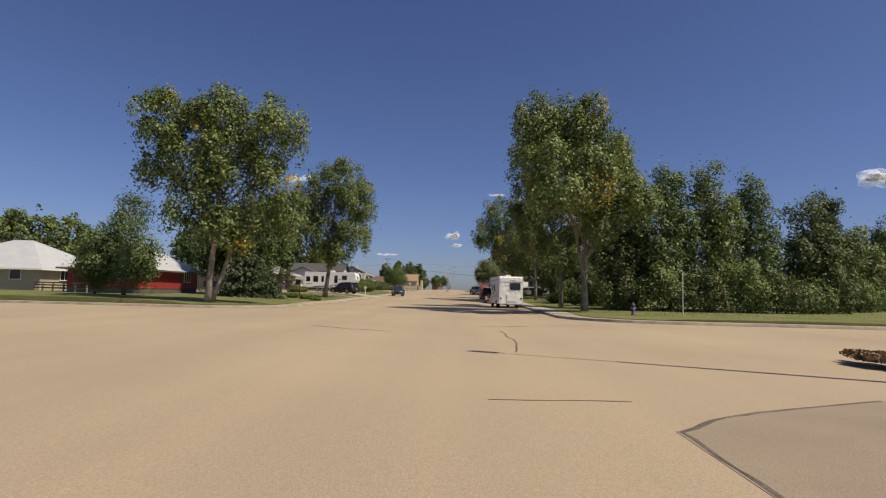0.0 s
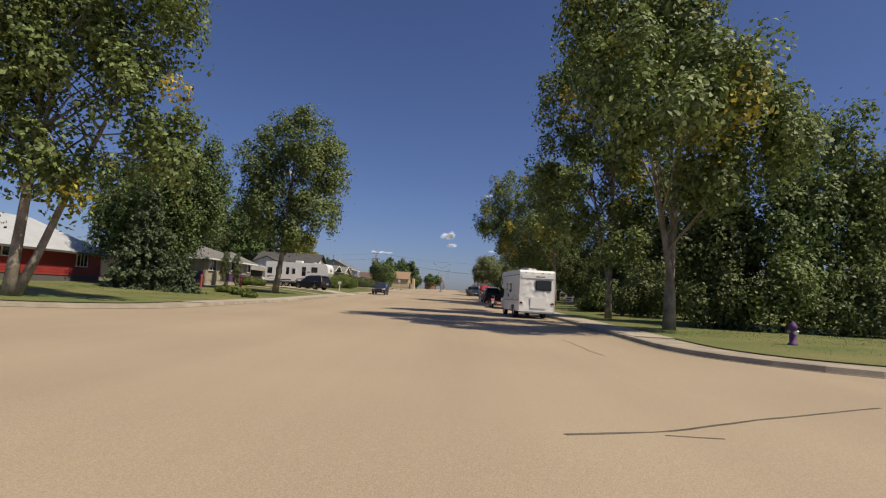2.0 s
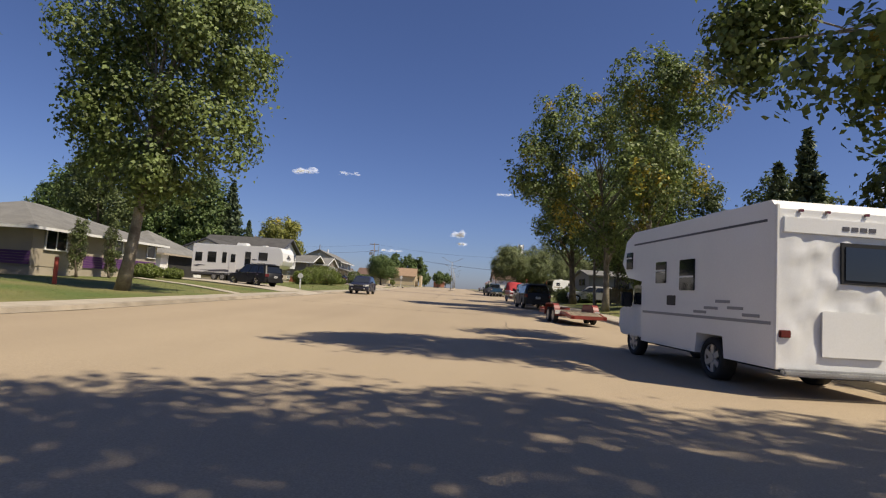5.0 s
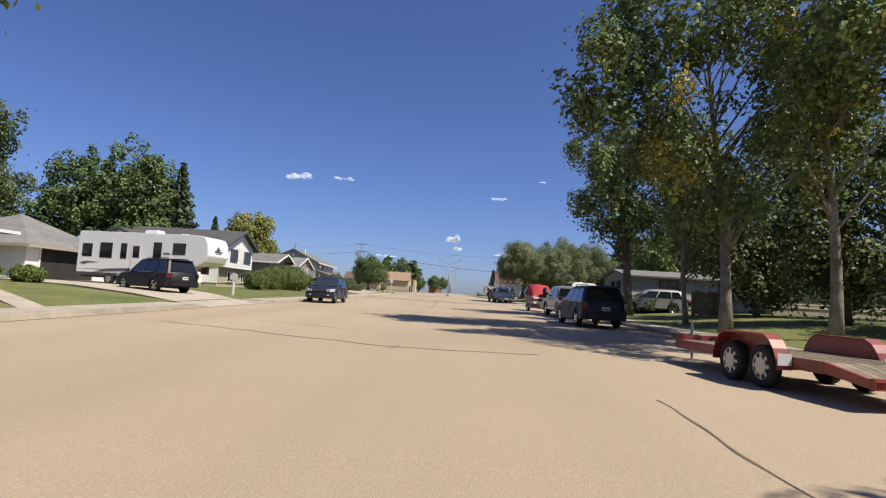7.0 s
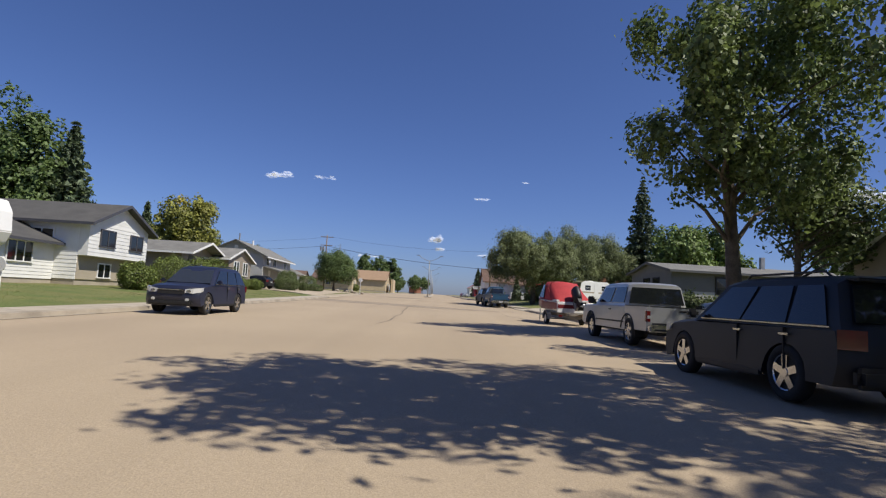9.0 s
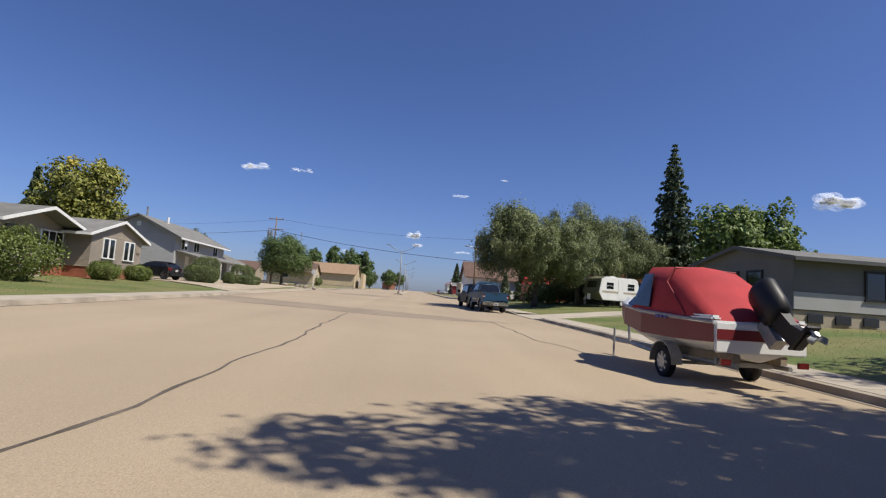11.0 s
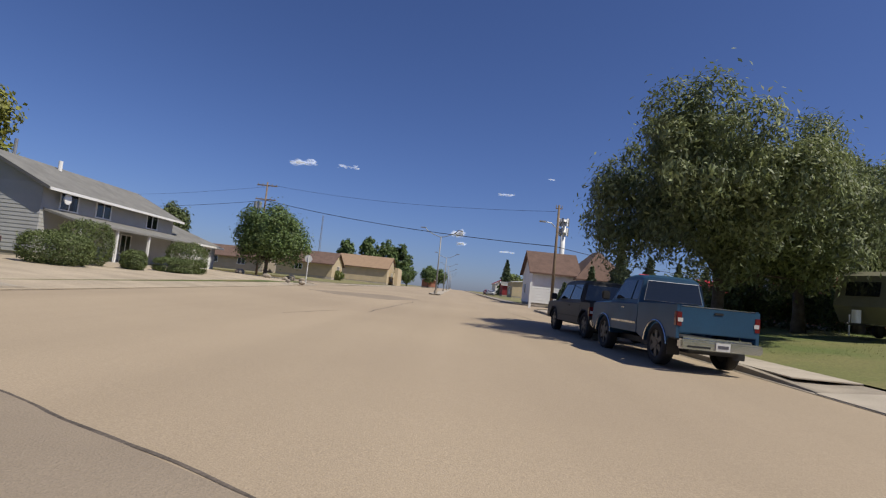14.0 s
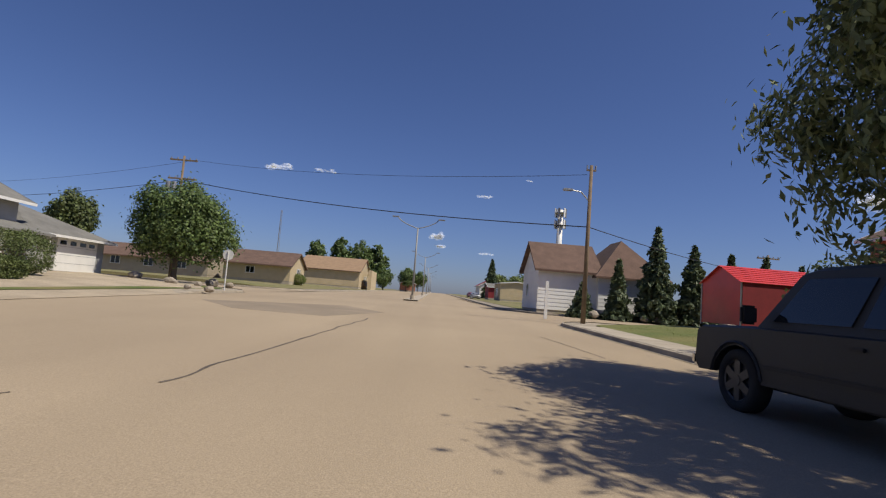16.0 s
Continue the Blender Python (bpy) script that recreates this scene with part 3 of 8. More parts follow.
# ---- trees and shrubs ----
def leaf_cards(centres, outward, size, rng, droop=0.0, long=1.5, loose=0.85):
    """Bent diamond leaves (two triangles each) at the centres, facing roughly outward."""
    n = len(centres)
    nrm = outward + rng.normal(0, loose, (n, 3)) + np.array([0, 0, 0.30])
    nrm /= np.linalg.norm(nrm, axis=1, keepdims=True) + 1e-9
    t = rng.normal(0, 1, (n, 3)) + np.array([0, 0, -droop])
    t -= nrm * (t * nrm).sum(1, keepdims=True)
    t /= np.linalg.norm(t, axis=1, keepdims=True) + 1e-9
    s = np.cross(nrm, t)
    k = size * rng.uniform(0.6, 1.3, (n, 1))
    a, b = centres - t * k * long * 0.5, centres + t * k * long * 0.5 - nrm * k * 0.15
    c, d = centres + s * k * 0.5 + nrm * k * 0.1, centres - s * k * 0.5 + nrm * k * 0.1
    return np.stack([a, c, b, d], 1).reshape(-1, 3)


def crown_points(lobes, clumps, leaves, spread, rng, upright=1.0):
    """Leaf places in clumps that fill lobes (x, y, z, rx, ry, rz), thinner towards the middle; each clump is a domed spray."""
    lobes = np.array(lobes, float)
    w = (lobes[:, 3] * lobes[:, 4] * lobes[:, 5]) ** 0.75
    pick = rng.choice(len(lobes), clumps, p=w / w.sum())
    d = rng.normal(0, 1, (clumps, 3))
    d /= np.linalg.norm(d, axis=1, keepdims=True)
    r = rng.uniform(0.20, 1.0, (clumps, 1)) ** 0.5 * rng.uniform(0.80, 1.08, (clumps, 1))
    centre = lobes[pick, :3] + d * r * lobes[pick, 3:]
    size = rng.uniform(0.5, 1.3, clumps) * spread
    share = size ** 2 / (size ** 2).sum()
    which = rng.choice(clumps, leaves, p=share)
    e = rng.normal(0, 1, (leaves, 3))
    e[:, 2] = np.abs(e[:, 2]) * np.where(rng.random(leaves) < 0.72, 1, -1)
    e /= np.linalg.norm(e, axis=1, keepdims=True)
    q = rng.uniform(0.25, 1.0, (leaves, 1)) ** 0.45
    squash = np.stack([rng.uniform(0.6, 1.1, clumps), rng.uniform(0.6, 1.1, clumps), rng.uniform(0.8, 1.0 + 0.7 * upright, clumps)], 1)
    pts = centre[which] + e * q * size[which, None] * squash[which]
    stray = rng.random(leaves) < 0.16
    pts[stray] += rng.normal(0, 0.40, (int(stray.sum()), 3)) * spread
    out = e * 1.0 + d[which] * 0.5
    return pts, out, centre, which


def limbs(bm, base, path, radius, targets, rng, sides=7):
    """Trunk along the path and limbs that reach for the targets."""
    n = len(path)
    add_tube(bm, path, [radius * (1.25 if i == 0 else 1 - 0.85 * i / (n - 1)) for i in range(n)], 10)
    top = Vector(path[-1])
    for t in targets:
        t = Vector(t)
        f = min(0.92, max(0.28, (t.z - path[0][2]) / max(0.1, top.z - path[0][2]) * 0.75 - 0.05))
        i = f * (n - 1)
        a, b = Vector(path[int(i)]), Vector(path[min(int(i) + 1, n - 1)])
        s = a.lerp(b, i - int(i))
        mid = s.lerp(t, 0.5) + Vector((rng.normal(0, 0.25), rng.normal(0, 0.25), 0.12 * (t - s).length))
        r = radius * (0.42 - 0.28 * f)
        add_tube(bm, [s, mid, t], [r, r * 0.6, 0.02], 5, False)


def tree(name, label, x, y, height, lobes, seed, leaf="leaf", bark="bark", radius=0.3, leaves=9000, clumps=110, size=0.26, spread=1.0, lean=(0, 0), fork=None, yellow=0.0, droop=0.3, twigs=26, long=1.45, group="", shear=0.0):
    """Broad-leaved tree; lobes are relative to its foot."""
    rng = np.random.default_rng(seed)
    lobes = [(a, b + shear * c, c, *r) for a, b, c, *r in lobes]
    foot = Vector((x, y, yard(x, y) - 0.08))
    t = thing(name, label, "tree", Matrix.Translation(foot), group)
    k = 2.3 if size < 0.3 else 1.8
    leaves, size, clumps = int(leaves * k), size * (0.60 if size < 0.3 else 0.74), int(clumps * 1.7)
    pts, out, centre, which = crown_points(lobes, clumps, leaves, spread * 0.88, rng, 0.3 if droop > 1 else 1.0)
    bm = bmesh.new()
    top = height * 0.78
    path = [(lean[0] * f + 0.15 * math.sin(5 * f + seed), lean[1] * f + 0.12 * math.cos(4 * f + seed) - 0.12, top * f) for f in np.linspace(0, 1, 9)]
    targets = centre[rng.permutation(clumps)[:twigs]]
    limbs(bm, foot, path, radius, targets, rng)
    if fork:
        path2 = [(fork[0] * f ** 1.2 + 0.5 * (f > 0) * 0.4, fork[1] * f, top * 0.95 * f) for f in np.linspace(0, 1, 8)]
        limbs(bm, foot, path2, radius * 0.75, centre[rng.permutation(clumps)[:10]], rng)
    part("trunk", bm, M[bark], t, smooth=True)
    is_y = rng.random(clumps) < yellow
    mask = is_y[which]
    verts = leaf_cards(pts, out, size, rng, droop, long, 0.6).reshape(-1, 4, 3)
    tri_soup("crown", verts[~mask].reshape(-1, 3), 4, M[leaf], t)
    if mask.any():
        tagged(tri_soup("yellow_leaves", verts[mask].reshape(-1, 3), 4, M["leaf_yellow"], t), "yellow autumn leaves")
    return t


def spruce(label, x, y, height, width, seed, n=26, size=0.20, dense=1.0, group="", foot_z=None, lean=0.0):
    """Conifer: whorls of drooping boughs round a straight trunk."""
    rng = np.random.default_rng(seed)
    t = thing("spruce_tree", label, "tree", Matrix.Translation((x, y, yard(x, y) - 0.05 if foot_z is None else foot_z)), group)
    part("trunk", tube([(0, 0, 0), (0, 0, height * 0.5), (0, 0, height * 0.97)], [height * 0.018 + 0.04, height * 0.011, 0.012], 8), M["bark"], t, smooth=True)
    pts, outs = [], []
    z = height * 0.05
    while z < height * 0.985:
        f = z / height
        reach = width * (1 - f) ** 0.9 * (0.85 + 0.15 * math.sin(z * 5)) + 0.05
        boughs = max(5, int(13 * (1 - f) + 5))
        a0 = rng.uniform(0, 6.28)
        for k in range(boughs):
            a = a0 + 6.283 * k / boughs + rng.normal(0, 0.12)
            r = reach * rng.uniform(0.72, 1.12)
            m = max(4, int(dense * 10 * r + 4))
            u = rng.uniform(0.12, 1.0, m) ** 0.7
            w = rng.normal(0, 0.10 * r + 0.03, m) * (1.1 - u)
            px, py = np.cos(a) * r * u - np.sin(a) * w, np.sin(a) * r * u + np.cos(a) * w
            pz = z + 0.10 * r * u - 0.38 * r * u ** 2 - rng.uniform(0, 0.16, m) * (0.4 + r * 0.25) + 0.10 * r * (u > 0.85)
            pts.append(np.stack([px, py, pz], 1))
            outs.append(np.tile([np.cos(a) * 0.5, np.sin(a) * 0.5, 0.5], (m, 1)))
        z += max(0.16, height * 0.024) * rng.uniform(0.8, 1.2)
    p, o = np.concatenate(pts), np.concatenate(outs)
    tri_soup("crown", leaf_cards(p, o, size, rng, 0.5, 2.3), 4, M["needle"], t)
    return t


def shrub(name, label, x, y, rx, ry, rz, seed, leaf="shrub", n=2600, size=0.13, clipped=0.6, group="", turn=0.0, category="shrub"):
    """Rounded bush of small leaves on stems; clipped: how even its surface is."""
    rng = np.random.default_rng(seed)
    t = thing(name, label, category, Matrix.Translation((x, y, yard(x, y) - 0.03)) @ Matrix.Rotation(turn, 4, "Z"), group)
    bm = bmesh.new()
    for k in range(7):
        a = rng.uniform(0, 6.28)
        add_tube(bm, [(0.1 * rx * math.cos(a), 0.1 * ry * math.sin(a), 0), (0.4 * rx * math.cos(a), 0.4 * ry * math.sin(a), rz * 0.9), (0.7 * rx * math.cos(a), 0.7 * ry * math.sin(a), rz * 1.4)], [0.035, 0.025, 0.01], 5, False)
    part("stem", bm, M["bark"], t)
    d = rng.normal(0, 1, (n, 3))
    d /= np.linalg.norm(d, axis=1, keepdims=True)
    bumps = 1 + (1 - clipped) * 0.35 * np.sin(d[:, 0] * 7 + seed) * np.cos(d[:, 1] * 6) + rng.normal(0, 0.03 + 0.06 * (1 - clipped), n)
    r = rng.uniform(0.55, 1.0, n) ** 0.35 * bumps
    k = 0.55 if category == "hedge" else 0.8 if clipped > 0.6 else 1.0
    p = np.sign(d) * np.abs(d) ** k * r[:, None] * np.array([rx, ry, rz])
    p[:, 2] = np.maximum(p[:, 2] + rz, 0.03)
    tri_soup("foliage", leaf_cards(p, d, size, rng, 0.1, 1.4), 4, M[leaf], t)
    return t


big = "tall cottonwood with open crown and grey trunk"
# west side
tree("cottonwood_tree", "tall cottonwood with two trunks and yellowing lower leaves", -14.6, 31.2, 17.5, [(-3.9, 0, 13.0, 2.4, 2.6, 2.8), (0.3, 0, 13.2, 2.9, 2.8, 2.2), (0.6, 0, 10.6, 3.0, 2.8, 2.4), (-4.2, 0.4, 9.8, 2.2, 2.4, 2.0), (3.6, 1, 12.4, 2.6, 2.8, 3.0), (-1.5, -1, 9.2, 2.6, 2.6, 2.0), (-1.0, -0.5, 6.2, 2.4, 2.4, 1.8), (1.2, 0, 5.2, 2.2, 2.2, 1.8), (3.6, 0.5, 8.2, 2.4, 2.6, 2.2), (5.0, 1.5, 6.2, 1.7, 2.0, 1.8)], 11, bark="bark_pale", radius=0.23, leaves=15500, clumps=145, size=0.27, fork=(3.4, 2.2), yellow=0.03)
tree("poplar_tree", "tall poplar leaning over the street edge", -13.6, 58.6, 17.0, [(1.4, 0, 14.4, 2.4, 2.5, 2.8), (-1.6, 0, 12.0, 2.5, 2.6, 3.4), (3.4, 0.5, 11.4, 2.7, 2.6, 3.4), (-1.2, 0, 8.0, 2.7, 2.6, 2.6), (3.0, 0, 7.4, 2.8, 2.4, 2.4), (1, 0, 5.4, 2.2, 2.2, 1.2)], 13, bark="bark_pale", radius=0.28, leaves=16000, clumps=140, size=0.26, lean=(1.2, 0.3))
tree("elm_tree", "dense dark green tree in a front yard", -18.8, 51.5, 11.6, [(0, 0, 7.8, 2.8, 2.8, 3.2), (-2.0, 0, 6.0, 2.4, 2.6, 2.8), (1.2, 0.3, 5.8, 1.9, 2.1, 2.4), (-0.4, 0, 3.6, 2.2, 2.4, 1.7), (1.6, 0, 9.4, 1.8, 1.8, 2.2), (-1.8, 0, 8.8, 1.8, 1.8, 2.2)], 14, leaf="leaf_mid", leaves=15000, clumps=130, size=0.24, radius=0.25)
tree("elm_tree", "dark green yard tree between houses", -24.5, 54.5, 11.5, [(0, 0, 7.6, 2.8, 2.8, 3.4), (-1.5, 0, 4.6, 2.6, 2.4, 2.8)], 15, leaf="leaf_mid", leaves=9500, clumps=70, size=0.25, radius=0.22)
tree("ash_tree", "small leafy tree before a red house", -25.5, 38.4, 9.4, [(0, 0, 6.2, 1.9, 2.0, 2.6), (-2.2, 0, 4.0, 2.2, 2.0, 2.2), (1.0, 0, 3.2, 1.8, 2.0, 2.0), (-2.6, 0, 2.2, 1.8, 1.8, 1.4)], 16, leaf="leaf_mid", leaves=9000, clumps=70, size=0.22, radius=0.16)
tree("ash_tree", "low spreading tree beside a wooden fence", -29.5, 40.5, 4.6, [(0, 0, 2.4, 1.8, 1.6, 1.6)], 17, leaf="shrub", leaves=2600, clumps=40, size=0.2, radius=0.1)
spruce("low blue-green spruce in a shaded yard", -18.8, 47.0, 8.0, 3.0, 18, size=0.13, dense=2.6)
spruce("low bushy spruce at a yard edge", -15.9, 46.6, 2.8, 1.8, 19, size=0.10, dense=3.4)
for i, (x, y, h, r) in enumerate(((-21.6, 66.4, 4.0, 0.5), (-21.6, 69.6, 3.9, 0.5))):
    tree("cedar_tree", "narrow dark cedar beside a porch", x, y, h, [(0, 0, h * 0.5, r, r, h * 0.5)], 20 + i, leaf="leaf_dark", leaves=2600, clumps=50, size=0.10, spread=0.25, radius=0.08, group="porch cedars")
for i, (x, y, h, w) in enumerate(((-47, 118, 17, 4.5), (-42.5, 119, 18.5, 4.5), (-38.5, 119, 18, 4.0), (-54, 110, 17, 3.8))):
    tree("poplar_tree", "tall bright green poplar behind houses", x, y, h, [(0, 0, h * 0.62, w * 0.8, w, h * 0.34), (w * 0.6, 0, h * 0.42, w * 0.8, w, h * 0.28), (-w * 0.6, 0, h * 0.44, w * 0.8, w, h * 0.28)], 24 + i, leaf="leaf_mid", leaves=10000, clumps=200, size=0.38, spread=1.0, radius=0.22, twigs=12, group="poplars behind houses")
spruce("tall spruce behind a white house", -34.5, 119, 16.0, 4.5, 28, size=0.30)
tree("cottonwood_tree", "tall dark tree beyond a driveway", -34, 86, 14.5, [(0, 0, 10.5, 3.0, 3, 3.2), (1.5, 0, 6.5, 2.6, 2.6, 2.4), (-2, 0, 8, 2.8, 2.6, 2.6)], 29, leaf="leaf_dark", leaves=7500, clumps=90, size=0.28, radius=0.3)
tree("maple_tree", "rounded tree turning yellow behind a bungalow", -35, 146, 13, [(0, 0, 9.0, 4.2, 4.2, 3.6), (2.2, 0, 5.6, 3.2, 3.2, 2.8), (-2.4, 0, 5.6, 3.2, 3.2, 2.8)], 31, leaf="leaf_olive", leaves=11000, clumps=160, size=0.38, spread=1.05, radius=0.28, yellow=0.06)
spruce("dark spruce behind a yellowing tree", -43.5, 152, 12.5, 3.0, 32, size=0.32)
spruce("small spruce far behind a bungalow", -46, 140, 8.5, 2.0, 33, size=0.26)
spruce("small spruce far behind a bungalow", -50, 142, 8.0, 1.9, 34, size=0.26)
tree("ash_tree", "round full green tree on a gravel corner", -14.7, 160.6, 7.2, [(0, 0, 4.7, 3.0, 3.0, 2.1), (-1.2, 0, 3.4, 2.5, 2.6, 1.7), (1.4, 0, 3.4, 2.4, 2.6, 1.6)], 35, leaf="leaf_mid", leaves=16000, clumps=150, size=0.25, radius=0.22)
tree("ash_tree", "dark tree behind a white garage", -33.5, 178, 7.0, [(0, 0, 5.2, 2.0, 2.2, 2.2)], 36, leaf="leaf_dark", leaves=5000, clumps=50, size=0.3, radius=0.2)
for i, (x, y, h, r) in enumerate(((-30, 292, 14, 3.2), (-23, 296, 16, 3.6), (-17, 298, 15, 4.2), (-12, 300, 15, 4.0))):
    tree("poplar_tree", "far poplar rising behind a tan building", x, y, h, [(0, 0, h * 0.58, r, r, h * 0.40)], 40 + i, leaf="leaf_mid", leaves=3600, clumps=80, size=0.66, spread=1.0, radius=0.3, group="far poplars")
for i, (x, y, h, r) in enumerate(((-4.5, 290, 6.5, 3.0), (2.0, 330, 8.5, 3.4), (6.5, 372, 9.5, 4.2), (-9.5, 262, 6.5, 2.4))):
    tree("ash_tree", "far street tree beside low buildings", x - 4, y, h, [(0, 0, h * 0.6, r, r, h * 0.36)], 46 + i, leaf="leaf_mid", leaves=3600, clumps=60, size=0.5, radius=0.2, group="far street trees")
tree("elm_tree", "distant green tree beyond a roof", -58, 66, 12, [(0, 0, 7.5, 4.5, 4, 4), (5, 2, 6.5, 4, 4, 3.4), (-6, 0, 6.0, 4, 4, 3.4)], 52, leaf="leaf", leaves=5500, clumps=90, size=0.42, radius=0.3)
# east side
tree("cottonwood_tree", big + " on a corner lot", 12.9, 35.6, 17.5, [(-4.0, -0.9, 14.0, 2.2, 2.4, 2.6), (-0.8, -0.8, 14.4, 2.4, 2.5, 2.4), (2.0, 0.0, 12.0, 2.2, 2.6, 2.4), (-3.6, -3.8, 10.6, 2.3, 2.7, 2.2), (0.0, -4.6, 9.2, 2.6, 2.8, 2.2), (-2.8, -6.4, 8.0, 1.9, 1.9, 1.5), (2.8, -2.6, 8.2, 2.2, 2.6, 2.0), (0.6, -2.6, 6.2, 2.0, 2.4, 1.2)], 61, bark="bark_pale", radius=0.25, leaves=14500, clumps=140, size=0.27, fork=(-2.8, -1.4), yellow=0.03)
tree("cottonwood_tree", big + " overhanging the street", 12.8, 45.4, 18.0, [(-3.4, -2.6, 13.0, 2.2, 2.2, 2.6), (-3.5, -1.4, 9.4, 2.1, 2.4, 2.2), (-0.8, -2.6, 15.6, 2.3, 2.2, 2.4), (1.2, -1.8, 13.8, 2.3, 2.4, 2.6), (-0.6, -1.4, 11.2, 2.6, 2.6, 2.4), (2.2, 0, 9.6, 2.4, 2.6, 2.4), (-2.6, 0.2, 6.4, 1.8, 2.2, 1.3), (1.2, 1.0, 7.0, 2.1, 2.4, 1.5), (-3.0, 4.2, 8.6, 1.7, 1.8, 1.5), (0.6, -0.8, 4.4, 1.8, 1.8, 1.2), (-1.5, -0.3, 8.3, 1.3, 1.4, 1.0)], 62, bark="bark_pale", radius=0.19, leaves=15000, clumps=165, size=0.26, spread=0.82, lean=(-0.6, -1.0), fork=(-2.4, 0.6), yellow=0.05)
tree("cottonwood_tree", "broad tree with yellowing patches above parked vehicles", 11.6, 71.6, 14.0, [(-3.0, 0, 12.0, 2.8, 2.8, 2.8), (0.8, 0, 12.4, 2.6, 2.8, 2.4), (-5.0, -0.5, 9.0, 2.4, 2.8, 2.4), (-2.6, 0, 6.6, 2.6, 2.6, 1.8), (2.0, 0, 8.6, 2.6, 2.6, 2.6), (-0.6, 0.5, 4.9, 2.4, 2.4, 1.2)], 63, shear=-0.16, bark="bark_pale", radius=0.24, leaves=10500, clumps=140, size=0.24, spread=0.78, yellow=0.13, lean=(-0.6, 0.2))
tree("cottonwood_tree", "yellowing tree with pale trunk on a lawn", 13.2, 68.0, 13.5, [(0, 0, 10.2, 2.4, 2.6, 2.8), (1.3, 0.4, 8.4, 1.7, 1.9, 2.0), (-1.8, 0, 7.0, 2.2, 2.2, 2.0), (0.8, 0.8, 5.4, 1.8, 1.8, 1.2), (-1.6, -2.8, 8.0, 2.2, 2.4, 2.2), (0.2, -2.0, 12.0, 2.4, 2.6, 2.2), (-1.6, -2.5, 12.4, 2.4, 2.4, 1.8), (-2.6, -5.4, 7.6, 1.6, 1.8, 1.5)], 64, shear=-0.16, bark="bark_pale", radius=0.20, leaves=8000, clumps=120, size=0.24, spread=0.76, yellow=0.12)
tree("cottonwood_tree", "dark drooping tree shading the street", 12.2, 86.0, 14.5, [(-0.4, -0.4, 10.2, 2.6, 3.0, 2.6), (2.8, 0, 10.6, 2.8, 3.0, 3.0), (-1.4, -1.0, 6.6, 2.2, 2.6, 2.0), (2.4, 0.5, 6.2, 2.6, 2.8, 2.2), (-2.6, -2.6, 8.6, 1.6, 2.0, 1.4), (-3.4, -0.8, 10.2, 1.5, 1.6, 1.0), (-3.0, 0.8, 7.2, 1.3, 1.5, 0.8)], 65, shear=-0.16, leaf="leaf", bark="bark", radius=0.32, leaves=11500, clumps=150, size=0.24, spread=0.74, droop=0.8)
tree("poplar_tree", "slender pale-trunked tree beside a driveway", 12.1, 76.6, 10.5, [(0, 0, 7.4, 1.8, 1.8, 2.4), (0.8, 0, 5.0, 1.5, 1.6, 1.4)], 66, bark="bark_pale", radius=0.13, leaves=3200, clumps=45, size=0.24)
for i, (x, y, h, r, k) in enumerate(((17.6, 41.0, 9.6, 2.2, "leaf_dark"), (20.8, 40.0, 12.8, 2.6, "leaf_mid"), (24.6, 40.4, 13.2, 2.7, "leaf"), (28.4, 41.6, 11.8, 2.5, "leaf_mid"), (35.2, 44.4, 10.6, 2.6, "leaf_dark"), (38.6, 46.6, 11.6, 2.2, "leaf_dark"), (43.5, 50.0, 8.6, 2.6, "leaf"), (49.5, 54.0, 9.2, 3.0, "leaf_dark"))):
    tree("elm_tree", "dense green tree in a corner hedge row", x, y, h, [(0, 0, h * 0.74, r * 0.62, r * 0.7, h * 0.25), (r * 0.4, 0, h * 0.5, r * 0.85, r * 0.8, h * 0.24), (-r * 0.4, -0.3, h * 0.44, r * 0.85, r * 0.8, h * 0.24), (0.2, -0.6, h * 0.22, r * 0.95, r * 0.8, h * 0.18)], 70 + i, leaf=k, leaves=6000, clumps=70, size=0.28, radius=0.16, group="hedge row trees")
for i, (x, y, h, r, k) in enumerate(((16.6, 38.6, 3.0, 1.7, "leaf_dark"), (19.2, 37.4, 3.6, 1.9, "leaf"), (22.4, 37.0, 3.2, 2.0, "leaf_dark"), (25.8, 37.4, 4.4, 2.0, "leaf"), (29.4, 38.4, 3.4, 2.2, "leaf_dark"), (32.6, 40.2, 2.6, 1.8, "leaf"), (36.6, 43.0, 4.0, 2.2, "leaf_dark"), (41.0, 46.4, 3.0, 2.4, "leaf"), (46.0, 50.0, 4.2, 2.6, "leaf_dark"), (52, 54, 3.4, 2.8, "leaf"), (16.2, 49.8, 3.4, 1.8, "leaf_dark"), (18.4, 47.4, 4.4, 2.2, "leaf_dark"), (19.0, 52.4, 4.2, 2.2, "leaf_dark"), (15.2, 54.8, 2.6, 1.4, "leaf"), (20.6, 56.4, 4.0, 2.2, "leaf_dark"))):
    tree("hedge_bush", "tall unclipped hedge bush under corner trees", x, y, h, [(0, 0, h * 0.62, r * 0.7, r * 0.6, h * 0.36), (r * 0.4, 0, h * 0.32, r * 0.7, r * 0.6, h * 0.3), (-r * 0.4, 0, h * 0.34, r * 0.7, r * 0.6, h * 0.3)], 80 + i, leaf=k, leaves=2300, clumps=34, size=0.22, spread=0.8, radius=0.06, twigs=10, group="corner hedge")
spruce("pointed dark conifer behind a parked motorhome", 16.8, 58.6, 9.0, 1.9, 90, dense=1.3)
spruce("young spruce on a front lawn", 17.6, 62.2, 8.2, 2.0, 91, dense=1.2)
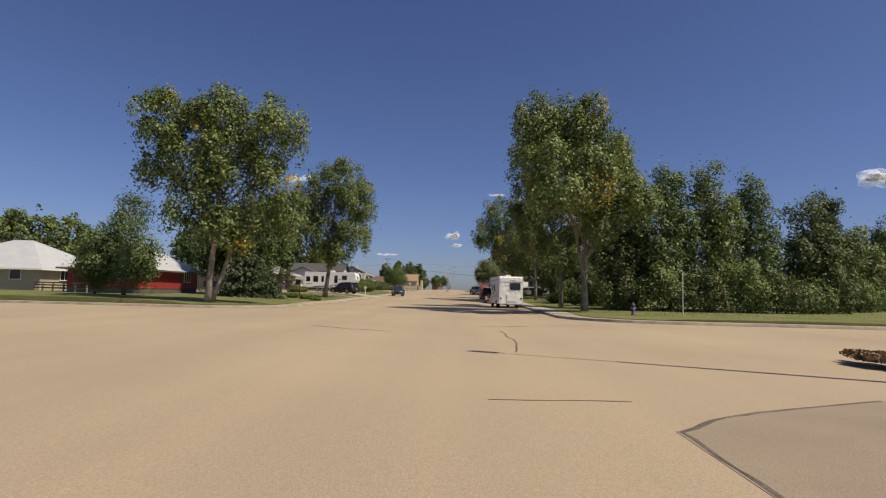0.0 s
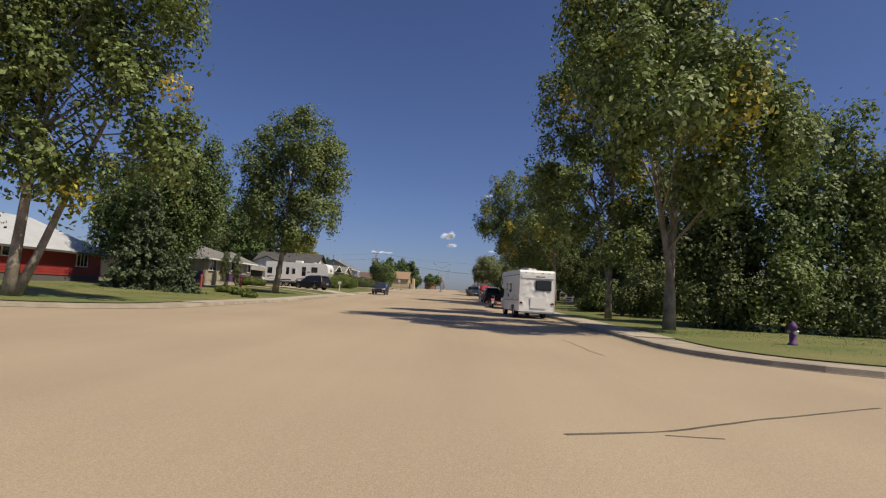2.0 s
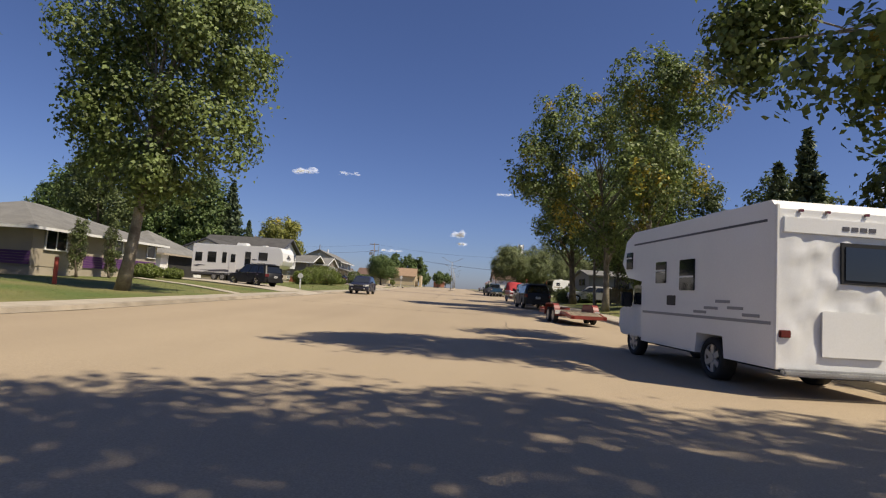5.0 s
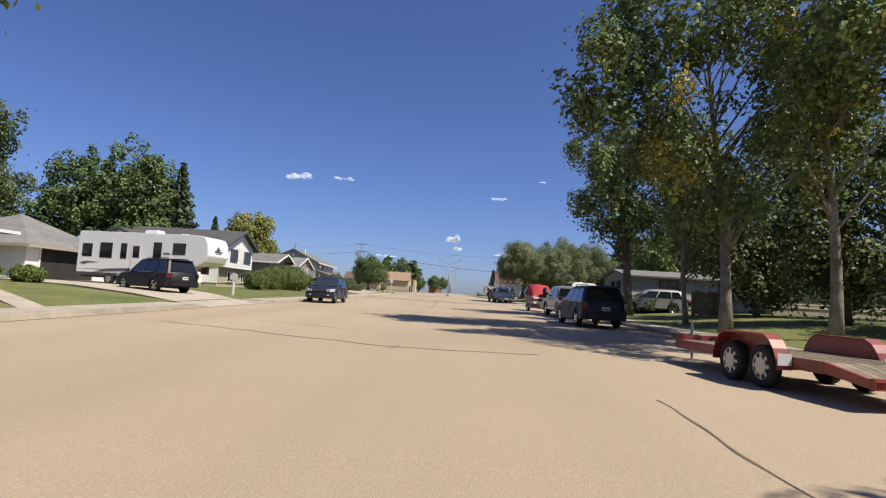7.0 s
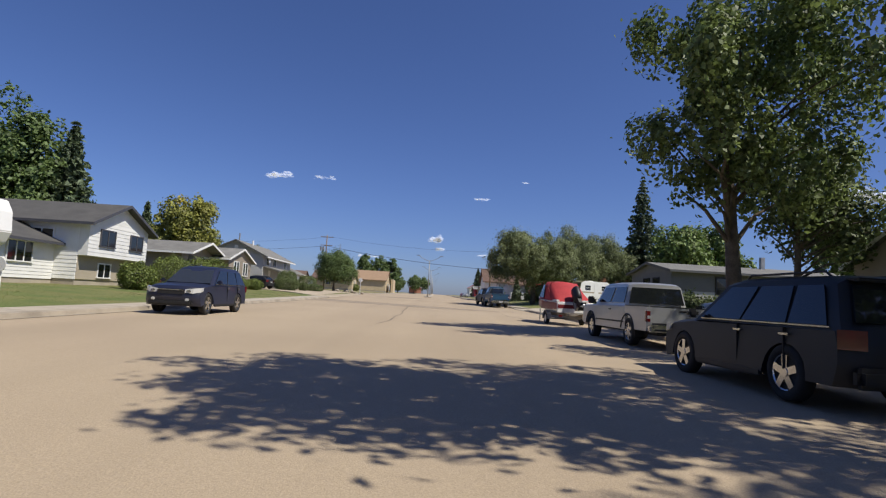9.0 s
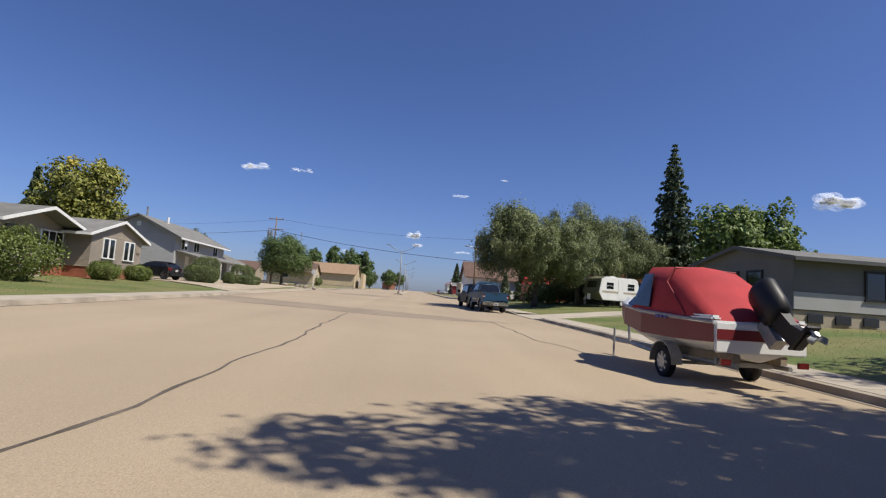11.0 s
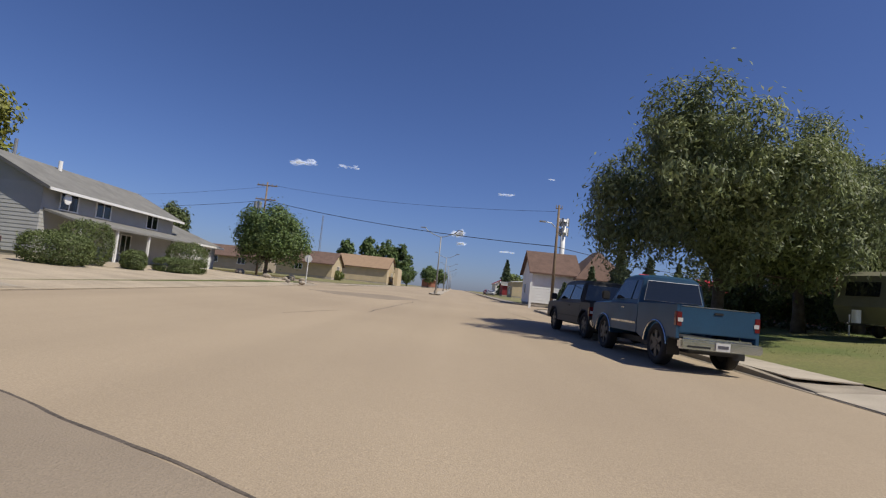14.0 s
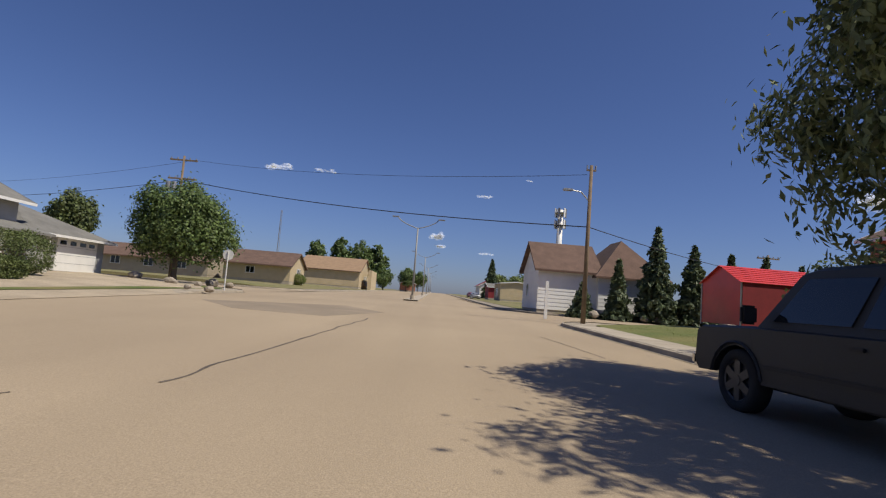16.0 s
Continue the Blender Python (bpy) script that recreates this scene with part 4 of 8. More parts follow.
tree("elm_tree", "dark tree between houses", 22, 55, 13, [(0, 0, 8.5, 3.4, 3.2, 3.8), (2, 0, 5, 3, 3, 3), (-2.4, 0, 5, 2.6, 3, 3)], 92, leaf="leaf_dark", leaves=7000, clumps=80, size=0.3, radius=0.25)
for i, (x, y, h) in enumerate(((17.4, 73.5, 10.5), (19.5, 68.6, 5.4), (17.6, 80.4, 9.0))):
    tree("elm_tree", "dense low-branched tree shading a yard", x, y, h, [(0, 0, h * 0.66, 2.8, 2.8, h * 0.3), (1.6, 0.5, h * 0.4, 2.4, 2.4, h * 0.26), (-1.4, -0.5, h * 0.36, 2.2, 2.2, h * 0.22), (0.4, 0, h * 0.22, 2.4, 2.2, h * 0.16)], 140 + i, leaf="leaf_dark", leaves=6000, clumps=80, size=0.27, radius=0.16, group="yard shade trees")
tree("elm_tree", "dark tree behind a siding house", 26, 76, 11, [(0, 0, 7, 3.4, 3.4, 3.4), (3, 0, 5, 3, 3, 2.6)], 93, leaf="leaf_dark", leaves=5500, clumps=70, size=0.3, radius=0.25)
tree("elm_tree", "leafy tree beside a dark bungalow", 17.6, 90.5, 9.5, [(0, 0, 6.2, 2.6, 2.6, 2.6), (1.8, 0, 4.6, 2.2, 2.4, 2.0)], 94, leaf="leaf_dark", leaves=4500, clumps=60, size=0.26, radius=0.2)
willow = dict(leaf="leaf_willow", droop=1.4, long=3.0, size=0.12, spread=0.95)
tree("willow_tree", "broad willow with drooping grey-green foliage over parked trucks", 13.4, 129.6, 9.4, [(-1.8, -0.2, 6.2, 2.8, 3.0, 2.0), (1.8, 0, 6.4, 3.0, 3.0, 2.0), (-3.4, 0.2, 4.4, 2.2, 2.6, 1.8), (2.8, -0.6, 4.0, 2.6, 2.8, 1.8), (0, -2.0, 3.6, 2.6, 2.2, 1.5), (-2.4, -2.0, 3.6, 1.8, 2.0, 1.4), (0.6, -3.2, 5.0, 2.8, 2.4, 2.0), (-2.4, -2.8, 5.2, 2.2, 2.2, 1.8), (-2.6, -1.8, 6.6, 2.0, 2.0, 1.4), (-4.2, -6.2, 5.3, 1.7, 1.7, 1.2), (-3.4, -4.4, 6.0, 1.9, 1.9, 1.4), (-1.4, -5.8, 4.9, 2.1, 2.0, 1.5)], 95, shear=-0.16, leaves=44000, clumps=140, radius=0.28, **willow)
tree("willow_tree", "drooping willow with dark twisted trunks", 17.8, 131.2, 9.6, [(0, 0, 6.5, 3.4, 3.2, 2.8), (2.6, 0, 4.6, 2.8, 2.8, 2.2), (-2, -1, 3.6, 2.6, 2.4, 1.6)], 96, leaves=22000, clumps=95, radius=0.26, **willow)
tree("willow_tree", "drooping willow behind a travel trailer", 22.4, 133.6, 9.4, [(0, 0, 6.4, 3.4, 3.0, 2.6), (2.6, 0, 4.8, 2.6, 2.6, 2.2)], 97, leaves=16000, clumps=85, radius=0.24, **willow)
for i, (x, y, h, r) in enumerate(((17.4, 134.8, 3.0, 1.9), (20.6, 135.2, 2.8, 1.9), (23.8, 136.0, 3.0, 1.9), (16.0, 137.5, 2.6, 1.7))):
    tree("lilac_bush", "dark unclipped bush in the shade of willows", x, y, h, [(0, 0, h * 0.6, r * 0.8, r * 0.6, h * 0.38), (r * 0.4, 0, h * 0.3, r * 0.8, r * 0.6, h * 0.28), (-r * 0.4, 0, h * 0.3, r * 0.8, r * 0.6, h * 0.28)], 150 + i, leaf="leaf_dark", leaves=2600, clumps=36, size=0.2, spread=0.8, radius=0.06, twigs=10, group="bushes below the willows")
spruce("very tall dark spruce behind a travel trailer", 28.7, 134.7, 17.4, 4.5, 98, size=0.21, dense=1.9)
for i, (x, y, h) in enumerate(((34, 152, 9.5), (39, 150, 10.5), (45, 148, 10), (30.5, 128, 10.5), (37.5, 133, 11.5), (42, 118, 12))):
    tree("poplar_tree", "green tree behind eastern yards", x, y, h, [(0, 0, h * 0.6, 3.0, 3, h * 0.36), (2, 0, h * 0.42, 2.4, 2.6, h * 0.28)], 100 + i, leaf="leaf_bright", leaves=5200, clumps=90, size=0.38, radius=0.22, group="eastern yard trees")
for i, (x, y, h, w) in enumerate(((14.9, 159.0, 2.6, 1.3), (17.4, 158.4, 4.6, 1.3), (20.3, 158.4, 7.2, 2.2), (23.2, 158.4, 6.0, 2.0), (26.2, 158.6, 5.6, 1.8), (29.2, 159.0, 5.6, 1.7), (32.2, 159.2, 5.2, 1.6))):
    spruce("blue-green spruce in a row before a white hall", x, y + 3.0, h, w, 110 + i, group="spruces by the hall")
spruce("dark spruce beside far shops", 21.5, 262, 10.5, 2.8, 117, size=0.4)
for i, (x, y, h) in enumerate(((26, 275, 7), (33, 285, 8), (30, 230, 6), (40, 240, 7))):
    tree("ash_tree", "far tree behind shops", x, y, h, [(0, 0, h * 0.6, 3.6, 3, h * 0.36)], 120 + i, leaf="leaf", leaves=2000, clumps=45, size=0.5, radius=0.2, group="trees behind shops")
# shrubs
for i, (n, l, x, y, rx, ry, rz, c) in enumerate((
    ("shrub", "large loose yellow-green shrub on a lawn", -16.8, 109.0, 1.9, 1.9, 1.25, 0.3),
    ("shrub", "small round shrub against a brick base", -17.6, 119.2, 0.95, 0.95, 0.62, 0.5), ("shrub", "small round shrub against a brick base", -17.4, 123.4, 0.90, 0.90, 0.58, 0.5),
    ("shrub", "broad clipped juniper mound beside a forecourt", -16.5, 133.8, 1.5, 1.6, 0.86, 0.85), ("shrub", "taller clipped shrub beside a porch", -17.3, 137.2, 1.25, 1.35, 1.28, 0.75), ("shrub", "small clipped shrub beside a porch", -15.5, 138.8, 0.6, 0.8, 0.62, 0.8),
    ("hedge", "low flat-topped clipped hedge", -14.9, 143.2, 1.1, 2.2, 0.50, 0.9), ("shrub", "round clipped shrub on a short stem", -16.9, 148.2, 1.4, 1.5, 1.10, 0.8),
    ("shrub", "green shrub beside a white house", -17.6, 100.0, 1.1, 1.1, 0.85, 0.4), ("shrub", "bright yellow-green shrub beside a white house", -17.4, 104.2, 1.3, 1.3, 1.20, 0.5),
    ("shrub", "loose flowering shrub in a bed", -13.4, 50.6, 0.7, 0.7, 0.25, 0.2), ("shrub", "bright yellow-green perennial in a bed", -11.6, 47.8, 0.5, 0.5, 0.2, 0.2), ("shrub", "dark shrub beside a red post", -15.5, 52.5, 0.6, 0.6, 0.25, 0.2), ("shrub", "shrub under a purple wall", -22.0, 74.5, 0.8, 1.6, 0.55, 0.4), ("shrub", "shrub under a purple wall", -22.0, 78.2, 0.7, 0.9, 0.45, 0.4),
    ("shrub", "dark untidy shrub at a dry yard", 12.6, 90.2, 1.2, 1.7, 0.75, 0.1), ("shrub", "dark untidy shrub at a dry yard", 14.4, 88.6, 1.3, 1.4, 0.65, 0.1), ("shrub", "dark round shrub before a garage", 19.6, 114.0, 1.0, 1.0, 0.75, 0.5),
    ("shrub", "small shrub on a shaded lawn", 14.2, 56.0, 1.2, 1.0, 0.6, 0.4), ("shrub", "small shrub under a window", -16.6, 208, 1.2, 1.2, 0.9, 0.5), ("leaf_litter", "dry brown leaf litter against a corner kerb", 12.4, 5.0, 0.5, 1.0, 0.07, 0.1),
)):
    shrub(n, l, x, y, rx, ry, rz, 200 + i, "leaf_dark" if "dark untidy" in l else "litter" if n == "leaf_litter" else "juniper" if c >= 0.75 else "shrub", int((1500 + 900 * rx * ry) * (3.6 if c > 0.45 else 2.0)), 0.058 if c > 0.45 else 0.09, c, category="hedge" if n == "hedge" else "leaf litter" if n == "leaf_litter" else "shrub")

# ---- vehicles: built along +y (front), at z 0 on the ground ----
def placed(x, y, heading, z=None):
    """heading: degrees by which the front turns left from +y."""
    return Matrix.Translation((x, y, gz(y) + 0.004 if z is None else z)) @ Matrix.Rotation(radians(heading), 4, "Z")


def wheel(parent, x, y, r, width, rim="chrome", side=1, spokes=5):
    w = part("wheel", bmesh_ring(x, y, r, r * 0.66, width), M["tyre"], parent, smooth=True)
    part("rim", cyl((x, y, r), r * 0.67, width * 0.55, "x", 24), M["black"], w)
    bm = bmesh.new()
    xf = x + side * width * 0.36
    wide = 0.13 if spokes < 8 else 0.075
    for k in range(spokes):
        m = Matrix.Translation((xf, y, r)) @ Matrix.Rotation(2 * math.pi * k / spokes, 4, "X")
        add_box(bm, -0.02, 0.02, -r * wide, r * wide, 0.0, r * 0.62, 0, m)
    add_cyl(bm, (xf, y, r), r * (0.18 if spokes < 8 else 0.40), 0.06, "x", 18)
    hoop = [(xf, y + r * 0.645 * math.cos(a), r + r * 0.645 * math.sin(a)) for a in np.linspace(0, 2 * math.pi, 25)]
    add_tube(bm, hoop, r * 0.045, 5, False)
    part("spokes", bm, M[rim], w)
    return w


def bmesh_ring(x, y, r, r_in, width, sides=28):
    """A tyre: rounded ring about the x axis."""
    prof = [(-width / 2, r_in), (-width / 2, r * 0.9), (-width * 0.36, r), (width * 0.36, r), (width / 2, r * 0.9), (width / 2, r_in)]
    bm = bmesh.new()
    rings = [[bm.verts.new((x + p, y + q * math.cos(a), r + q * math.sin(a))) for p, q in prof] for a in (2 * math.pi * k / sides for k in range(sides))]
    for i in range(sides):
        a, b = rings[i], rings[(i + 1) % sides]
        for k in range(len(prof)):
            j = (k + 1) % len(prof)
            bm.faces.new((a[k], a[j], b[j], b[k]))
    bmesh.ops.recalc_face_normals(bm, faces=list(bm.faces))
    return bm


def arch_profile(points, wheels, r):
    """The lower body's outline with round wheel openings cut into its underside; wheels are y places, front last."""
    low = points[0][1]
    out = []
    for wy in wheels:
        out.append((wy - r, low))
        out += [(wy + r * math.cos(a), 0.34 + r * math.sin(a)) for a in np.linspace(math.pi * 0.93, math.pi * 0.07, 9)]
        out.append((wy + r, low))
    return [points[0]] + out + points[1:]


def body_shell(outline, half, tuck=0.06):
    """Body sides bulge a little at the middle and are rounded along their edges."""
    bm = bmesh.new()
    zs = [p[1] for p in outline]
    z0, z1 = min(zs), max(zs)
    rows = []
    for f, k in ((-1.0, 0.955), (-0.94, 1.0), (0.94, 1.0), (1.0, 0.955)):
        rows.append([bm.verts.new((half * f * (1 - tuck * max(0, (p[1] - (z0 + z1) / 2) / (z1 - z0))), p[0] * (1 if abs(f) < 0.97 else 0.993), z0 + (p[1] - z0) * (k if p[1] > z0 + 0.2 else 1))) for p in outline])
    n = len(outline)
    for a, b in zip(rows, rows[1:]):
        for i in range(n):
            bm.faces.new((a[i], a[(i + 1) % n], b[(i + 1) % n], b[i]))
    bm.faces.new(rows[0][::-1])
    bm.faces.new(rows[-1])
    bmesh.ops.recalc_face_normals(bm, faces=list(bm.faces))
    bmesh.ops.triangulate(bm, faces=[f for f in bm.faces if len(f.verts) > 4])
    return bm


def quad_panel(corners, depth=0.012):
    """A thin pane from four corners, thickened along its normal."""
    bm = bmesh.new()
    v = [Vector(c) for c in corners]
    n = (v[1] - v[0]).cross(v[2] - v[0]).normalized() * depth
    a, b = [bm.verts.new(p + n) for p in v], [bm.verts.new(p - n) for p in v]
    bm.faces.new(a)
    bm.faces.new(b[::-1])
    for i in range(4):
        j = (i + 1) % 4
        bm.faces.new((a[j], a[i], b[i], b[j]))
    bmesh.ops.recalc_face_normals(bm, faces=list(bm.faces))
    return bm


def moulded(outline, half, top, crown=0.03, corner=0.22, edge=0.05):
    """A pressed shell: a side outline (y, z) carried across the width, narrower towards the top, rounded in plan at both ends
    and along its upper edges. half: half widths at the outline's foot and top; top: the height from which edges round off."""
    bm = bmesh.new()
    ys, zs = [p[0] for p in outline], [p[1] for p in outline]
    y0, y1, z0, z1 = min(ys), max(ys), min(zs), max(zs)
    rows = []
    for f in (-1.0, -0.96, -0.86, -0.6, -0.25, 0.25, 0.6, 0.86, 0.96, 1.0):
        row = []
        for y, z in outline:
            k = (z - z0) / (z1 - z0)
            x = f * (half[0] + (half[1] - half[0]) * k)
            end = max(0.0, 1 - min(y - y0, y1 - y) / 0.8)
            yy = y + (1 if y < (y0 + y1) / 2 else -1) * corner * end * abs(f) ** 4
            zz = z + ((crown * (1 - f * f) - edge * max(0.0, (abs(f) - 0.8) / 0.2) ** 2) if z > top else 0)
            row.append(bm.verts.new((x, yy, zz)))
        rows.append(row)
    n = len(outline)
    for a, b in zip(rows, rows[1:]):
        for i in range(n):
            bm.faces.new((a[i], a[(i + 1) % n], b[(i + 1) % n], b[i]))
    bm.faces.new(rows[0][::-1])
    bm.faces.new(rows[-1])
    bmesh.ops.recalc_face_normals(bm, faces=list(bm.faces))
    bmesh.ops.triangulate(bm, faces=[f for f in bm.faces if len(f.verts) > 4])
    return bm


def car(name, label, m, paint, length=4.7, width=1.85, height=1.72, ground=0.24, belt=1.02, hood=1.25, wheel_r=0.37, base=2.8, rim="chrome", kind="suv", group=""):
    """Hatchback or sport-utility car with glass, lamps, bumpers, mirrors and wheels."""
    t = thing(name, label, "car", m, group)
    h, L = width / 2, length / 2
    fy, ry = L - 0.92, L - 0.92 - base
    front = L - hood
    prof = [(-L + 0.10, ground + 0.10), (L - 0.14, ground + 0.04), (L - 0.02, ground + 0.22), (L, ground + 0.42), (L - 0.05, 0.80), (L - 0.20, 0.93), (L - 0.55, 0.99), (front + 0.05, belt + 0.02), (0.0, belt + 0.03), (-L + 0.10, belt + 0.05), (-L + 0.03, belt - 0.12), (-L, 0.66), (-L + 0.02, ground + 0.3)]
    part("body", moulded(arch_profile(prof, (ry, fy), wheel_r + 0.07), (h, h - 0.05), 0.86), M[paint], t, smooth="crease")
    roof0, roof1 = -L + (0.42 if kind == "suv" else 0.62), front - 0.82
    hb, ht = h - 0.055, h - 0.27
    glass = [(-L + 0.10, belt), (front + 0.06, belt), (roof1 + 0.05, height - 0.07), (roof1 - 0.35, height - 0.015), ((roof0 + roof1) / 2, height), (roof0 + 0.25, height - 0.02), (roof0, height - 0.08)]
    part("cabin", moulded(glass, (hb, ht), height - 0.2, 0.02, 0.10, 0.06), M[paint], t, smooth="crease")
    zb, zt = belt + 0.06, height - 0.15

    def side_x(z):
        return hb + (ht - hb) * (z - belt) / (height - belt) + 0.006

    def at(z, y):
        f = (z - belt) / (height - 0.08 - belt)
        a, b = -L + 0.10 + (roof0 + L - 0.10) * f, front + 0.06 + (roof1 - front - 0.01) * f
        return a + (b - a) * y
    for s in (-1, 1):
        for y0, y1 in ((0.085, 0.29), (0.305, 0.595), (0.61, 0.93)):
            part("side_window", quad_panel([(s * side_x(zb), at(zb, y0), zb), (s * side_x(zb), at(zb, y1), zb), (s * side_x(zt), at(zt, min(y1, 0.90)), zt), (s * side_x(zt), at(zt, y0 + 0.02), zt)]), M["glass"], t)
        part("window_trim", box(s * (hb - 0.02), s * (hb + 0.012), at(zb, 0.07), at(zb, 0.93), belt + 0.035, belt + 0.055), M["chrome" if kind == "suv" else "black"], t)
        part("mirror", box(s * (h + 0.0), s * (h + 0.20), front - 0.30, front - 0.16, belt + 0.04, belt + 0.19, 0.045), M[paint], t)
        lamp = part("headlight", loft([[(s * (h - 0.46), L - 0.02, 0.72), (s * (h - 0.46), L - 0.03, 0.84), (s * (h - 0.46), L - 0.30, 0.84), (s * (h - 0.46), L - 0.30, 0.72)], [(s * (h - 0.20), L - 0.05, 0.71), (s * (h - 0.20), L - 0.08, 0.88), (s * (h - 0.20), L - 0.34, 0.88), (s * (h - 0.20), L - 0.34, 0.71)], [(s * (h - 0.005), L - 0.26, 0.76), (s * (h - 0.01), L - 0.26, 0.91), (s * (h - 0.01), L - 0.46, 0.92), (s * (h - 0.005), L - 0.42, 0.80)]]), M["lamp_clear"], t, "clear headlamp")
        part("reflector", box(s * (h - 0.40), s * (h - 0.26), L - 0.06, L + 0.004, 0.75, 0.82, 0.02), M["chrome"], lamp)
        part("taillight", loft([[(s * (h - 0.22), -L - 0.008, z), (s * (h - 0.005), -L + 0.20, z), (s * (h - 0.06), -L + 0.26, z), (s * (h - 0.22), -L + 0.10, z)] for z in (0.80, 0.90, 1.04)]), M["lamp_red"], t, "red tail lamp")
        part("fog_lamp", box(s * (h - 0.42), s * (h - 0.30), L - 0.05, L + 0.012, ground + 0.20, ground + 0.30, 0.02), M["lamp_clear"], t)
        for y0 in (0.62, 0.32):
            part("door_handle", box(s * (h - 0.05), s * (h + 0.015), at(belt, y0) - 0.2, at(belt, y0), belt - 0.11, belt - 0.08, 0.01), M["chrome" if kind == "suv" else paint], t)
        for y0 in (0.30, 0.60):
            part("door_seam", box(s * (h - 0.06), s * (h - 0.008), at(belt, y0) - 0.005, at(belt, y0) + 0.005, ground + 0.2, belt), M["black"], t)
        part("sill", box(s * (h - 0.05), s * (h + 0.008), ry + 0.48, fy - 0.48, ground + 0.02, ground + 0.15, 0.03), M["black"], t)
    part("windscreen", quad_panel([(-hb + 0.10, at(zb, 1) + 0.008, zb), (hb - 0.10, at(zb, 1) + 0.008, zb), (ht - 0.06, at(zt, 1) + 0.010, zt), (-ht + 0.06, at(zt, 1) + 0.010, zt)]), M["glass_blue"], t)
    part("rear_window", quad_panel([(-hb + 0.14, at(zb + 0.05, 0) - 0.008, zb + 0.05), (hb - 0.14, at(zb + 0.05, 0) - 0.008, zb + 0.05), (ht - 0.08, at(zt, 0) - 0.008, zt), (-ht + 0.08, at(zt, 0) - 0.008, zt)]), M["glass"], t)
    grille = part("grille", box(-h + 0.48, h - 0.48, L - 0.06, L + 0.010, 0.64, 0.84, 0.03), M["black"], t)
    part("grille_bar", box(-h + 0.50, h - 0.50, L + 0.010, L + 0.022, 0.80, 0.83, 0.005), M["chrome"], grille, "chrome grille bar")
    part("bumper", box(-h + 0.20, h - 0.20, L - 0.14, L + 0.03, ground + 0.06, ground + 0.24, 0.05), M["black"], t)
    part("bumper", box(-h + 0.10, h - 0.10, -L - 0.04, -L + 0.14, ground + 0.10, ground + 0.36, 0.06), M[paint if kind == "suv" else "black"], t)
    part("spoiler", box(-ht + 0.08, ht - 0.08, roof0 - 0.16, roof0 + 0.10, height - 0.10, height - 0.055, 0.02), M[paint], t)
    plate = part("number_plate", box(-0.16, 0.16, -L - 0.018, -L + 0.02, 0.72, 0.87), M["plate"], t)
    part("plate_bar", box(-0.12, 0.12, -L - 0.024, -L - 0.018, 0.77, 0.82), M["bar"], plate)
    for s in (-1, 1):
        if kind == "suv":
            part("roof_rail", tube([(s * (ht - 0.10), roof0 + 0.3, height - 0.03), (s * (ht - 0.10), roof0 + 0.4, height + 0.045), (s * (ht - 0.10), roof1 - 0.4, height + 0.045), (s * (ht - 0.10), roof1 - 0.3, height - 0.03)], 0.018, 6), M["black"], t)
        for wy in (ry, fy):
            wheel(t, s * (h - 0.13), wy, wheel_r, 0.22, rim, s)
    return t


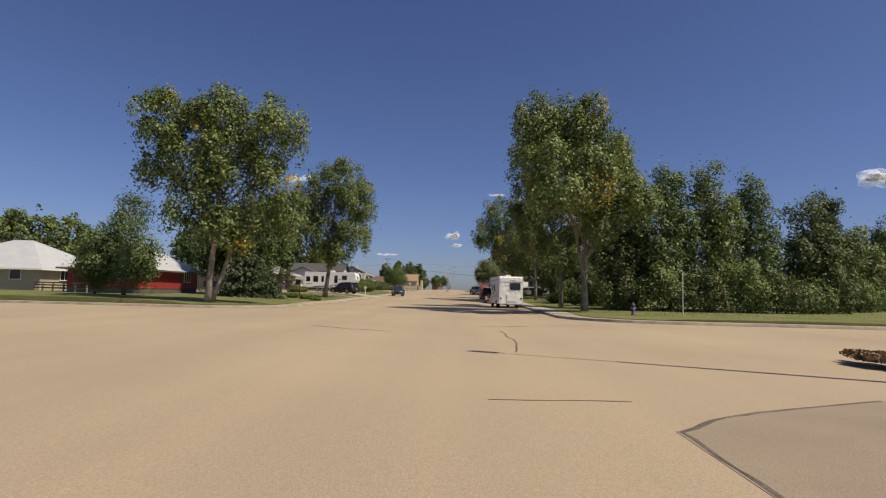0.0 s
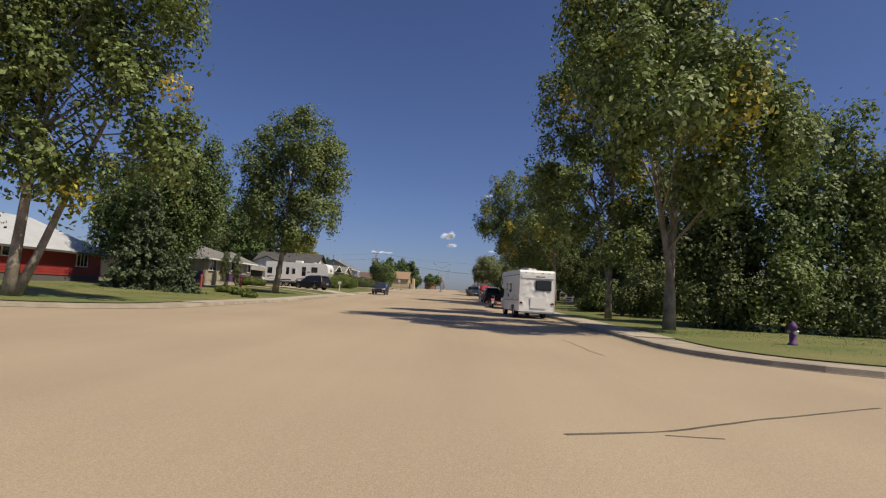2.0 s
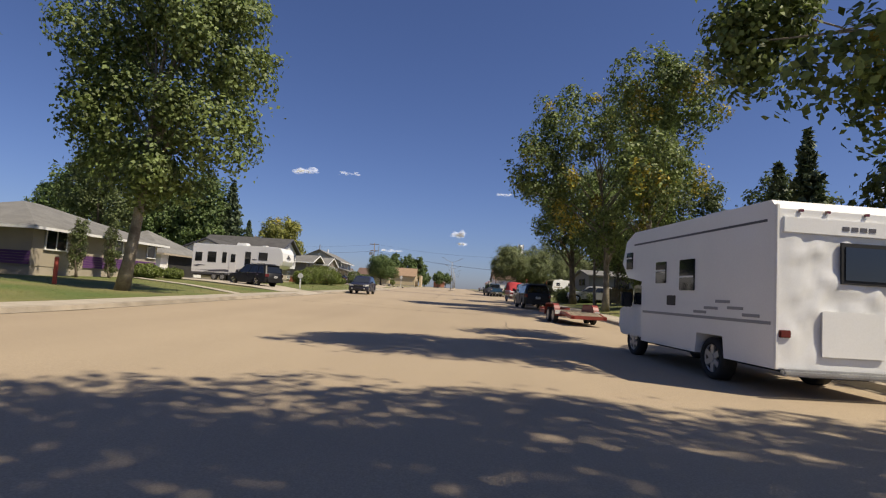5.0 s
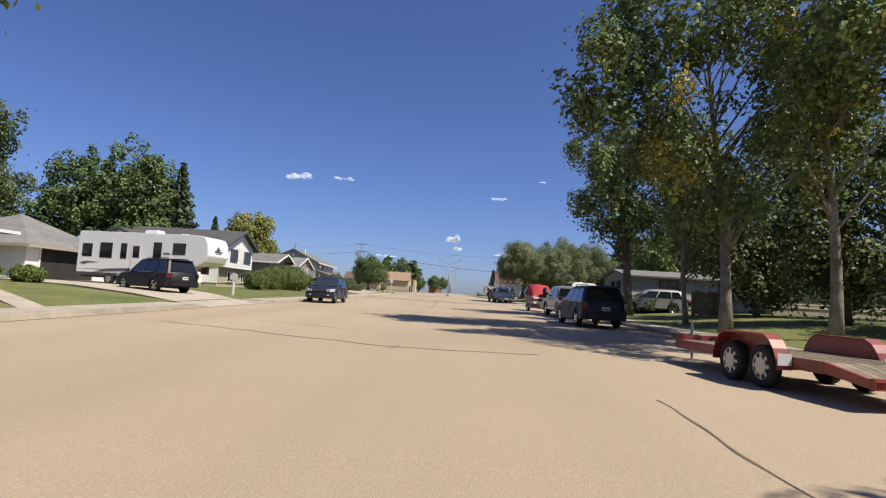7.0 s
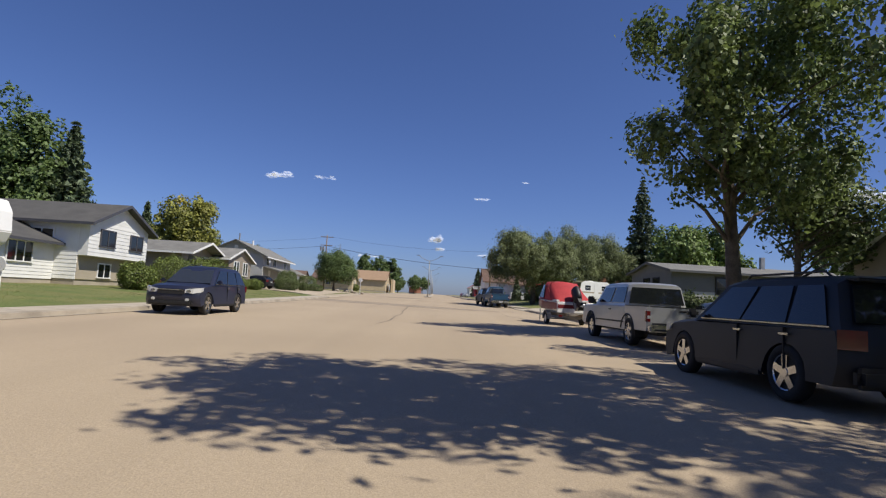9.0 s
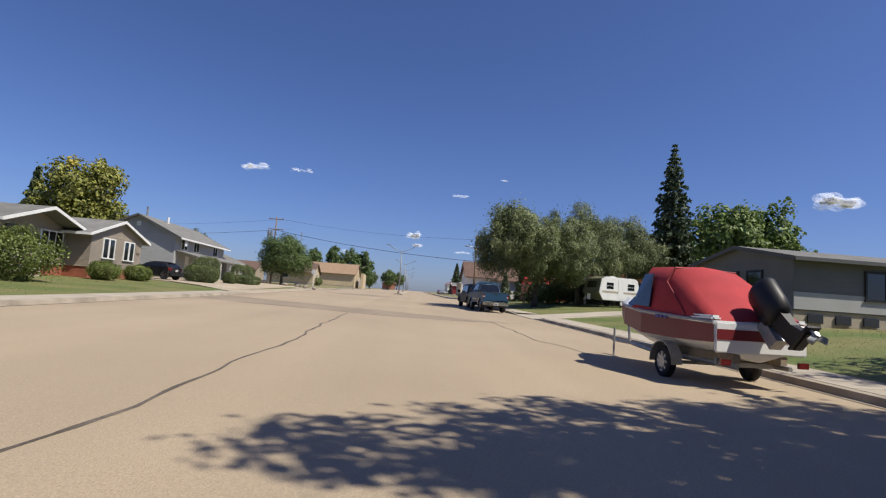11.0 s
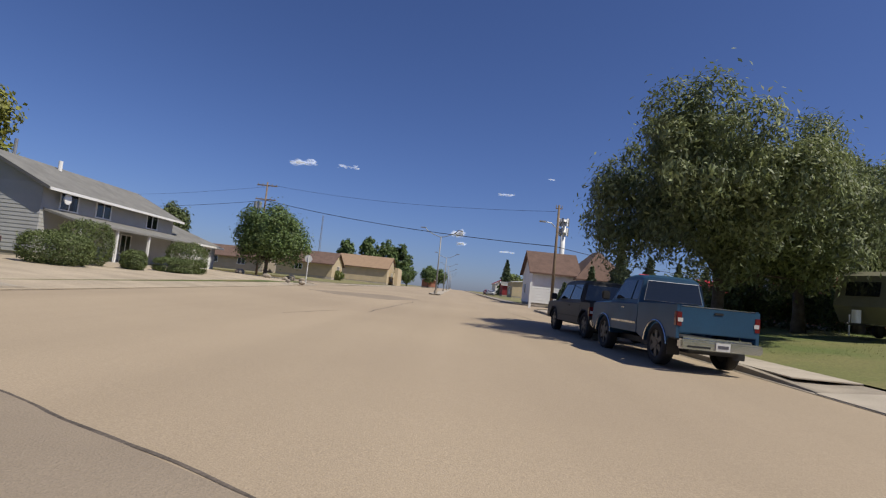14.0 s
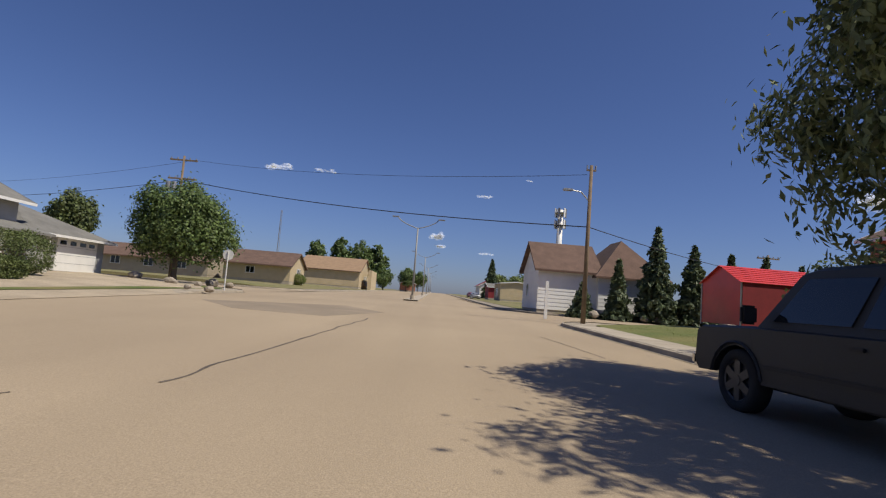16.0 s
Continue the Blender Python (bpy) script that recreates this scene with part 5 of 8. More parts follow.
def pickup(name, label, m, paint, length=5.4, width=1.98, height=1.86, base=3.4, wheel_r=0.40, ground=0.42, belt=1.12, lower=None, crew=False, bumper="chrome", group=""):
    """Pickup truck with an open cargo box."""
    t = thing(name, label, "pickup truck", m, group)
    h, L = width / 2, length / 2
    fy, ry = L - 0.95, L - 0.95 - base
    cab1 = L - 1.35
    cab0 = cab1 - (2.75 if crew else 1.80)
    prof = [(cab0 + 0.02, ground + 0.02), (L - 0.1, ground + 0.05), (L, ground + 0.2), (L - 0.02, belt - 0.06), (L - 0.12, belt), (cab1 + 0.15, belt + 0.04), (cab0 + 0.02, belt + 0.04)]
    part("cab_body", body_shell([prof[0]] + [(fy - wheel_r - 0.1, ground + 0.02)] + [(fy + (wheel_r + 0.09) * math.cos(a), 0.40 + (wheel_r + 0.09) * math.sin(a)) for a in np.linspace(math.pi * 0.95, math.pi * 0.05, 9)] + prof[1:], h, 0.03), M[paint], t)
    roof = [(cab0 + 0.02, belt + 0.02), (cab1 + 0.12, belt + 0.02), (cab1 - 0.52, height - 0.06), (cab1 - 0.75, height - 0.01), ((cab0 + cab1) / 2 - 0.2, height), (cab0 + 0.25, height - 0.015), (cab0 + 0.10, height - 0.07)]
    part("cab_roof", moulded(roof, (h - 0.05, h - 0.20), height - 0.2, 0.02, 0.07, 0.05), M[paint], t, smooth="crease")
    bed = [(-L, ground + 0.06)] + [(ry - wheel_r - 0.1, ground + 0.06)] + [(ry + (wheel_r + 0.09) * math.cos(a), 0.40 + (wheel_r + 0.09) * math.sin(a)) for a in np.linspace(math.pi * 0.95, math.pi * 0.05, 9)] + [(cab0 - 0.03, ground + 0.02), (cab0 - 0.03, belt + 0.03), (-L, belt + 0.02)]
    for s in (-1, 1):
        bm = prism(bed, s * h, s * (h - 0.07), "x")
        bmesh.ops.triangulate(bm, faces=[f for f in bm.faces if len(f.verts) > 4])
        part("bedside", bm, M[paint], t)
        lamp = part("taillight", box(s * (h - 0.12), s * (h + 0.012), -L - 0.014, -L + 0.09, belt - 0.40, belt - 0.08, 0.015), M["lamp_red"], t, "red tail lamp")
        part("reverse_lens", box(s * (h - 0.13), s * (h - 0.02), -L - 0.018, -L - 0.010, belt - 0.30, belt - 0.22), M["lamp_clear"], lamp)
        part("rail_cap", box(s * (h - 0.09), s * (h + 0.006), -L + 0.02, cab0 - 0.05, belt + 0.022, belt + 0.05, 0.01), M["black" if not lower else paint], t)
        part("mud_flap", box(s * (h - 0.30), s * (h - 0.03), ry - wheel_r - 0.10, ry - wheel_r - 0.085, 0.28, 0.62), M["black"], t)
        part("headlight", box(s * (h - 0.50), s * (h - 0.04), L - 0.06, L + 0.02, 0.84, 1.02, 0.02), M["lamp_clear"], t)
        part("mirror", box(s * (h + 0.04), s * (h + 0.26), cab1 - 0.10, cab1 - 0.02, belt + 0.06, belt + 0.30, 0.03), M["black"], t)
        part("trim_strip", box(s * (h - 0.01), s * (h + 0.014), cab0 + 0.05, fy - wheel_r - 0.15, ground + 0.22, ground + 0.27), M["chrome" if lower else "black"], t)
        for wy in (ry, fy):
            pts = [(s * (h + 0.004), wy + (wheel_r + 0.11) * math.cos(a), 0.40 + (wheel_r + 0.11) * math.sin(a)) for a in np.linspace(math.pi * 0.95, math.pi * 0.05, 11)]
            part("arch_trim", tube(pts, 0.022, 5), M["chrome" if lower else "black"], t)
    part("tailgate", box(-h + 0.05, h - 0.05, -L - 0.005, -L + 0.06, ground + 0.18, belt + 0.025, 0.015), M[paint], t)
    part("tailgate_band", box(-h + 0.16, h - 0.16, -L - 0.016, -L - 0.006, 0.66, 0.71), M["chrome" if lower else "black"], t)
    part("gate_handle", box(-0.10, 0.10, -L - 0.02, -L - 0.004, belt - 0.10, belt - 0.05, 0.01), M["black"], t)
    part("bed_floor", box(-h + 0.07, h - 0.07, -L + 0.06, cab0 - 0.03, 0.62, 0.68), M["black"], t)
    part("gate_cap", box(-h + 0.10, h - 0.10, -L - 0.012, -L + 0.065, belt + 0.022, belt + 0.045, 0.008), M["chrome" if lower else "black"], t)
    part("bulkhead", box(-h + 0.08, h - 0.08, cab0 - 0.08, cab0 - 0.03, ground + 0.1, belt + 0.02), M[paint], t)
    bp = part("bumper", box(-h + 0.02, h - 0.02, -L - 0.20, -L - 0.01, 0.46, 0.66, 0.035), M[bumper], t, "chrome step bumper" if bumper == "chrome" else "")
    part("bumper_step", box(-h + 0.15, -0.25, -L - 0.205, -L - 0.196, 0.50, 0.54), M["black"], bp)
    pl = part("number_plate", box(-0.15, 0.15, -L - 0.23, -L - 0.205, 0.48, 0.64), M["plate"], t)
    part("plate_bar", box(-0.11, 0.11, -L - 0.236, -L - 0.23, 0.53, 0.59), M["bar"], pl)
    part("bumper", box(-h + 0.02, h - 0.02, L + 0.0, L + 0.14, 0.50, 0.70, 0.04), M[bumper], t)
    part("grille", box(-h + 0.48, h - 0.48, L - 0.03, L + 0.022, 0.80, 1.02, 0.015), M["black"], t)
    zb, zt = belt + 0.12, height - 0.16
    f0, f1 = (zb - belt - 0.03) / (height - 0.09 - belt), (zt - belt - 0.03) / (height - 0.09 - belt)

    def at(f, y):
        a, b = cab0 + 0.02 + 0.08 * f, cab1 + 0.1 - 0.65 * f
        return a + (b - a) * y
    for s in (-1, 1):
        for y0, y1 in (((0.05, 0.44), (0.49, 0.90)) if crew else ((0.04, 0.24), (0.29, 0.88))):
            x = [s * (h - 0.05 - 0.15 * f + 0.010) for f in (f0, f1)]
            part("side_window", quad_panel([(x[0], at(f0, y0), zb), (x[0], at(f0, y1), zb), (x[1], at(f1, y1), zt), (x[1], at(f1, y0), zt)]), M["glass"], t)
        part("door_handle", box(s * (h - 0.01), s * (h + 0.02), at(0, 0.40), at(0, 0.40) + 0.18, belt - 0.12, belt - 0.08, 0.008), M["chrome" if lower else "black"], t)
    part("windscreen", quad_panel([(-h + 0.18, at(f0, 1) + 0.012, zb), (h - 0.18, at(f0, 1) + 0.012, zb), (h - 0.28, at(f1, 1) + 0.012, zt), (-h + 0.28, at(f1, 1) + 0.012, zt)]), M["glass_blue"], t)
    rw = part("rear_window", quad_panel([(-h + 0.17, at(f0, 0) - 0.012, zb), (h - 0.17, at(f0, 0) - 0.012, zb), (h - 0.27, at(f1, 0) - 0.012, zt), (-h + 0.27, at(f1, 0) - 0.012, zt)]), M["glass"], t)
    for (x0, z0_, f_a), (x1, z1_, f_b) in ((((-h + 0.16), zb, f0), ((h - 0.16), zb, f0)), (((-h + 0.26), zt, f1), ((h - 0.26), zt, f1)), (((-h + 0.16), zb, f0), ((-h + 0.26), zt, f1)), (((h - 0.16), zb, f0), ((h - 0.26), zt, f1))):
        part("window_frame", tube([(x0, at(f_a, 0) - 0.014, z0_), (x1, at(f_b, 0) - 0.014, z1_)], 0.010, 5), M["grey_stripe" if lower else "black"], rw)
    part("chassis", box(-h + 0.35, h - 0.35, -L + 0.1, L - 0.2, 0.36, 0.5), M["black"], t)
    part("axle", cyl((0, ry, wheel_r), 0.07, width - 0.3, "x", 10), M["black"], t)
    for s in (-1, 1):
        for wy in (ry, fy):
            wheel(t, s * (h - 0.15), wy, wheel_r, 0.26, "chrome" if paint == "silver" else "rim_dark", s, 6)
    return t


def motorhome(m):
    t = thing("motorhome", "white motorhome with dented rear wall and dark rear window", "motorhome", m)
    h, top, low = 1.16, 2.92, 0.42
    # house body with a cab-over nose; front towards +y
    outline = [(0.0, low), (1.25, low), (1.30, 0.78), (2.10, 0.78), (2.15, low), (4.4, low), (4.45, 1.75), (5.2, 1.85), (5.55, 2.2), (5.35, 2.72), (4.9, top), (0.12, top), (0.0, top - 0.14)]
    bm = prism(outline, -h, h, "x")
    bmesh.ops.triangulate(bm, faces=[f for f in bm.faces if len(f.verts) > 4])
    part("house_body", bm, M["gel"], t, "white fibreglass body")
    cab = [(4.42, 0.46), (5.95, 0.46), (6.1, 0.7), (6.05, 1.1), (5.3, 1.28), (4.75, 1.84), (4.42, 1.84)]
    bm = prism(cab, -0.98, 0.98, "x", 0.03)
    part("cab", bm, M["white"], t)
    # crumpled rear wall: shallow dents in a separate skin
    bm = bmesh.new()
    nx, nz = 26, 30
    rows = []
    for j in range(nz + 1):
        z = low + 0.02 + (top - 0.22 - low) * j / nz
        rows.append([bm.verts.new((-h + 0.02 + (2 * h - 0.04) * i / nx, -0.016 - 0.065 * max(-0.2, (noise.noise((i * 0.22, j * 0.17, 4)) + 0.5 * noise.noise((i * 0.5, j * 0.33, 9)))) * min(1, 5 * i / nx, 5 * (1 - i / nx), 4 * j / nz, 4 * (1 - j / nz)), z)) for i in range(nx + 1)])
    for a, b in zip(rows, rows[1:]):
        for i in range(nx):
            bm.faces.new((a[i], b[i], b[i + 1], a[i + 1]))
    bmesh.ops.recalc_face_normals(bm, faces=list(bm.faces))
    part("rear_wall", bm, M["gel"], t, "dented white rear skin", True)
    w = part("rear_window", box(-0.08, 0.88, -0.075, -0.02, 1.75, 2.28, 0.02), M["glass"], t)
    part("window_frame", prism([(-0.12, 1.71), (0.92, 1.71), (0.92, 2.32), (-0.12, 2.32)], -0.062, -0.03, "y"), M["black"], w)
    part("upper_panel", box(-h + 0.08, h - 0.08, -0.055, -0.01, 2.42, 2.66, 0.01), M["gel"], t)
    bm = bmesh.new()
    for x in (-0.1, 0.05, 0.2, 0.35):
        add_box(bm, x, x + 0.11, -0.064, -0.056, 2.50, 2.56)
    part("lettering_bar", bm, M["bar"], t)
    for s in (-1, 1):
        part("tail_lamp", box(s * (h - 0.22), s * (h - 0.04), -0.06, 0.02, 0.88, 0.99, 0.012), M["lamp_red"], t, "red tail lamp")
        part("corner_trim", box(s * (h - 0.035), s * (h + 0.02), -0.03, 0.03, low, top - 0.08, 0.01), M["white"], t)
        for k in range(2):
            part("marker_lamp", box(s * (0.3 + 0.45 * k), s * (0.36 + 0.45 * k), -0.055, -0.01, 2.74, 2.78), M["lamp_red"], t)
    part("rear_bumper", box(-h + 0.05, h - 0.05, -0.14, -0.02, 0.34, 0.44, 0.03), M["steel"], t)
    part("hatch", box(-0.45, 0.62, -0.062, -0.03, 0.62, 1.30, 0.02), M["gel"], t)
    part("roof_vent", box(-0.3, 0.3, 1.3, 1.9, top - 0.01, top + 0.18, 0.05), M["white"], t)
    part("air_conditioner", box(-0.4, 0.4, 2.4, 3.3, top - 0.01, top + 0.26, 0.08), M["white"], t)
    for s in (-1, 1):
        for y0, y1, z0, z1 in ((2.2, 2.75, 1.55, 2.15), (3.3, 3.75, 1.7, 2.15), (4.95, 5.3, 2.05, 2.45)):
            w = part("side_window", box(s * (h - 0.02), s * (h + 0.022), y0, y1, z0, z1, 0.01), M["glass"], t)
            part("louvre", box(s * (h + 0.022), s * (h + 0.03), y0 + 0.03, y1 - 0.03, z0 + 0.25, z0 + 0.28), M["white"], w)
        part("stripe", box(s * (h - 0.005), s * (h + 0.006), 0.1, 4.35, 1.05, 1.10), M["grey_stripe"], t)
        bm = bmesh.new()
        for k, (y0, z0) in enumerate(((0.35, 1.14), (0.75, 1.24), (1.1, 1.34), (1.45, 1.22), (1.8, 1.14))):
            add_box(bm, s * (h - 0.005), s * (h + 0.007), y0, y0 + 0.42, z0, z0 + 0.05)
        part("scenery_stripe", bm, M["grey_stripe"], t)
        part("upper_stripe", box(s * (h - 0.005), s * (h + 0.006), 0.2, 4.9, 2.60, 2.64), M["dark_stripe"], t)
        part("vent_grille", box(s * (h - 0.01), s * (h + 0.012), 2.9, 3.25, 1.25, 1.45, 0.01), M["black"], t)
        part("cab_window", box(s * 0.95, s * 0.995, 4.6, 5.2, 1.2, 1.68, 0.02), M["glass"], t)
        part("cab_mirror", box(s * 1.02, s * 1.3, 5.2, 5.3, 1.15, 1.5, 0.03), M["black"], t)
        wheel(t, s * (h - 0.2), 1.70, 0.37, 0.30, "silver", s, 6)
        wheel(t, s * 0.83, 5.25, 0.37, 0.24, "silver", s, 6)
    part("windscreen", quad_panel([(-0.85, 5.32, 1.27), (0.85, 5.32, 1.27), (0.8, 4.80, 1.82), (-0.8, 4.80, 1.82)]), M["glass_blue"], t)
    part("chassis", box(-0.5, 0.5, 0.1, 5.9, 0.30, 0.44), M["black"], t)
    return t


def fifth_wheel(m):
    t = thing("fifth_wheel_trailer", "long white fifth-wheel camping trailer with slide-out on a driveway", "travel trailer", m)
    h, top = 1.22, 3.35
    outline = [(-5.0, 0.55), (2.4, 0.55), (2.9, 1.35), (4.35, 1.40), (4.95, 1.72), (5.16, 2.10), (5.08, 2.85), (4.82, top - 0.10), (4.3, top), (-4.9, top), (-5.0, top - 0.1)]
    bm = prism(outline, -h, h, "x", 0.03)
    bmesh.ops.triangulate(bm, faces=[f for f in bm.faces if len(f.verts) > 4])
    part("body", bm, M["gel"], t, "white fibreglass body")
    for s in (-1, 1):
        for y0, y1, z0, z1 in ((-4.6, -3.9, 1.75, 2.5), (-3.2, -2.3, 1.7, 2.6), (-1.55, -1.15, 1.7, 2.6), (1.0, 1.55, 1.6, 2.75), (2.5, 3.4, 2.1, 2.75)):
            w = part("window", box(s * (h - 0.01), s * (h + 0.024), y0, y1, z0, z1, 0.012), M["glass"], t)
            part("window_frame", box(s * (h + 0.0), s * (h + 0.012), y0 - 0.04, y1 + 0.04, z0 - 0.04, z1 + 0.04), M["black"], w)
        part("stripe", prism([(-5.0, 0.92), (-1.0, 1.0), (1.8, 1.35), (3.8, 1.30), (1.8, 1.15), (-1.0, 0.88)], s * (h - 0.004), s * (h + 0.008), "x"), M["grey_stripe"], t)
        part("swoosh", prism([(1.6, 1.52), (3.2, 1.20), (2.9, 1.12), (1.9, 1.36)], s * (h - 0.002), s * (h + 0.012), "x"), M["siding_red"], t)
        part("skirt", box(s * (h - 0.03), s * (h + 0.010), -5.0, 2.35, 0.55, 0.72), M["dark_stripe"], t)
        part("dark_swoosh", prism([(-3.6, 0.74), (-2.6, 0.98), (-1.2, 1.06), (0.2, 0.96), (1.2, 0.74), (0.0, 0.80), (-1.3, 0.86)], s * (h - 0.004), s * (h + 0.014), "x"), M["bar"], t)
        part("rear_swoosh", prism([(-4.8, 1.30), (-4.2, 1.42), (-3.3, 1.36), (-4.1, 1.30), (-4.4, 1.20)], s * (h - 0.004), s * (h + 0.012), "x"), M["bar"], t)
        for wy in (-2.35, -1.4):
            wheel(t, s * (h - 0.10), wy, 0.38, 0.22, "silver", s, 6)
        part("landing_leg", box(s * 0.85, s * 0.97, 2.0, 2.14, 0.02, 0.7), M["steel"], t)
        bm = bmesh.new()
        for k in range(4):
            add_box(bm, s * (h - 0.002), s * (h + 0.010), 1.75 + 0.13 * k, 1.86 + 0.13 * k, 2.05, 2.16)
        part("lettering_bar", bm, M["bar"], t)
        d = part("entry_door", box(s * (h - 0.01), s * (h + 0.03), -0.75, 0.05, 0.8, 2.7, 0.02), M["white"], t)
        part("door_window", box(s * (h + 0.028), s * (h + 0.036), -0.6, -0.1, 1.75, 2.5), M["glass"], d)
    part("awning", cyl((-h - 0.10, 0.9, top - 0.30), 0.07, 6.0, "y", 12), M["white"], t)
    part("slide_out", box(-h - 0.03, -h + 0.1, -4.9, -1.7, 1.2, 2.9, 0.02), M["gel"], t)
    part("air_conditioner", box(-0.4, 0.4, -0.6, 0.5, top - 0.01, top + 0.30, 0.08), M["white"], t)
    part("roof_vent", box(-0.25, 0.25, 2.2, 2.7, top - 0.01, top + 0.14, 0.04), M["white"], t)
    bm = bmesh.new()
    for k in range(5):
        add_box(bm, -0.40 + 0.17 * k, -0.26 + 0.17 * k, 5.04, 5.165, 2.36, 2.47)
    add_box(bm, -0.34, 0.34, 5.04, 5.165, 2.27, 2.30)
    add_prism(bm, [(-0.22, 2.50), (0.26, 2.50), (0.20, 2.62), (0.10, 2.60), (0.06, 2.72), (-0.02, 2.72), (-0.06, 2.58), (-0.16, 2.60)], 5.02, 5.15, "y")
    part("front_emblem", bm, M["bar"], t, "dark unreadable emblem")
    part("king_pin", box(-0.18, 0.18, 4.0, 4.4, 0.95, 1.45), M["black"], t)
    part("ladder", tube([(0.7, -5.06, 0.7), (0.7, -5.06, top)], 0.02, 6), M["chrome"], t)
    part("chassis", box(-0.9, 0.9, -4.9, 2.3, 0.40, 0.58), M["black"], t)
    return t


def flat_trailer(m):
    """Tandem car-hauler: front towards +y, sloping tail."""
    t = thing("flatbed_trailer", "red tandem-axle flatbed trailer with weathered plank deck", "trailer", m)
    h = 0.84
    deck = 0.52
    for s in (-1, 1):
        part("side_rail", box(s * h, s * (h + 0.06), -1.15, 3.2, deck - 0.16, deck + 0.02, 0.008), M["red_metal"], t)
        bm = prism([(-1.15, deck + 0.02), (-1.15, deck - 0.14), (-2.00, 0.28), (-2.00, 0.40)], s * h, s * (h + 0.06), "x")
        part("tail_rail", bm, M["red_metal"], t)
        # mudguard over the two wheels
        arc = [(0.43 + 0.90 * math.cos(a) * 1.0, 0.36 + 0.50 * min(1, 1.35 * math.sin(a))) for a in np.linspace(math.pi, 0, 15)]
        inner = [(y, z - 0.03) for y, z in arc[::-1]]
        part("mudguard", prism(arc + inner, s * (h + 0.04), s * (h + 0.34), "x"), M["red_metal"], t)
        part("guard_side", prism(arc, s * (h + 0.04), s * (h + 0.055), "x"), M["red_metal"], t)
        bar = part("reflector", box(s * (h + 0.07), s * (h + 0.34), -0.50, -0.485, 0.40, 0.58), M["plate"], t, "white reflector plate")
        for wy in (0.0, 0.86):
            wheel(t, s * (h + 0.19), wy, 0.34, 0.20, "silver", s, 8)
        part("tail_lamp", box(s * (h - 0.12), s * (h + 0.04), -2.05, -2.005, 0.29, 0.38), M["lamp_red"], t, "red tail lamp")
    for k in range(9):
        x = -h + 0.02 + k * (2 * h - 0.04) / 9
        part("plank", box(x, x + (2 * h - 0.04) / 9 - 0.014, -1.15, 3.15, deck - 0.03, deck + 0.015 + 0.004 * (k % 3), 0.004), M["wood"], t)
        a = part("plank", prism([(-1.16, deck + 0.015), (-1.16, deck - 0.03), (-1.97, 0.33), (-1.97, 0.375)], x, x + (2 * h - 0.04) / 9 - 0.014, "x"), M["wood"], t)
    part("tail_beam", box(-h - 0.06, h + 0.06, -2.05, -1.95, 0.27, 0.42, 0.01), M["red_metal"], t)
    part("front_beam", box(-h - 0.06, h + 0.06, 3.15, 3.22, deck - 0.16, deck + 0.12, 0.01), M["red_metal"], t)
    for y in (-0.9, 0.4, 1.8):
        part("cross_member", box(-h, h, y, y + 0.08, deck - 0.14, deck - 0.04), M["red_metal"], t)
    bm = bmesh.new()
    for s in (-1, 1):
        add_tube(bm, [(s * h, 3.1, deck - 0.08), (0, 4.4, deck - 0.08)], 0.045, 6)
    part("drawbar", bm, M["red_metal"], t)
    part("jack", tube([(0.12, 4.15, 0.0), (0.12, 4.15, 0.95)], 0.035, 8), M["steel"], t)
    part("axle", box(-h - 0.1, h + 0.1, -0.04, 0.04, 0.30, 0.38), M["black"], t)
    part("axle", box(-h - 0.1, h + 0.1, 0.82, 0.90, 0.30, 0.38), M["black"], t)
    return t


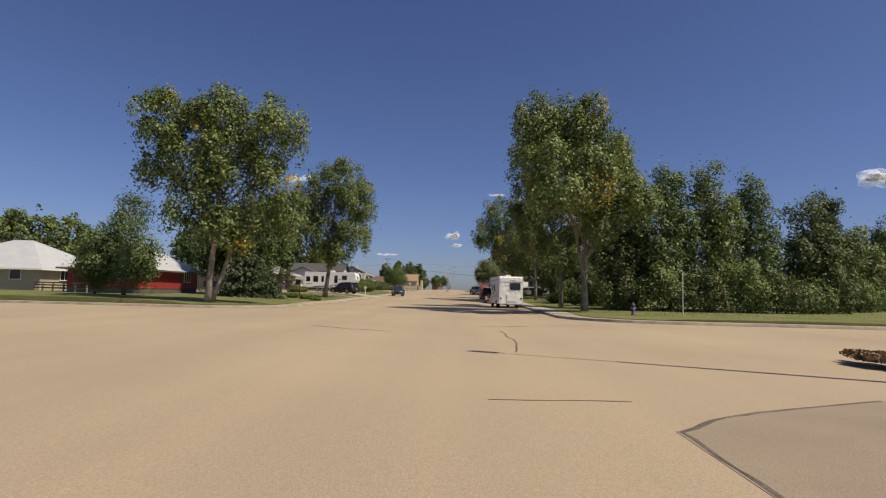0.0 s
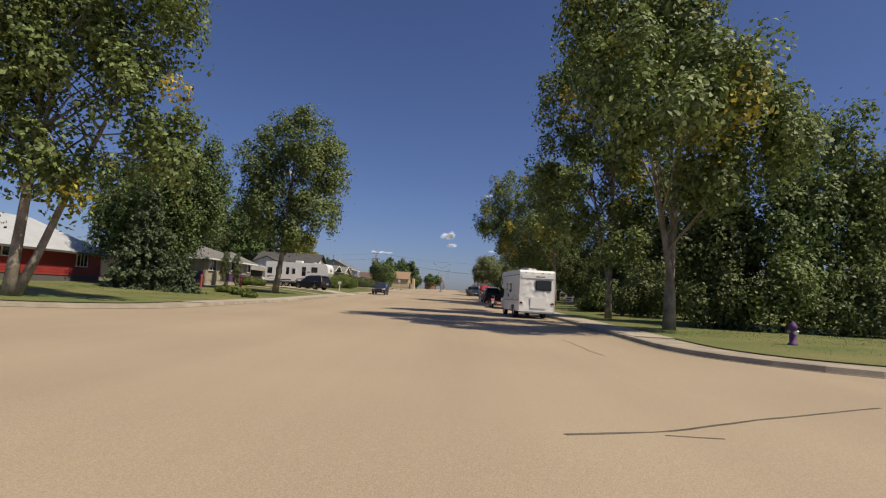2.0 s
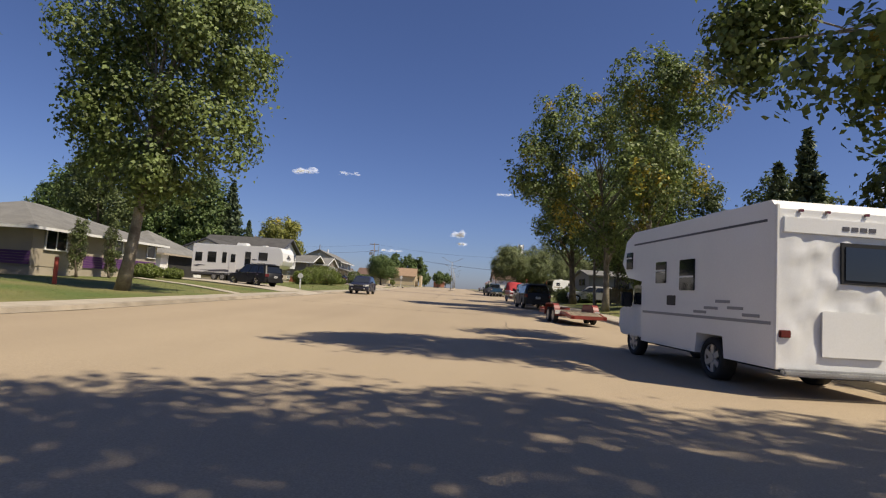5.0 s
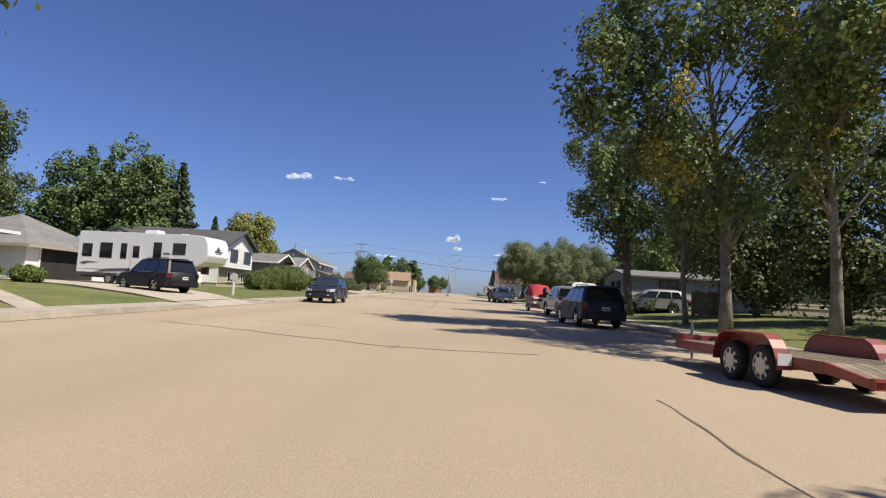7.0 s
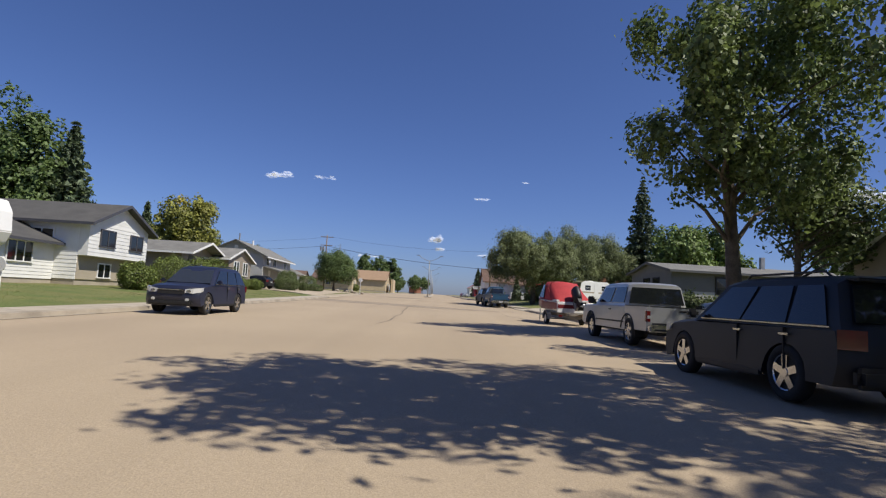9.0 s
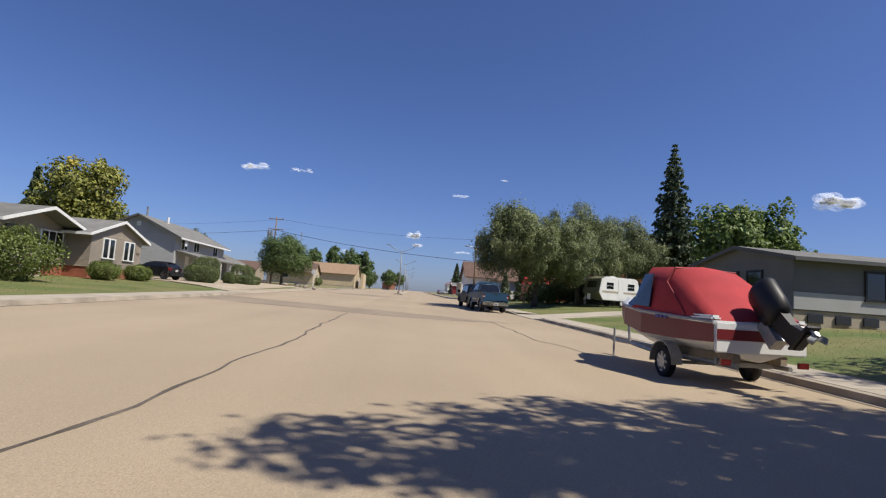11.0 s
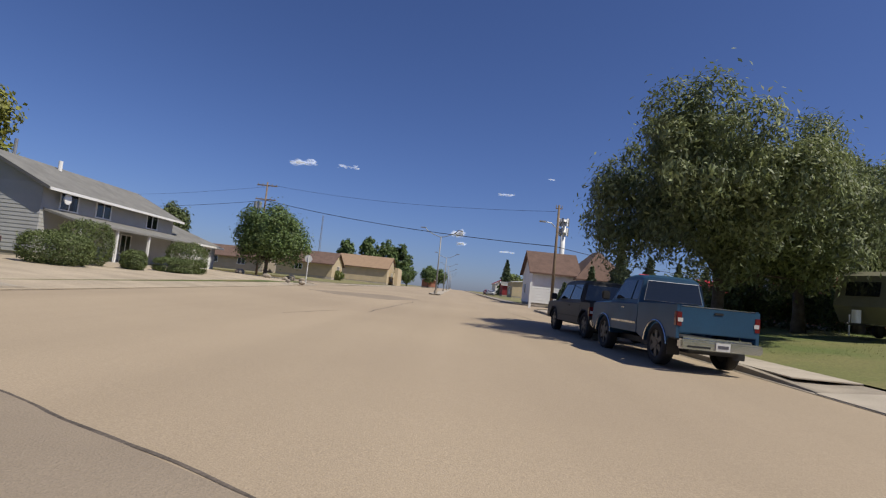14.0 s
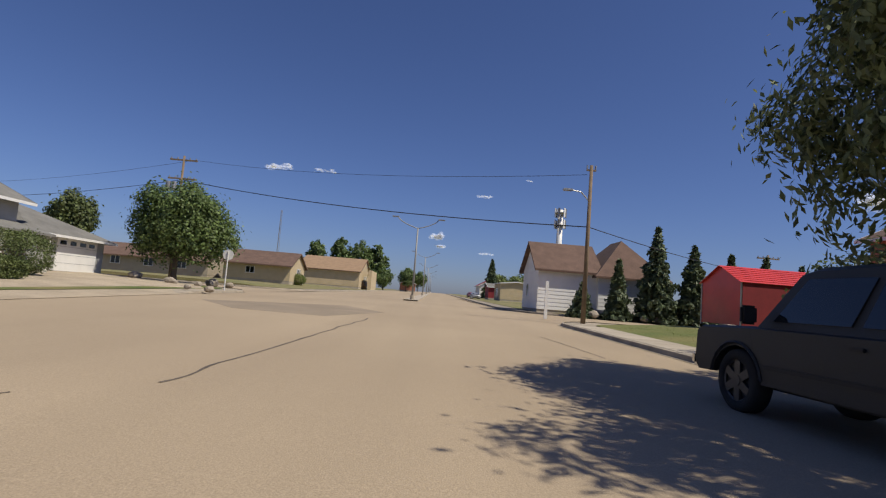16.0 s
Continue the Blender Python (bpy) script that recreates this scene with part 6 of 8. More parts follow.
def motor_boat(m):
    """Runabout on its trailer: bow towards +y."""
    t = thing("motor_boat", "red and white runabout boat under a red canvas cover", "boat", m)
    L = 5.0

    def hull_section(y, beam, keel, chine, sheer, k=1.0):
        return [(0, y, keel), (beam * 0.60, y, chine - 0.02), (beam * 0.88, y, chine + 0.10), (beam * 0.97, y, (chine + sheer) / 2), (beam, y, sheer), (-beam, y, sheer), (-beam * 0.97, y, (chine + sheer) / 2), (-beam * 0.88, y, chine + 0.10), (-beam * 0.60, y, chine - 0.02)]
    sec = [(0.0, 0.98, 0.48, 0.66, 1.16), (1.2, 1.0, 0.46, 0.64, 1.20), (2.6, 0.98, 0.46, 0.66, 1.27), (3.8, 0.76, 0.54, 0.78, 1.36), (4.6, 0.42, 0.78, 1.00, 1.43), (5.05, 0.05, 1.22, 1.32, 1.47)]
    part("hull", loft([hull_section(*s) for s in sec]), M["gel"], t, "white lower hull", True)
    for s in (-1, 1):
        bm = loft([[(s * (b * 0.985 + 0.014), y, k) for k in (c + 0.13, c + (sh - c) * 0.88)] for y, b, kl, c, sh in sec[:-1]], closed=False, caps=False)
        bmesh.ops.solidify(bm, geom=list(bm.faces), thickness=0.01)
        part("hull_band", bm, M["maroon"], t, "glossy maroon hull band")
        part("rub_rail", tube([(s * (b + 0.015), y, sh - 0.02) for y, b, kl, c, sh in sec], 0.025, 6), M["grey_stripe"], t)
        bm = bmesh.new()
        for k in range(3):
            add_box(bm, s * 0.985, s * 1.018, 1.5 + 0.16 * k, 1.62 + 0.16 * k, 1.13, 1.19)
        part("registration_bar", bm, M["blue_bar"], t)
        part("gunwale", box(s * 0.80, s * 1.0, 0.0, 0.7, 1.14, 1.25, 0.04), M["gel"], t)
    part("foredeck", loft([[(-b + 0.03, y, sh), (-b * 0.5, y, sh + 0.08), (b * 0.5, y, sh + 0.08), (b - 0.03, y, sh)] for y, b, kl, c, sh in [(2.9, 0.95, 0, 0, 1.29)] + sec[3:]], closed=False, caps=False), M["gel"], t)
    part("windscreen", loft([[(-0.95, 2.5, 1.26), (-0.72, 3.75, 1.38), (0.72, 3.75, 1.38), (0.95, 2.5, 1.26)], [(-0.86, 2.5, 1.74), (-0.62, 3.05, 1.80), (0.62, 3.05, 1.80), (0.86, 2.5, 1.74)]], closed=False, caps=False), M["glass_blue"], t)
    cover = [[(-0.97, y, z0), (-0.95 * w, y, z0 + (z1 - z0) * 0.62), (-0.76 * w, y, z1 - 0.03), (0, y, z1 + 0.03), (0.76 * w, y, z1 - 0.03), (0.95 * w, y, z0 + (z1 - z0) * 0.62), (0.97, y, z0)] for y, z0, z1, w in ((0.0, 1.14, 1.16, 0.99), (0.08, 1.16, 1.26, 0.98), (0.6, 1.19, 1.52, 0.96), (1.2, 1.2, 1.90, 0.94), (1.65, 1.21, 2.12, 0.92), (1.8, 1.21, 2.17, 0.91), (2.75, 1.25, 2.21, 0.86), (2.9, 1.27, 2.15, 0.84), (3.05, 1.30, 1.86, 0.74))]
    part("canvas_cover", loft(cover, closed=False, caps=False), M["red_canvas"], t, "faded red canvas cover", True)
    bm = bmesh.new()
    add_tube(bm, [(-0.97, 0.9, 1.22), (-0.90, 1.72, 1.84), (-0.72, 1.74, 2.13), (0.72, 1.74, 2.13), (0.90, 1.72, 1.84), (0.97, 0.9, 1.22)], 0.02, 6)
    part("cover_seam", bm, M["red_dark"], t)
    for s in (-1, 1):
        part("cover_window", quad_panel([(s * 0.985, 2.25, 1.32), (s * 0.96, 3.05, 1.36), (s * 0.80, 2.80, 2.02), (s * 0.88, 2.30, 2.02)]), M["glass_blue"], t)
    part("transom", box(-0.95, 0.95, -0.04, 0.02, 0.62, 1.14, 0.02), M["gel"], t)
    motor = part("outboard_motor", loft([[(w * math.cos(a), -0.45 + d * math.sin(a), z) for a in np.linspace(0, 2 * math.pi, 15)[:-1]] for w, d, z in ((0.15, 0.22, 0.98), (0.20, 0.30, 1.04), (0.22, 0.34, 1.2), (0.215, 0.34, 1.56), (0.20, 0.30, 1.64), (0.14, 0.20, 1.69))]), M["black_paint"], t, "glossy black outboard motor", True)
    part("motor_leg", loft([[(-w, y0, z), (w, y0, z), (w, y1, z), (-w, y1, z)] for w, y0, y1, z in ((0.10, -0.62, -0.30, 1.06), (0.08, -0.66, -0.36, 0.72), (0.05, -0.82, -0.42, 0.42))]), M["black_paint"], motor)
    part("cavitation_plate", box(-0.14, 0.14, -0.95, -0.40, 0.44, 0.47), M["black_paint"], motor)
    bm = bmesh.new()
    for k in range(3):
        m3 = Matrix.Translation((0, -0.88, 0.34)) @ Matrix.Rotation(2.1 * k, 4, "Y") @ Matrix.Rotation(0.5, 4, "Z")
        add_box(bm, -0.05, 0.05, -0.015, 0.015, 0.02, 0.19, 0.0, m3)
    add_cyl(bm, (0, -0.84, 0.34), 0.05, 0.2, "y", 10)
    part("propeller", bm, M["steel"], motor)
    part("motor_bracket", box(-0.12, 0.12, -0.26, -0.03, 0.72, 1.16), M["steel"], motor)
    motor.matrix_local = Matrix.Translation((0, -0.12, 1.12)) @ Matrix.Rotation(radians(-44), 4, "X") @ Matrix.Diagonal((1.0, 1.0, 1.1, 1)) @ Matrix.Translation((0, 0.12, -1.12))
    part("stern_band", box(-0.93, 0.93, -0.052, -0.041, 0.84, 1.02), M["maroon"], t)
    part("fuel_cap", box(0.35, 0.75, -0.02, 0.25, 1.15, 1.27, 0.04), M["gel"], t)
    # trailer under the boat
    tr = thing("boat_trailer", "galvanised single-axle boat trailer", "trailer", m)
    bm = bmesh.new()
    for s in (-1, 1):
        add_tube(bm, [(s * 0.55, -0.1, 0.40), (s * 0.60, 2.6, 0.40), (s * 0.10, 4.6, 0.42)], 0.045, 6)
    add_tube(bm, [(0, 4.4, 0.42), (0, 5.9, 0.42)], 0.045, 6)
    part("frame", bm, M["steel"], tr)
    for s in (-1, 1):
        part("bunk", box(s * 0.42, s * 0.56, 0.0, 2.6, 0.45, 0.60), M["wood"], tr)
        arc = [(1.55 + 0.42 * math.cos(a), 0.30 + 0.40 * math.sin(a)) for a in np.linspace(math.pi, 0, 11)]
        part("mudguard", prism(arc + [(y, z - 0.025) for y, z in arc[::-1]], s * 0.86, s * 1.10, "x"), M["steel"], tr)
        wheel(tr, s * 0.98, 1.55, 0.30, 0.17, "silver", s, 8)
        part("lamp", box(s * 0.7, s * 0.9, -0.14, -0.08, 0.42, 0.52), M["lamp_red"], tr, "red tail lamp")
        for y in (0.4, 2.2):
            part("bolster", box(s * 0.45, s * 0.62, y, y + 0.06, 0.38, 0.5), M["steel"], tr)
    part("axle", cyl((0, 1.55, 0.30), 0.035, 1.9, "x", 8), M["steel"], tr)
    for y in (0.3, 1.5, 2.5):
        part("cross_beam", box(-0.6, 0.6, y, y + 0.07, 0.36, 0.44), M["steel"], tr)
    part("winch_post", tube([(0, 4.95, 0.42), (0, 5.05, 1.05)], 0.04, 6), M["steel"], tr)
    part("bow_stop", box(-0.08, 0.08, 4.90, 5.02, 1.02, 1.16, 0.02), M["black"], tr)
    part("jack", tube([(-0.12, 5.6, 0.0), (-0.12, 5.6, 0.75)], 0.03, 8), M["steel"], tr)
    return t


def travel_trailer(m):
    t = thing("travel_trailer", "old cream travel trailer with faded olive end", "travel trailer", m)
    h = 1.05
    outline = [(-2.3, 0.50), (1.9, 0.50), (2.35, 1.15), (2.1, 2.35), (1.6, 2.55), (-1.9, 2.55), (-2.25, 2.35), (-2.5, 1.3)]
    bm = prism(outline, -h, h, "x", 0.03)
    bmesh.ops.triangulate(bm, faces=[f for f in bm.faces if len(f.verts) > 4])
    part("body", bm, M["siding_white"], t, "cream ribbed body")
    for s in (-1, 1):
        for y0, y1 in ((-1.8, -1.0), (0.7, 1.5)):
            w = part("window", box(s * (h - 0.01), s * (h + 0.025), y0, y1, 1.5, 2.05, 0.01), M["glass"], t)
            part("louvre", box(s * (h + 0.02), s * (h + 0.035), y0, y1, 1.75, 1.78), M["white"], w)
        part("stripe", box(s * (h - 0.005), s * (h + 0.01), -2.2, 2.0, 1.15, 1.32), M["siding_beige"], t)
        part("door", box(s * (h - 0.005), s * (h + 0.02), -0.5, 0.15, 0.65, 2.3, 0.02), M["white"], t)
        wheel(t, s * (h - 0.12), -0.4, 0.33, 0.2, "white", s, 6)
    part("end_panel", prism([(1.93, 0.50), (2.385, 1.15), (2.13, 2.36), (1.62, 2.57), (1.62, 2.53), (2.09, 2.33), (2.34, 1.15), (1.89, 0.50)], -h + 0.02, h - 0.02, "x"), M["olive"], t, "faded olive front panel")
    part("end_window", quad_panel([(-0.6, 2.31, 1.55), (0.6, 2.31, 1.55), (0.6, 2.20, 2.1), (-0.6, 2.20, 2.1)], 0.03), M["glass"], t)
    part("drawbar", tube([(0, 1.8, 0.45), (0, 3.2, 0.45)], 0.05, 6), M["black"], t)
    part("jack", tube([(0, 3.0, 0.0), (0, 3.0, 0.8)], 0.035, 6), M["steel"], t)
    part("gas_bottle", cyl((0.0, 2.6, 0.75), 0.15, 0.5, "z", 12), M["white"], t)
    part("roof_vent", box(-0.25, 0.25, -0.3, 0.3, 2.53, 2.68, 0.04), M["white"], t)
    return t


motorhome(placed(7.75, 42.9, 7) @ Matrix.Diagonal((0.93, 1, 1, 1)))
flat_trailer(placed(7.0, 59.1, 8) @ Matrix.Diagonal((0.86, 0.90, 1, 1)))
motor_boat(placed(7.80, 91.5, 8) @ Matrix.Diagonal((0.93, 0.83, 0.97, 1)))
car("suv", "black sport-utility vehicle parked in tree shade", placed(7.05, 74.8, 3), "black_paint", 4.9, 1.92, 1.76, wheel_r=0.39)
pickup("pickup_truck", "silver pickup truck parked in dappled shade", placed(7.85, 83.4, 2), "silver", 5.7, 2.0, 1.88, crew=True)
car("suv", "dark blue sport-utility vehicle parked facing the camera", placed(-7.7, 86.4, 180), "navy", 4.75, 1.86, 1.72)
car("suv", "black sport-utility vehicle nose-in on a concrete driveway", placed(-15.6, 79.4, 62, yard(-15.6, 79.4) - 0.0), "black_paint", 4.95, 1.92, 1.82, wheel_r=0.40)
fifth_wheel(placed(-18.9, 84.6, -96, yard(-19, 84.6) + 0.06) @ Matrix.Diagonal((1, 0.88, 1, 1)))
car("hatchback", "black compact car nose-in beside a grey house", placed(-19.7, 131.4, 76, yard(-19.7, 131.4) + 0.02), "black_paint", 4.3, 1.78, 1.52, kind="hatch")
pickup("pickup_truck", "blue two-tone pickup truck with chrome step bumper", placed(7.85, 121.3, 3), "teal", 5.1, 1.79, 2.06, base=3.2, lower=True, wheel_r=0.46, ground=0.60, belt=1.30)
pickup("pickup_truck", "dark grey crew pickup truck in willow shade", placed(7.80, 127.2, 3), "grey_paint", 5.1, 1.96, 1.92, base=3.6, crew=True, wheel_r=0.42)
travel_trailer(placed(19.9, 128.2, 109, yard(19.9, 128.2)) @ Matrix.Diagonal((0.98, 0.92, 0.97, 1)))
car("suv", "pale silver wagon parked on a shaded driveway", placed(14.6, 88.2, 80, yard(14.6, 88.2)), "silver", 4.7, 1.85, 1.65)
car("sedan", "pale car parked far along the street", placed(15.0, 238, 180, gz(238) + 0.004), "silver", 4.6, 1.8, 1.45, kind="hatch")
car("sedan", "dark red car parked far along the street", placed(16.4, 262, 180, gz(262) + 0.004), "maroon", 4.6, 1.8, 1.5, kind="hatch")

# ---- houses ----
def lap_siding(bm, side, a0, a1, z0, z1, plane, outward, course=0.2):
    """Lapped boards on one wall: each board leans out towards its foot. side 'x': wall at x=plane, running in y."""
    n = max(1, int(round((z1 - z0) / course)))
    c = (z1 - z0) / n
    for k in range(n):
        lo, hi = z0 + k * c, z0 + (k + 1) * c
        p = [(0.0, hi), (0.006, hi), (0.026, lo), (0.0, lo)]
        pts = [(plane + outward * d, z) for d, z in p]
        if side == "x":
            add_prism(bm, [(q[0], q[1]) for q in pts], a0, a1, "y")
        else:
            add_prism(bm, [(q[0], q[1]) for q in pts], a0, a1, "x")


def window(parent, side, centre, z0, w, h, plane, outward, panes=2, frame="white"):
    """Window with frame, sill and panes standing proud of a wall."""
    o = outward

    def bx(a0, a1, zz0, zz1, d0, d1, bevel=0.0):
        if side == "x":
            return box(plane + o * d0, plane + o * d1, a0, a1, zz0, zz1, bevel)
        return box(a0, a1, plane + o * d0, plane + o * d1, zz0, zz1, bevel)
    # dark backing slab: the unlit room is put into its colour
    win = part("window", bx(centre - w / 2, centre + w / 2, z0, z0 + h, 0.0, 0.035), M["inner_shade"], parent)
    bm = bmesh.new()

    def addb(a0, a1, zz0, zz1, d0, d1):
        if side == "x":
            add_box(bm, plane + o * d0, plane + o * d1, a0, a1, zz0, zz1)
        else:
            add_box(bm, a0, a1, plane + o * d0, plane + o * d1, zz0, zz1)
    f = 0.08
    addb(centre - w / 2 - f, centre + w / 2 + f, z0 + h, z0 + h + f, 0.005, 0.075)
    addb(centre - w / 2 - f, centre - w / 2, z0, z0 + h, 0.005, 0.075)
    addb(centre + w / 2, centre + w / 2 + f, z0, z0 + h, 0.005, 0.075)
    for k in range(1, panes):
        x = centre - w / 2 + w * k / panes
        addb(x - 0.04, x + 0.04, z0, z0 + h, 0.02, 0.07)
    part("window_frame", bm, M[frame], win)
    part("sill", bx(centre - w / 2 - 0.12, centre + w / 2 + 0.12, z0 - 0.07, z0, 0.0, 0.11), M[frame], win)
    for k in range(panes):
        x0, x1 = centre - w / 2 + w * k / panes + 0.03, centre - w / 2 + w * (k + 1) / panes - 0.03
        part("pane", bx(x0, x1, z0 + 0.02, z0 + h - 0.02, 0.036, 0.05), M["glass"], win)
    return win


def door(parent, side, centre, z0, w, h, plane, outward, material="white", glazed=False):
    o = outward

    def bx(a0, a1, zz0, zz1, d0, d1, bevel=0.0):
        if side == "x":
            return box(plane + o * d0, plane + o * d1, a0, a1, zz0, zz1, bevel)
        return box(a0, a1, plane + o * d0, plane + o * d1, zz0, zz1, bevel)
    d = part("door", bx(centre - w / 2, centre + w / 2, z0, z0 + h, 0.0, 0.06, 0.01), M[material], parent)
    part("door_handle", bx(centre + w / 2 - 0.12, centre + w / 2 - 0.07, z0 + 0.95, z0 + 1.05, 0.06, 0.11), M["chrome"], d)
    if glazed:
        part("pane", bx(centre - w / 2 + 0.15, centre + w / 2 - 0.15, z0 + 1.1, z0 + h - 0.15, 0.058, 0.066), M["glass"], d)
    return d


def roof_mesh(x0, x1, y0, y1, z, rise_h, ridge, over, thick=0.14, rake=0.35):
    """Gable roof with its ridge along x or y, or a hip roof; two thick sheets with overhang."""
    bm = bmesh.new()
    if ridge == "hip":
        X0, X1, Y0, Y1 = x0 - over, x1 + over, y0 - over, y1 + over
        k = min(X1 - X0, Y1 - Y0) / 2
        if X1 - X0 > Y1 - Y0:
            a, b = ((X0 + k, (Y0 + Y1) / 2), (X1 - k, (Y0 + Y1) / 2))
        else:
            a, b = (((X0 + X1) / 2, Y0 + k), ((X0 + X1) / 2, Y1 - k))
        drop = rise_h * over / (k - over) if k > over else 0
        zz = z - drop
        c = [bm.verts.new((x, y, zz)) for x, y in ((X0, Y0), (X1, Y0), (X1, Y1), (X0, Y1))]
        r = [bm.verts.new((*a, z + rise_h)), bm.verts.new((*b, z + rise_h))]
        if X1 - X0 > Y1 - Y0:
            faces = [(c[0], c[1], r[1], r[0]), (c[1], c[2], r[1]), (c[2], c[3], r[0], r[1]), (c[3], c[0], r[0])]
        else:
            faces = [(c[1], c[2], r[1], r[0]), (c[2], c[3], r[1]), (c[3], c[0], r[0], r[1]), (c[0], c[1], r[0])]
        for f in faces:
            bm.faces.new(f)
        bm.faces.new(c[::-1])
        bmesh.ops.recalc_face_normals(bm, faces=list(bm.faces))
        low = [f for f in bm.faces if len(f.verts) == 4 and all(abs(v.co.z - zz) < 1e-4 for v in f.verts)]
        made = bmesh.ops.extrude_face_region(bm, geom=low)
        for v in [g for g in made["geom"] if isinstance(g, bmesh.types.BMVert)]:
            v.co.z -= thick
        bmesh.ops.recalc_face_normals(bm, faces=list(bm.faces))
        return bm
    lo, hi, e0, e1 = (y0, y1, x0, x1) if ridge == "x" else (x0, x1, y0, y1)
    mid = (lo + hi) / 2
    drop = rise_h * over / ((hi - lo) / 2)
    top = [(lo - over, z - drop), (mid, z + rise_h), (hi + over, z - drop)]
    outline = top + [(p[0], p[1] - thick) for p in top[::-1]]
    add_prism(bm, outline, e0 - rake, e1 + rake, "x" if ridge == "x" else "y")
    return bm


def house(name, label, x0, x1, y0, y1, wall_h, wall, roof, roof_h, ridge, over=0.45, base=0.35, base_mat="concrete", course=0.2, windows=(), doors=(), z=None, fascia="white", siding=True, category="house", rake=0.35, trim="white", barge=None):
    """A house: foundation, walls with lapped boards, roof, fascia, windows and doors. sides: E, W, S, N."""
    cx, cy = (x0 + x1) / 2, (y0 + y1) / 2
    foot = (min(yard(x1 if x1 < 0 else x0, y0), yard(x1 if x1 < 0 else x0, y1)) if z is None else z)
    t = thing(name, label, category, Matrix.Translation((cx, cy, foot)))
    a, b = (x1 - x0) / 2, (y1 - y0) / 2
    part("foundation", box(-a + 0.03, a - 0.03, -b + 0.03, b - 0.03, -0.9, base), M[base_mat], t)
    bm = box(-a, a, -b, b, base, base + wall_h)
    if ridge in "xy":
        tri = [((-b if ridge == "x" else -a), base + wall_h), ((b if ridge == "x" else a), base + wall_h), (0, base + wall_h + roof_h - 0.16)]
        add_prism(bm, tri, (-a if ridge == "x" else -b), (a if ridge == "x" else b), ridge)
    part("wall", bm, M[wall], t)
    if siding:
        top = base + wall_h - 0.12
        for side, plane, o, r in (("x", a, 1, b), ("x", -a, -1, b), ("y", -b, -1, a), ("y", b, 1, a)):
            bm = bmesh.new()
            lap_siding(bm, side, -r, r, base, top, plane, o, course)
            part("siding", bm, M[wall], t)
    part("roof", roof_mesh(-a, a, -b, b, base + wall_h, roof_h, ridge, over, rake=rake), M[roof], t)
    # fascia boards and gutters along the eaves
    half = (b if ridge == "x" else a)
    drop = roof_h * over / half if ridge != "hip" else roof_h * over / max(0.5, min(a, b))
    ze = base + wall_h - drop
    if ridge in ("y", "hip"):
        for s in (-1, 1):
            part("fascia", box(s * (a + over), s * (a + over + 0.05), -b - (rake if ridge == "y" else over), b + (rake if ridge == "y" else over), ze - 0.17, ze - 0.01), M[fascia], t)
    if ridge in ("x", "hip"):
        for s in (-1, 1):
            part("fascia", box(-a - (rake if ridge == "x" else over), a + (rake if ridge == "x" else over), s * (b + over), s * (b + over + 0.05), ze - 0.17, ze - 0.01), M[fascia], t)
    if ridge in "xy":
        for s in (-1, 1):
            e = (a + rake if ridge == "x" else b + rake) * s
            pts = [(-half - over, ze), (0, base + wall_h + roof_h), (half + over, ze)]
            outline = [(p[0], p[1] + 0.01) for p in pts] + [(p[0], p[1] - 0.18) for p in pts[::-1]]
            part("barge_board", prism(outline, e, e + s * 0.04, ridge), M[barge or fascia], t)
    planes = {"E": ("x", a, 1), "W": ("x", -a, -1), "S": ("y", -b, -1), "N": ("y", b, 1)}
    for sd, c, zz, w, h, n in windows:
        side, plane, o = planes[sd]
        window(t, side, c, zz, w, h, plane + o * 0.022, o, n, trim)
    for sd, c, zz, w, h, m_ in doors:
        side, plane, o = planes[sd]
        door(t, side, c, zz, w, h, plane + o * 0.022, o, m_)
    return t


# west side
h = house("house", "red-sided bungalow with pale metal hip roof", -36.2, -28.7, 45.6, 57.0, 2.35, "siding_red", "metal_roof", 2.2, "hip", 0.7, 0.55, "siding_dark", windows=(("E", -4.2, 1.75, 1.2, 0.8, 2), ("E", 3.2, 1.35, 1.2, 1.35, 3), ("S", 2.0, 1.5, 1.4, 1.1, 2)), fascia="siding_dark")
part("downpipe", tube([(3.85, 5.55, 2.7), (3.85, 5.6, 0.8), (4.2, 5.7, 0.3), (4.7, 5.8, 0.12)], 0.05, 6), M["white"], h)
house("house", "beige house wing with pale metal roof", -57, -42.5, 50, 62, 2.3, "siding_beige", "metal_roof", 3.2, "hip", 0.6, 0.4, windows=(("E", -2.5, 1.2, 1.2, 1.2, 2), ("S", 4.5, 1.2, 1.2, 1.2, 1), ("S", -1.0, 1.2, 1.2, 1.2, 1)), siding=False)
house("shed", "small pale shed far along the cross street", -82, -74, 62, 68, 2.2, "siding_white", "metal_roof", 0.9, "x", 0.4, category="shed")
h = house("house", "beige bungalow with purple lower boards and grey hip roof", -34, -22.9, 64.5, 77.0, 2.5, "siding_beige", "shingle_grey", 1.9, "hip", 0.65, 0.55, "concrete", windows=(("E", 1.0, 1.75, 1.6, 1.05, 2), ("E", 5.4, 1.75, 1.0, 1.0, 1), ("E", -4.5, 1.6, 1.6, 1.2, 2)), siding=False)
for k in range(5):
    part("purple_board", box(5.56, 5.60, -2.0, 6.2, 0.62 + 0.16 * k, 0.765 + 0.16 * k), M["purple"], h, "purple painted board")
    part("purple_board", box(-3.0, 5.5, -6.30, -6.26, 0.62 + 0.16 * k, 0.765 + 0.16 * k), M["purple"], h, "purple painted board")
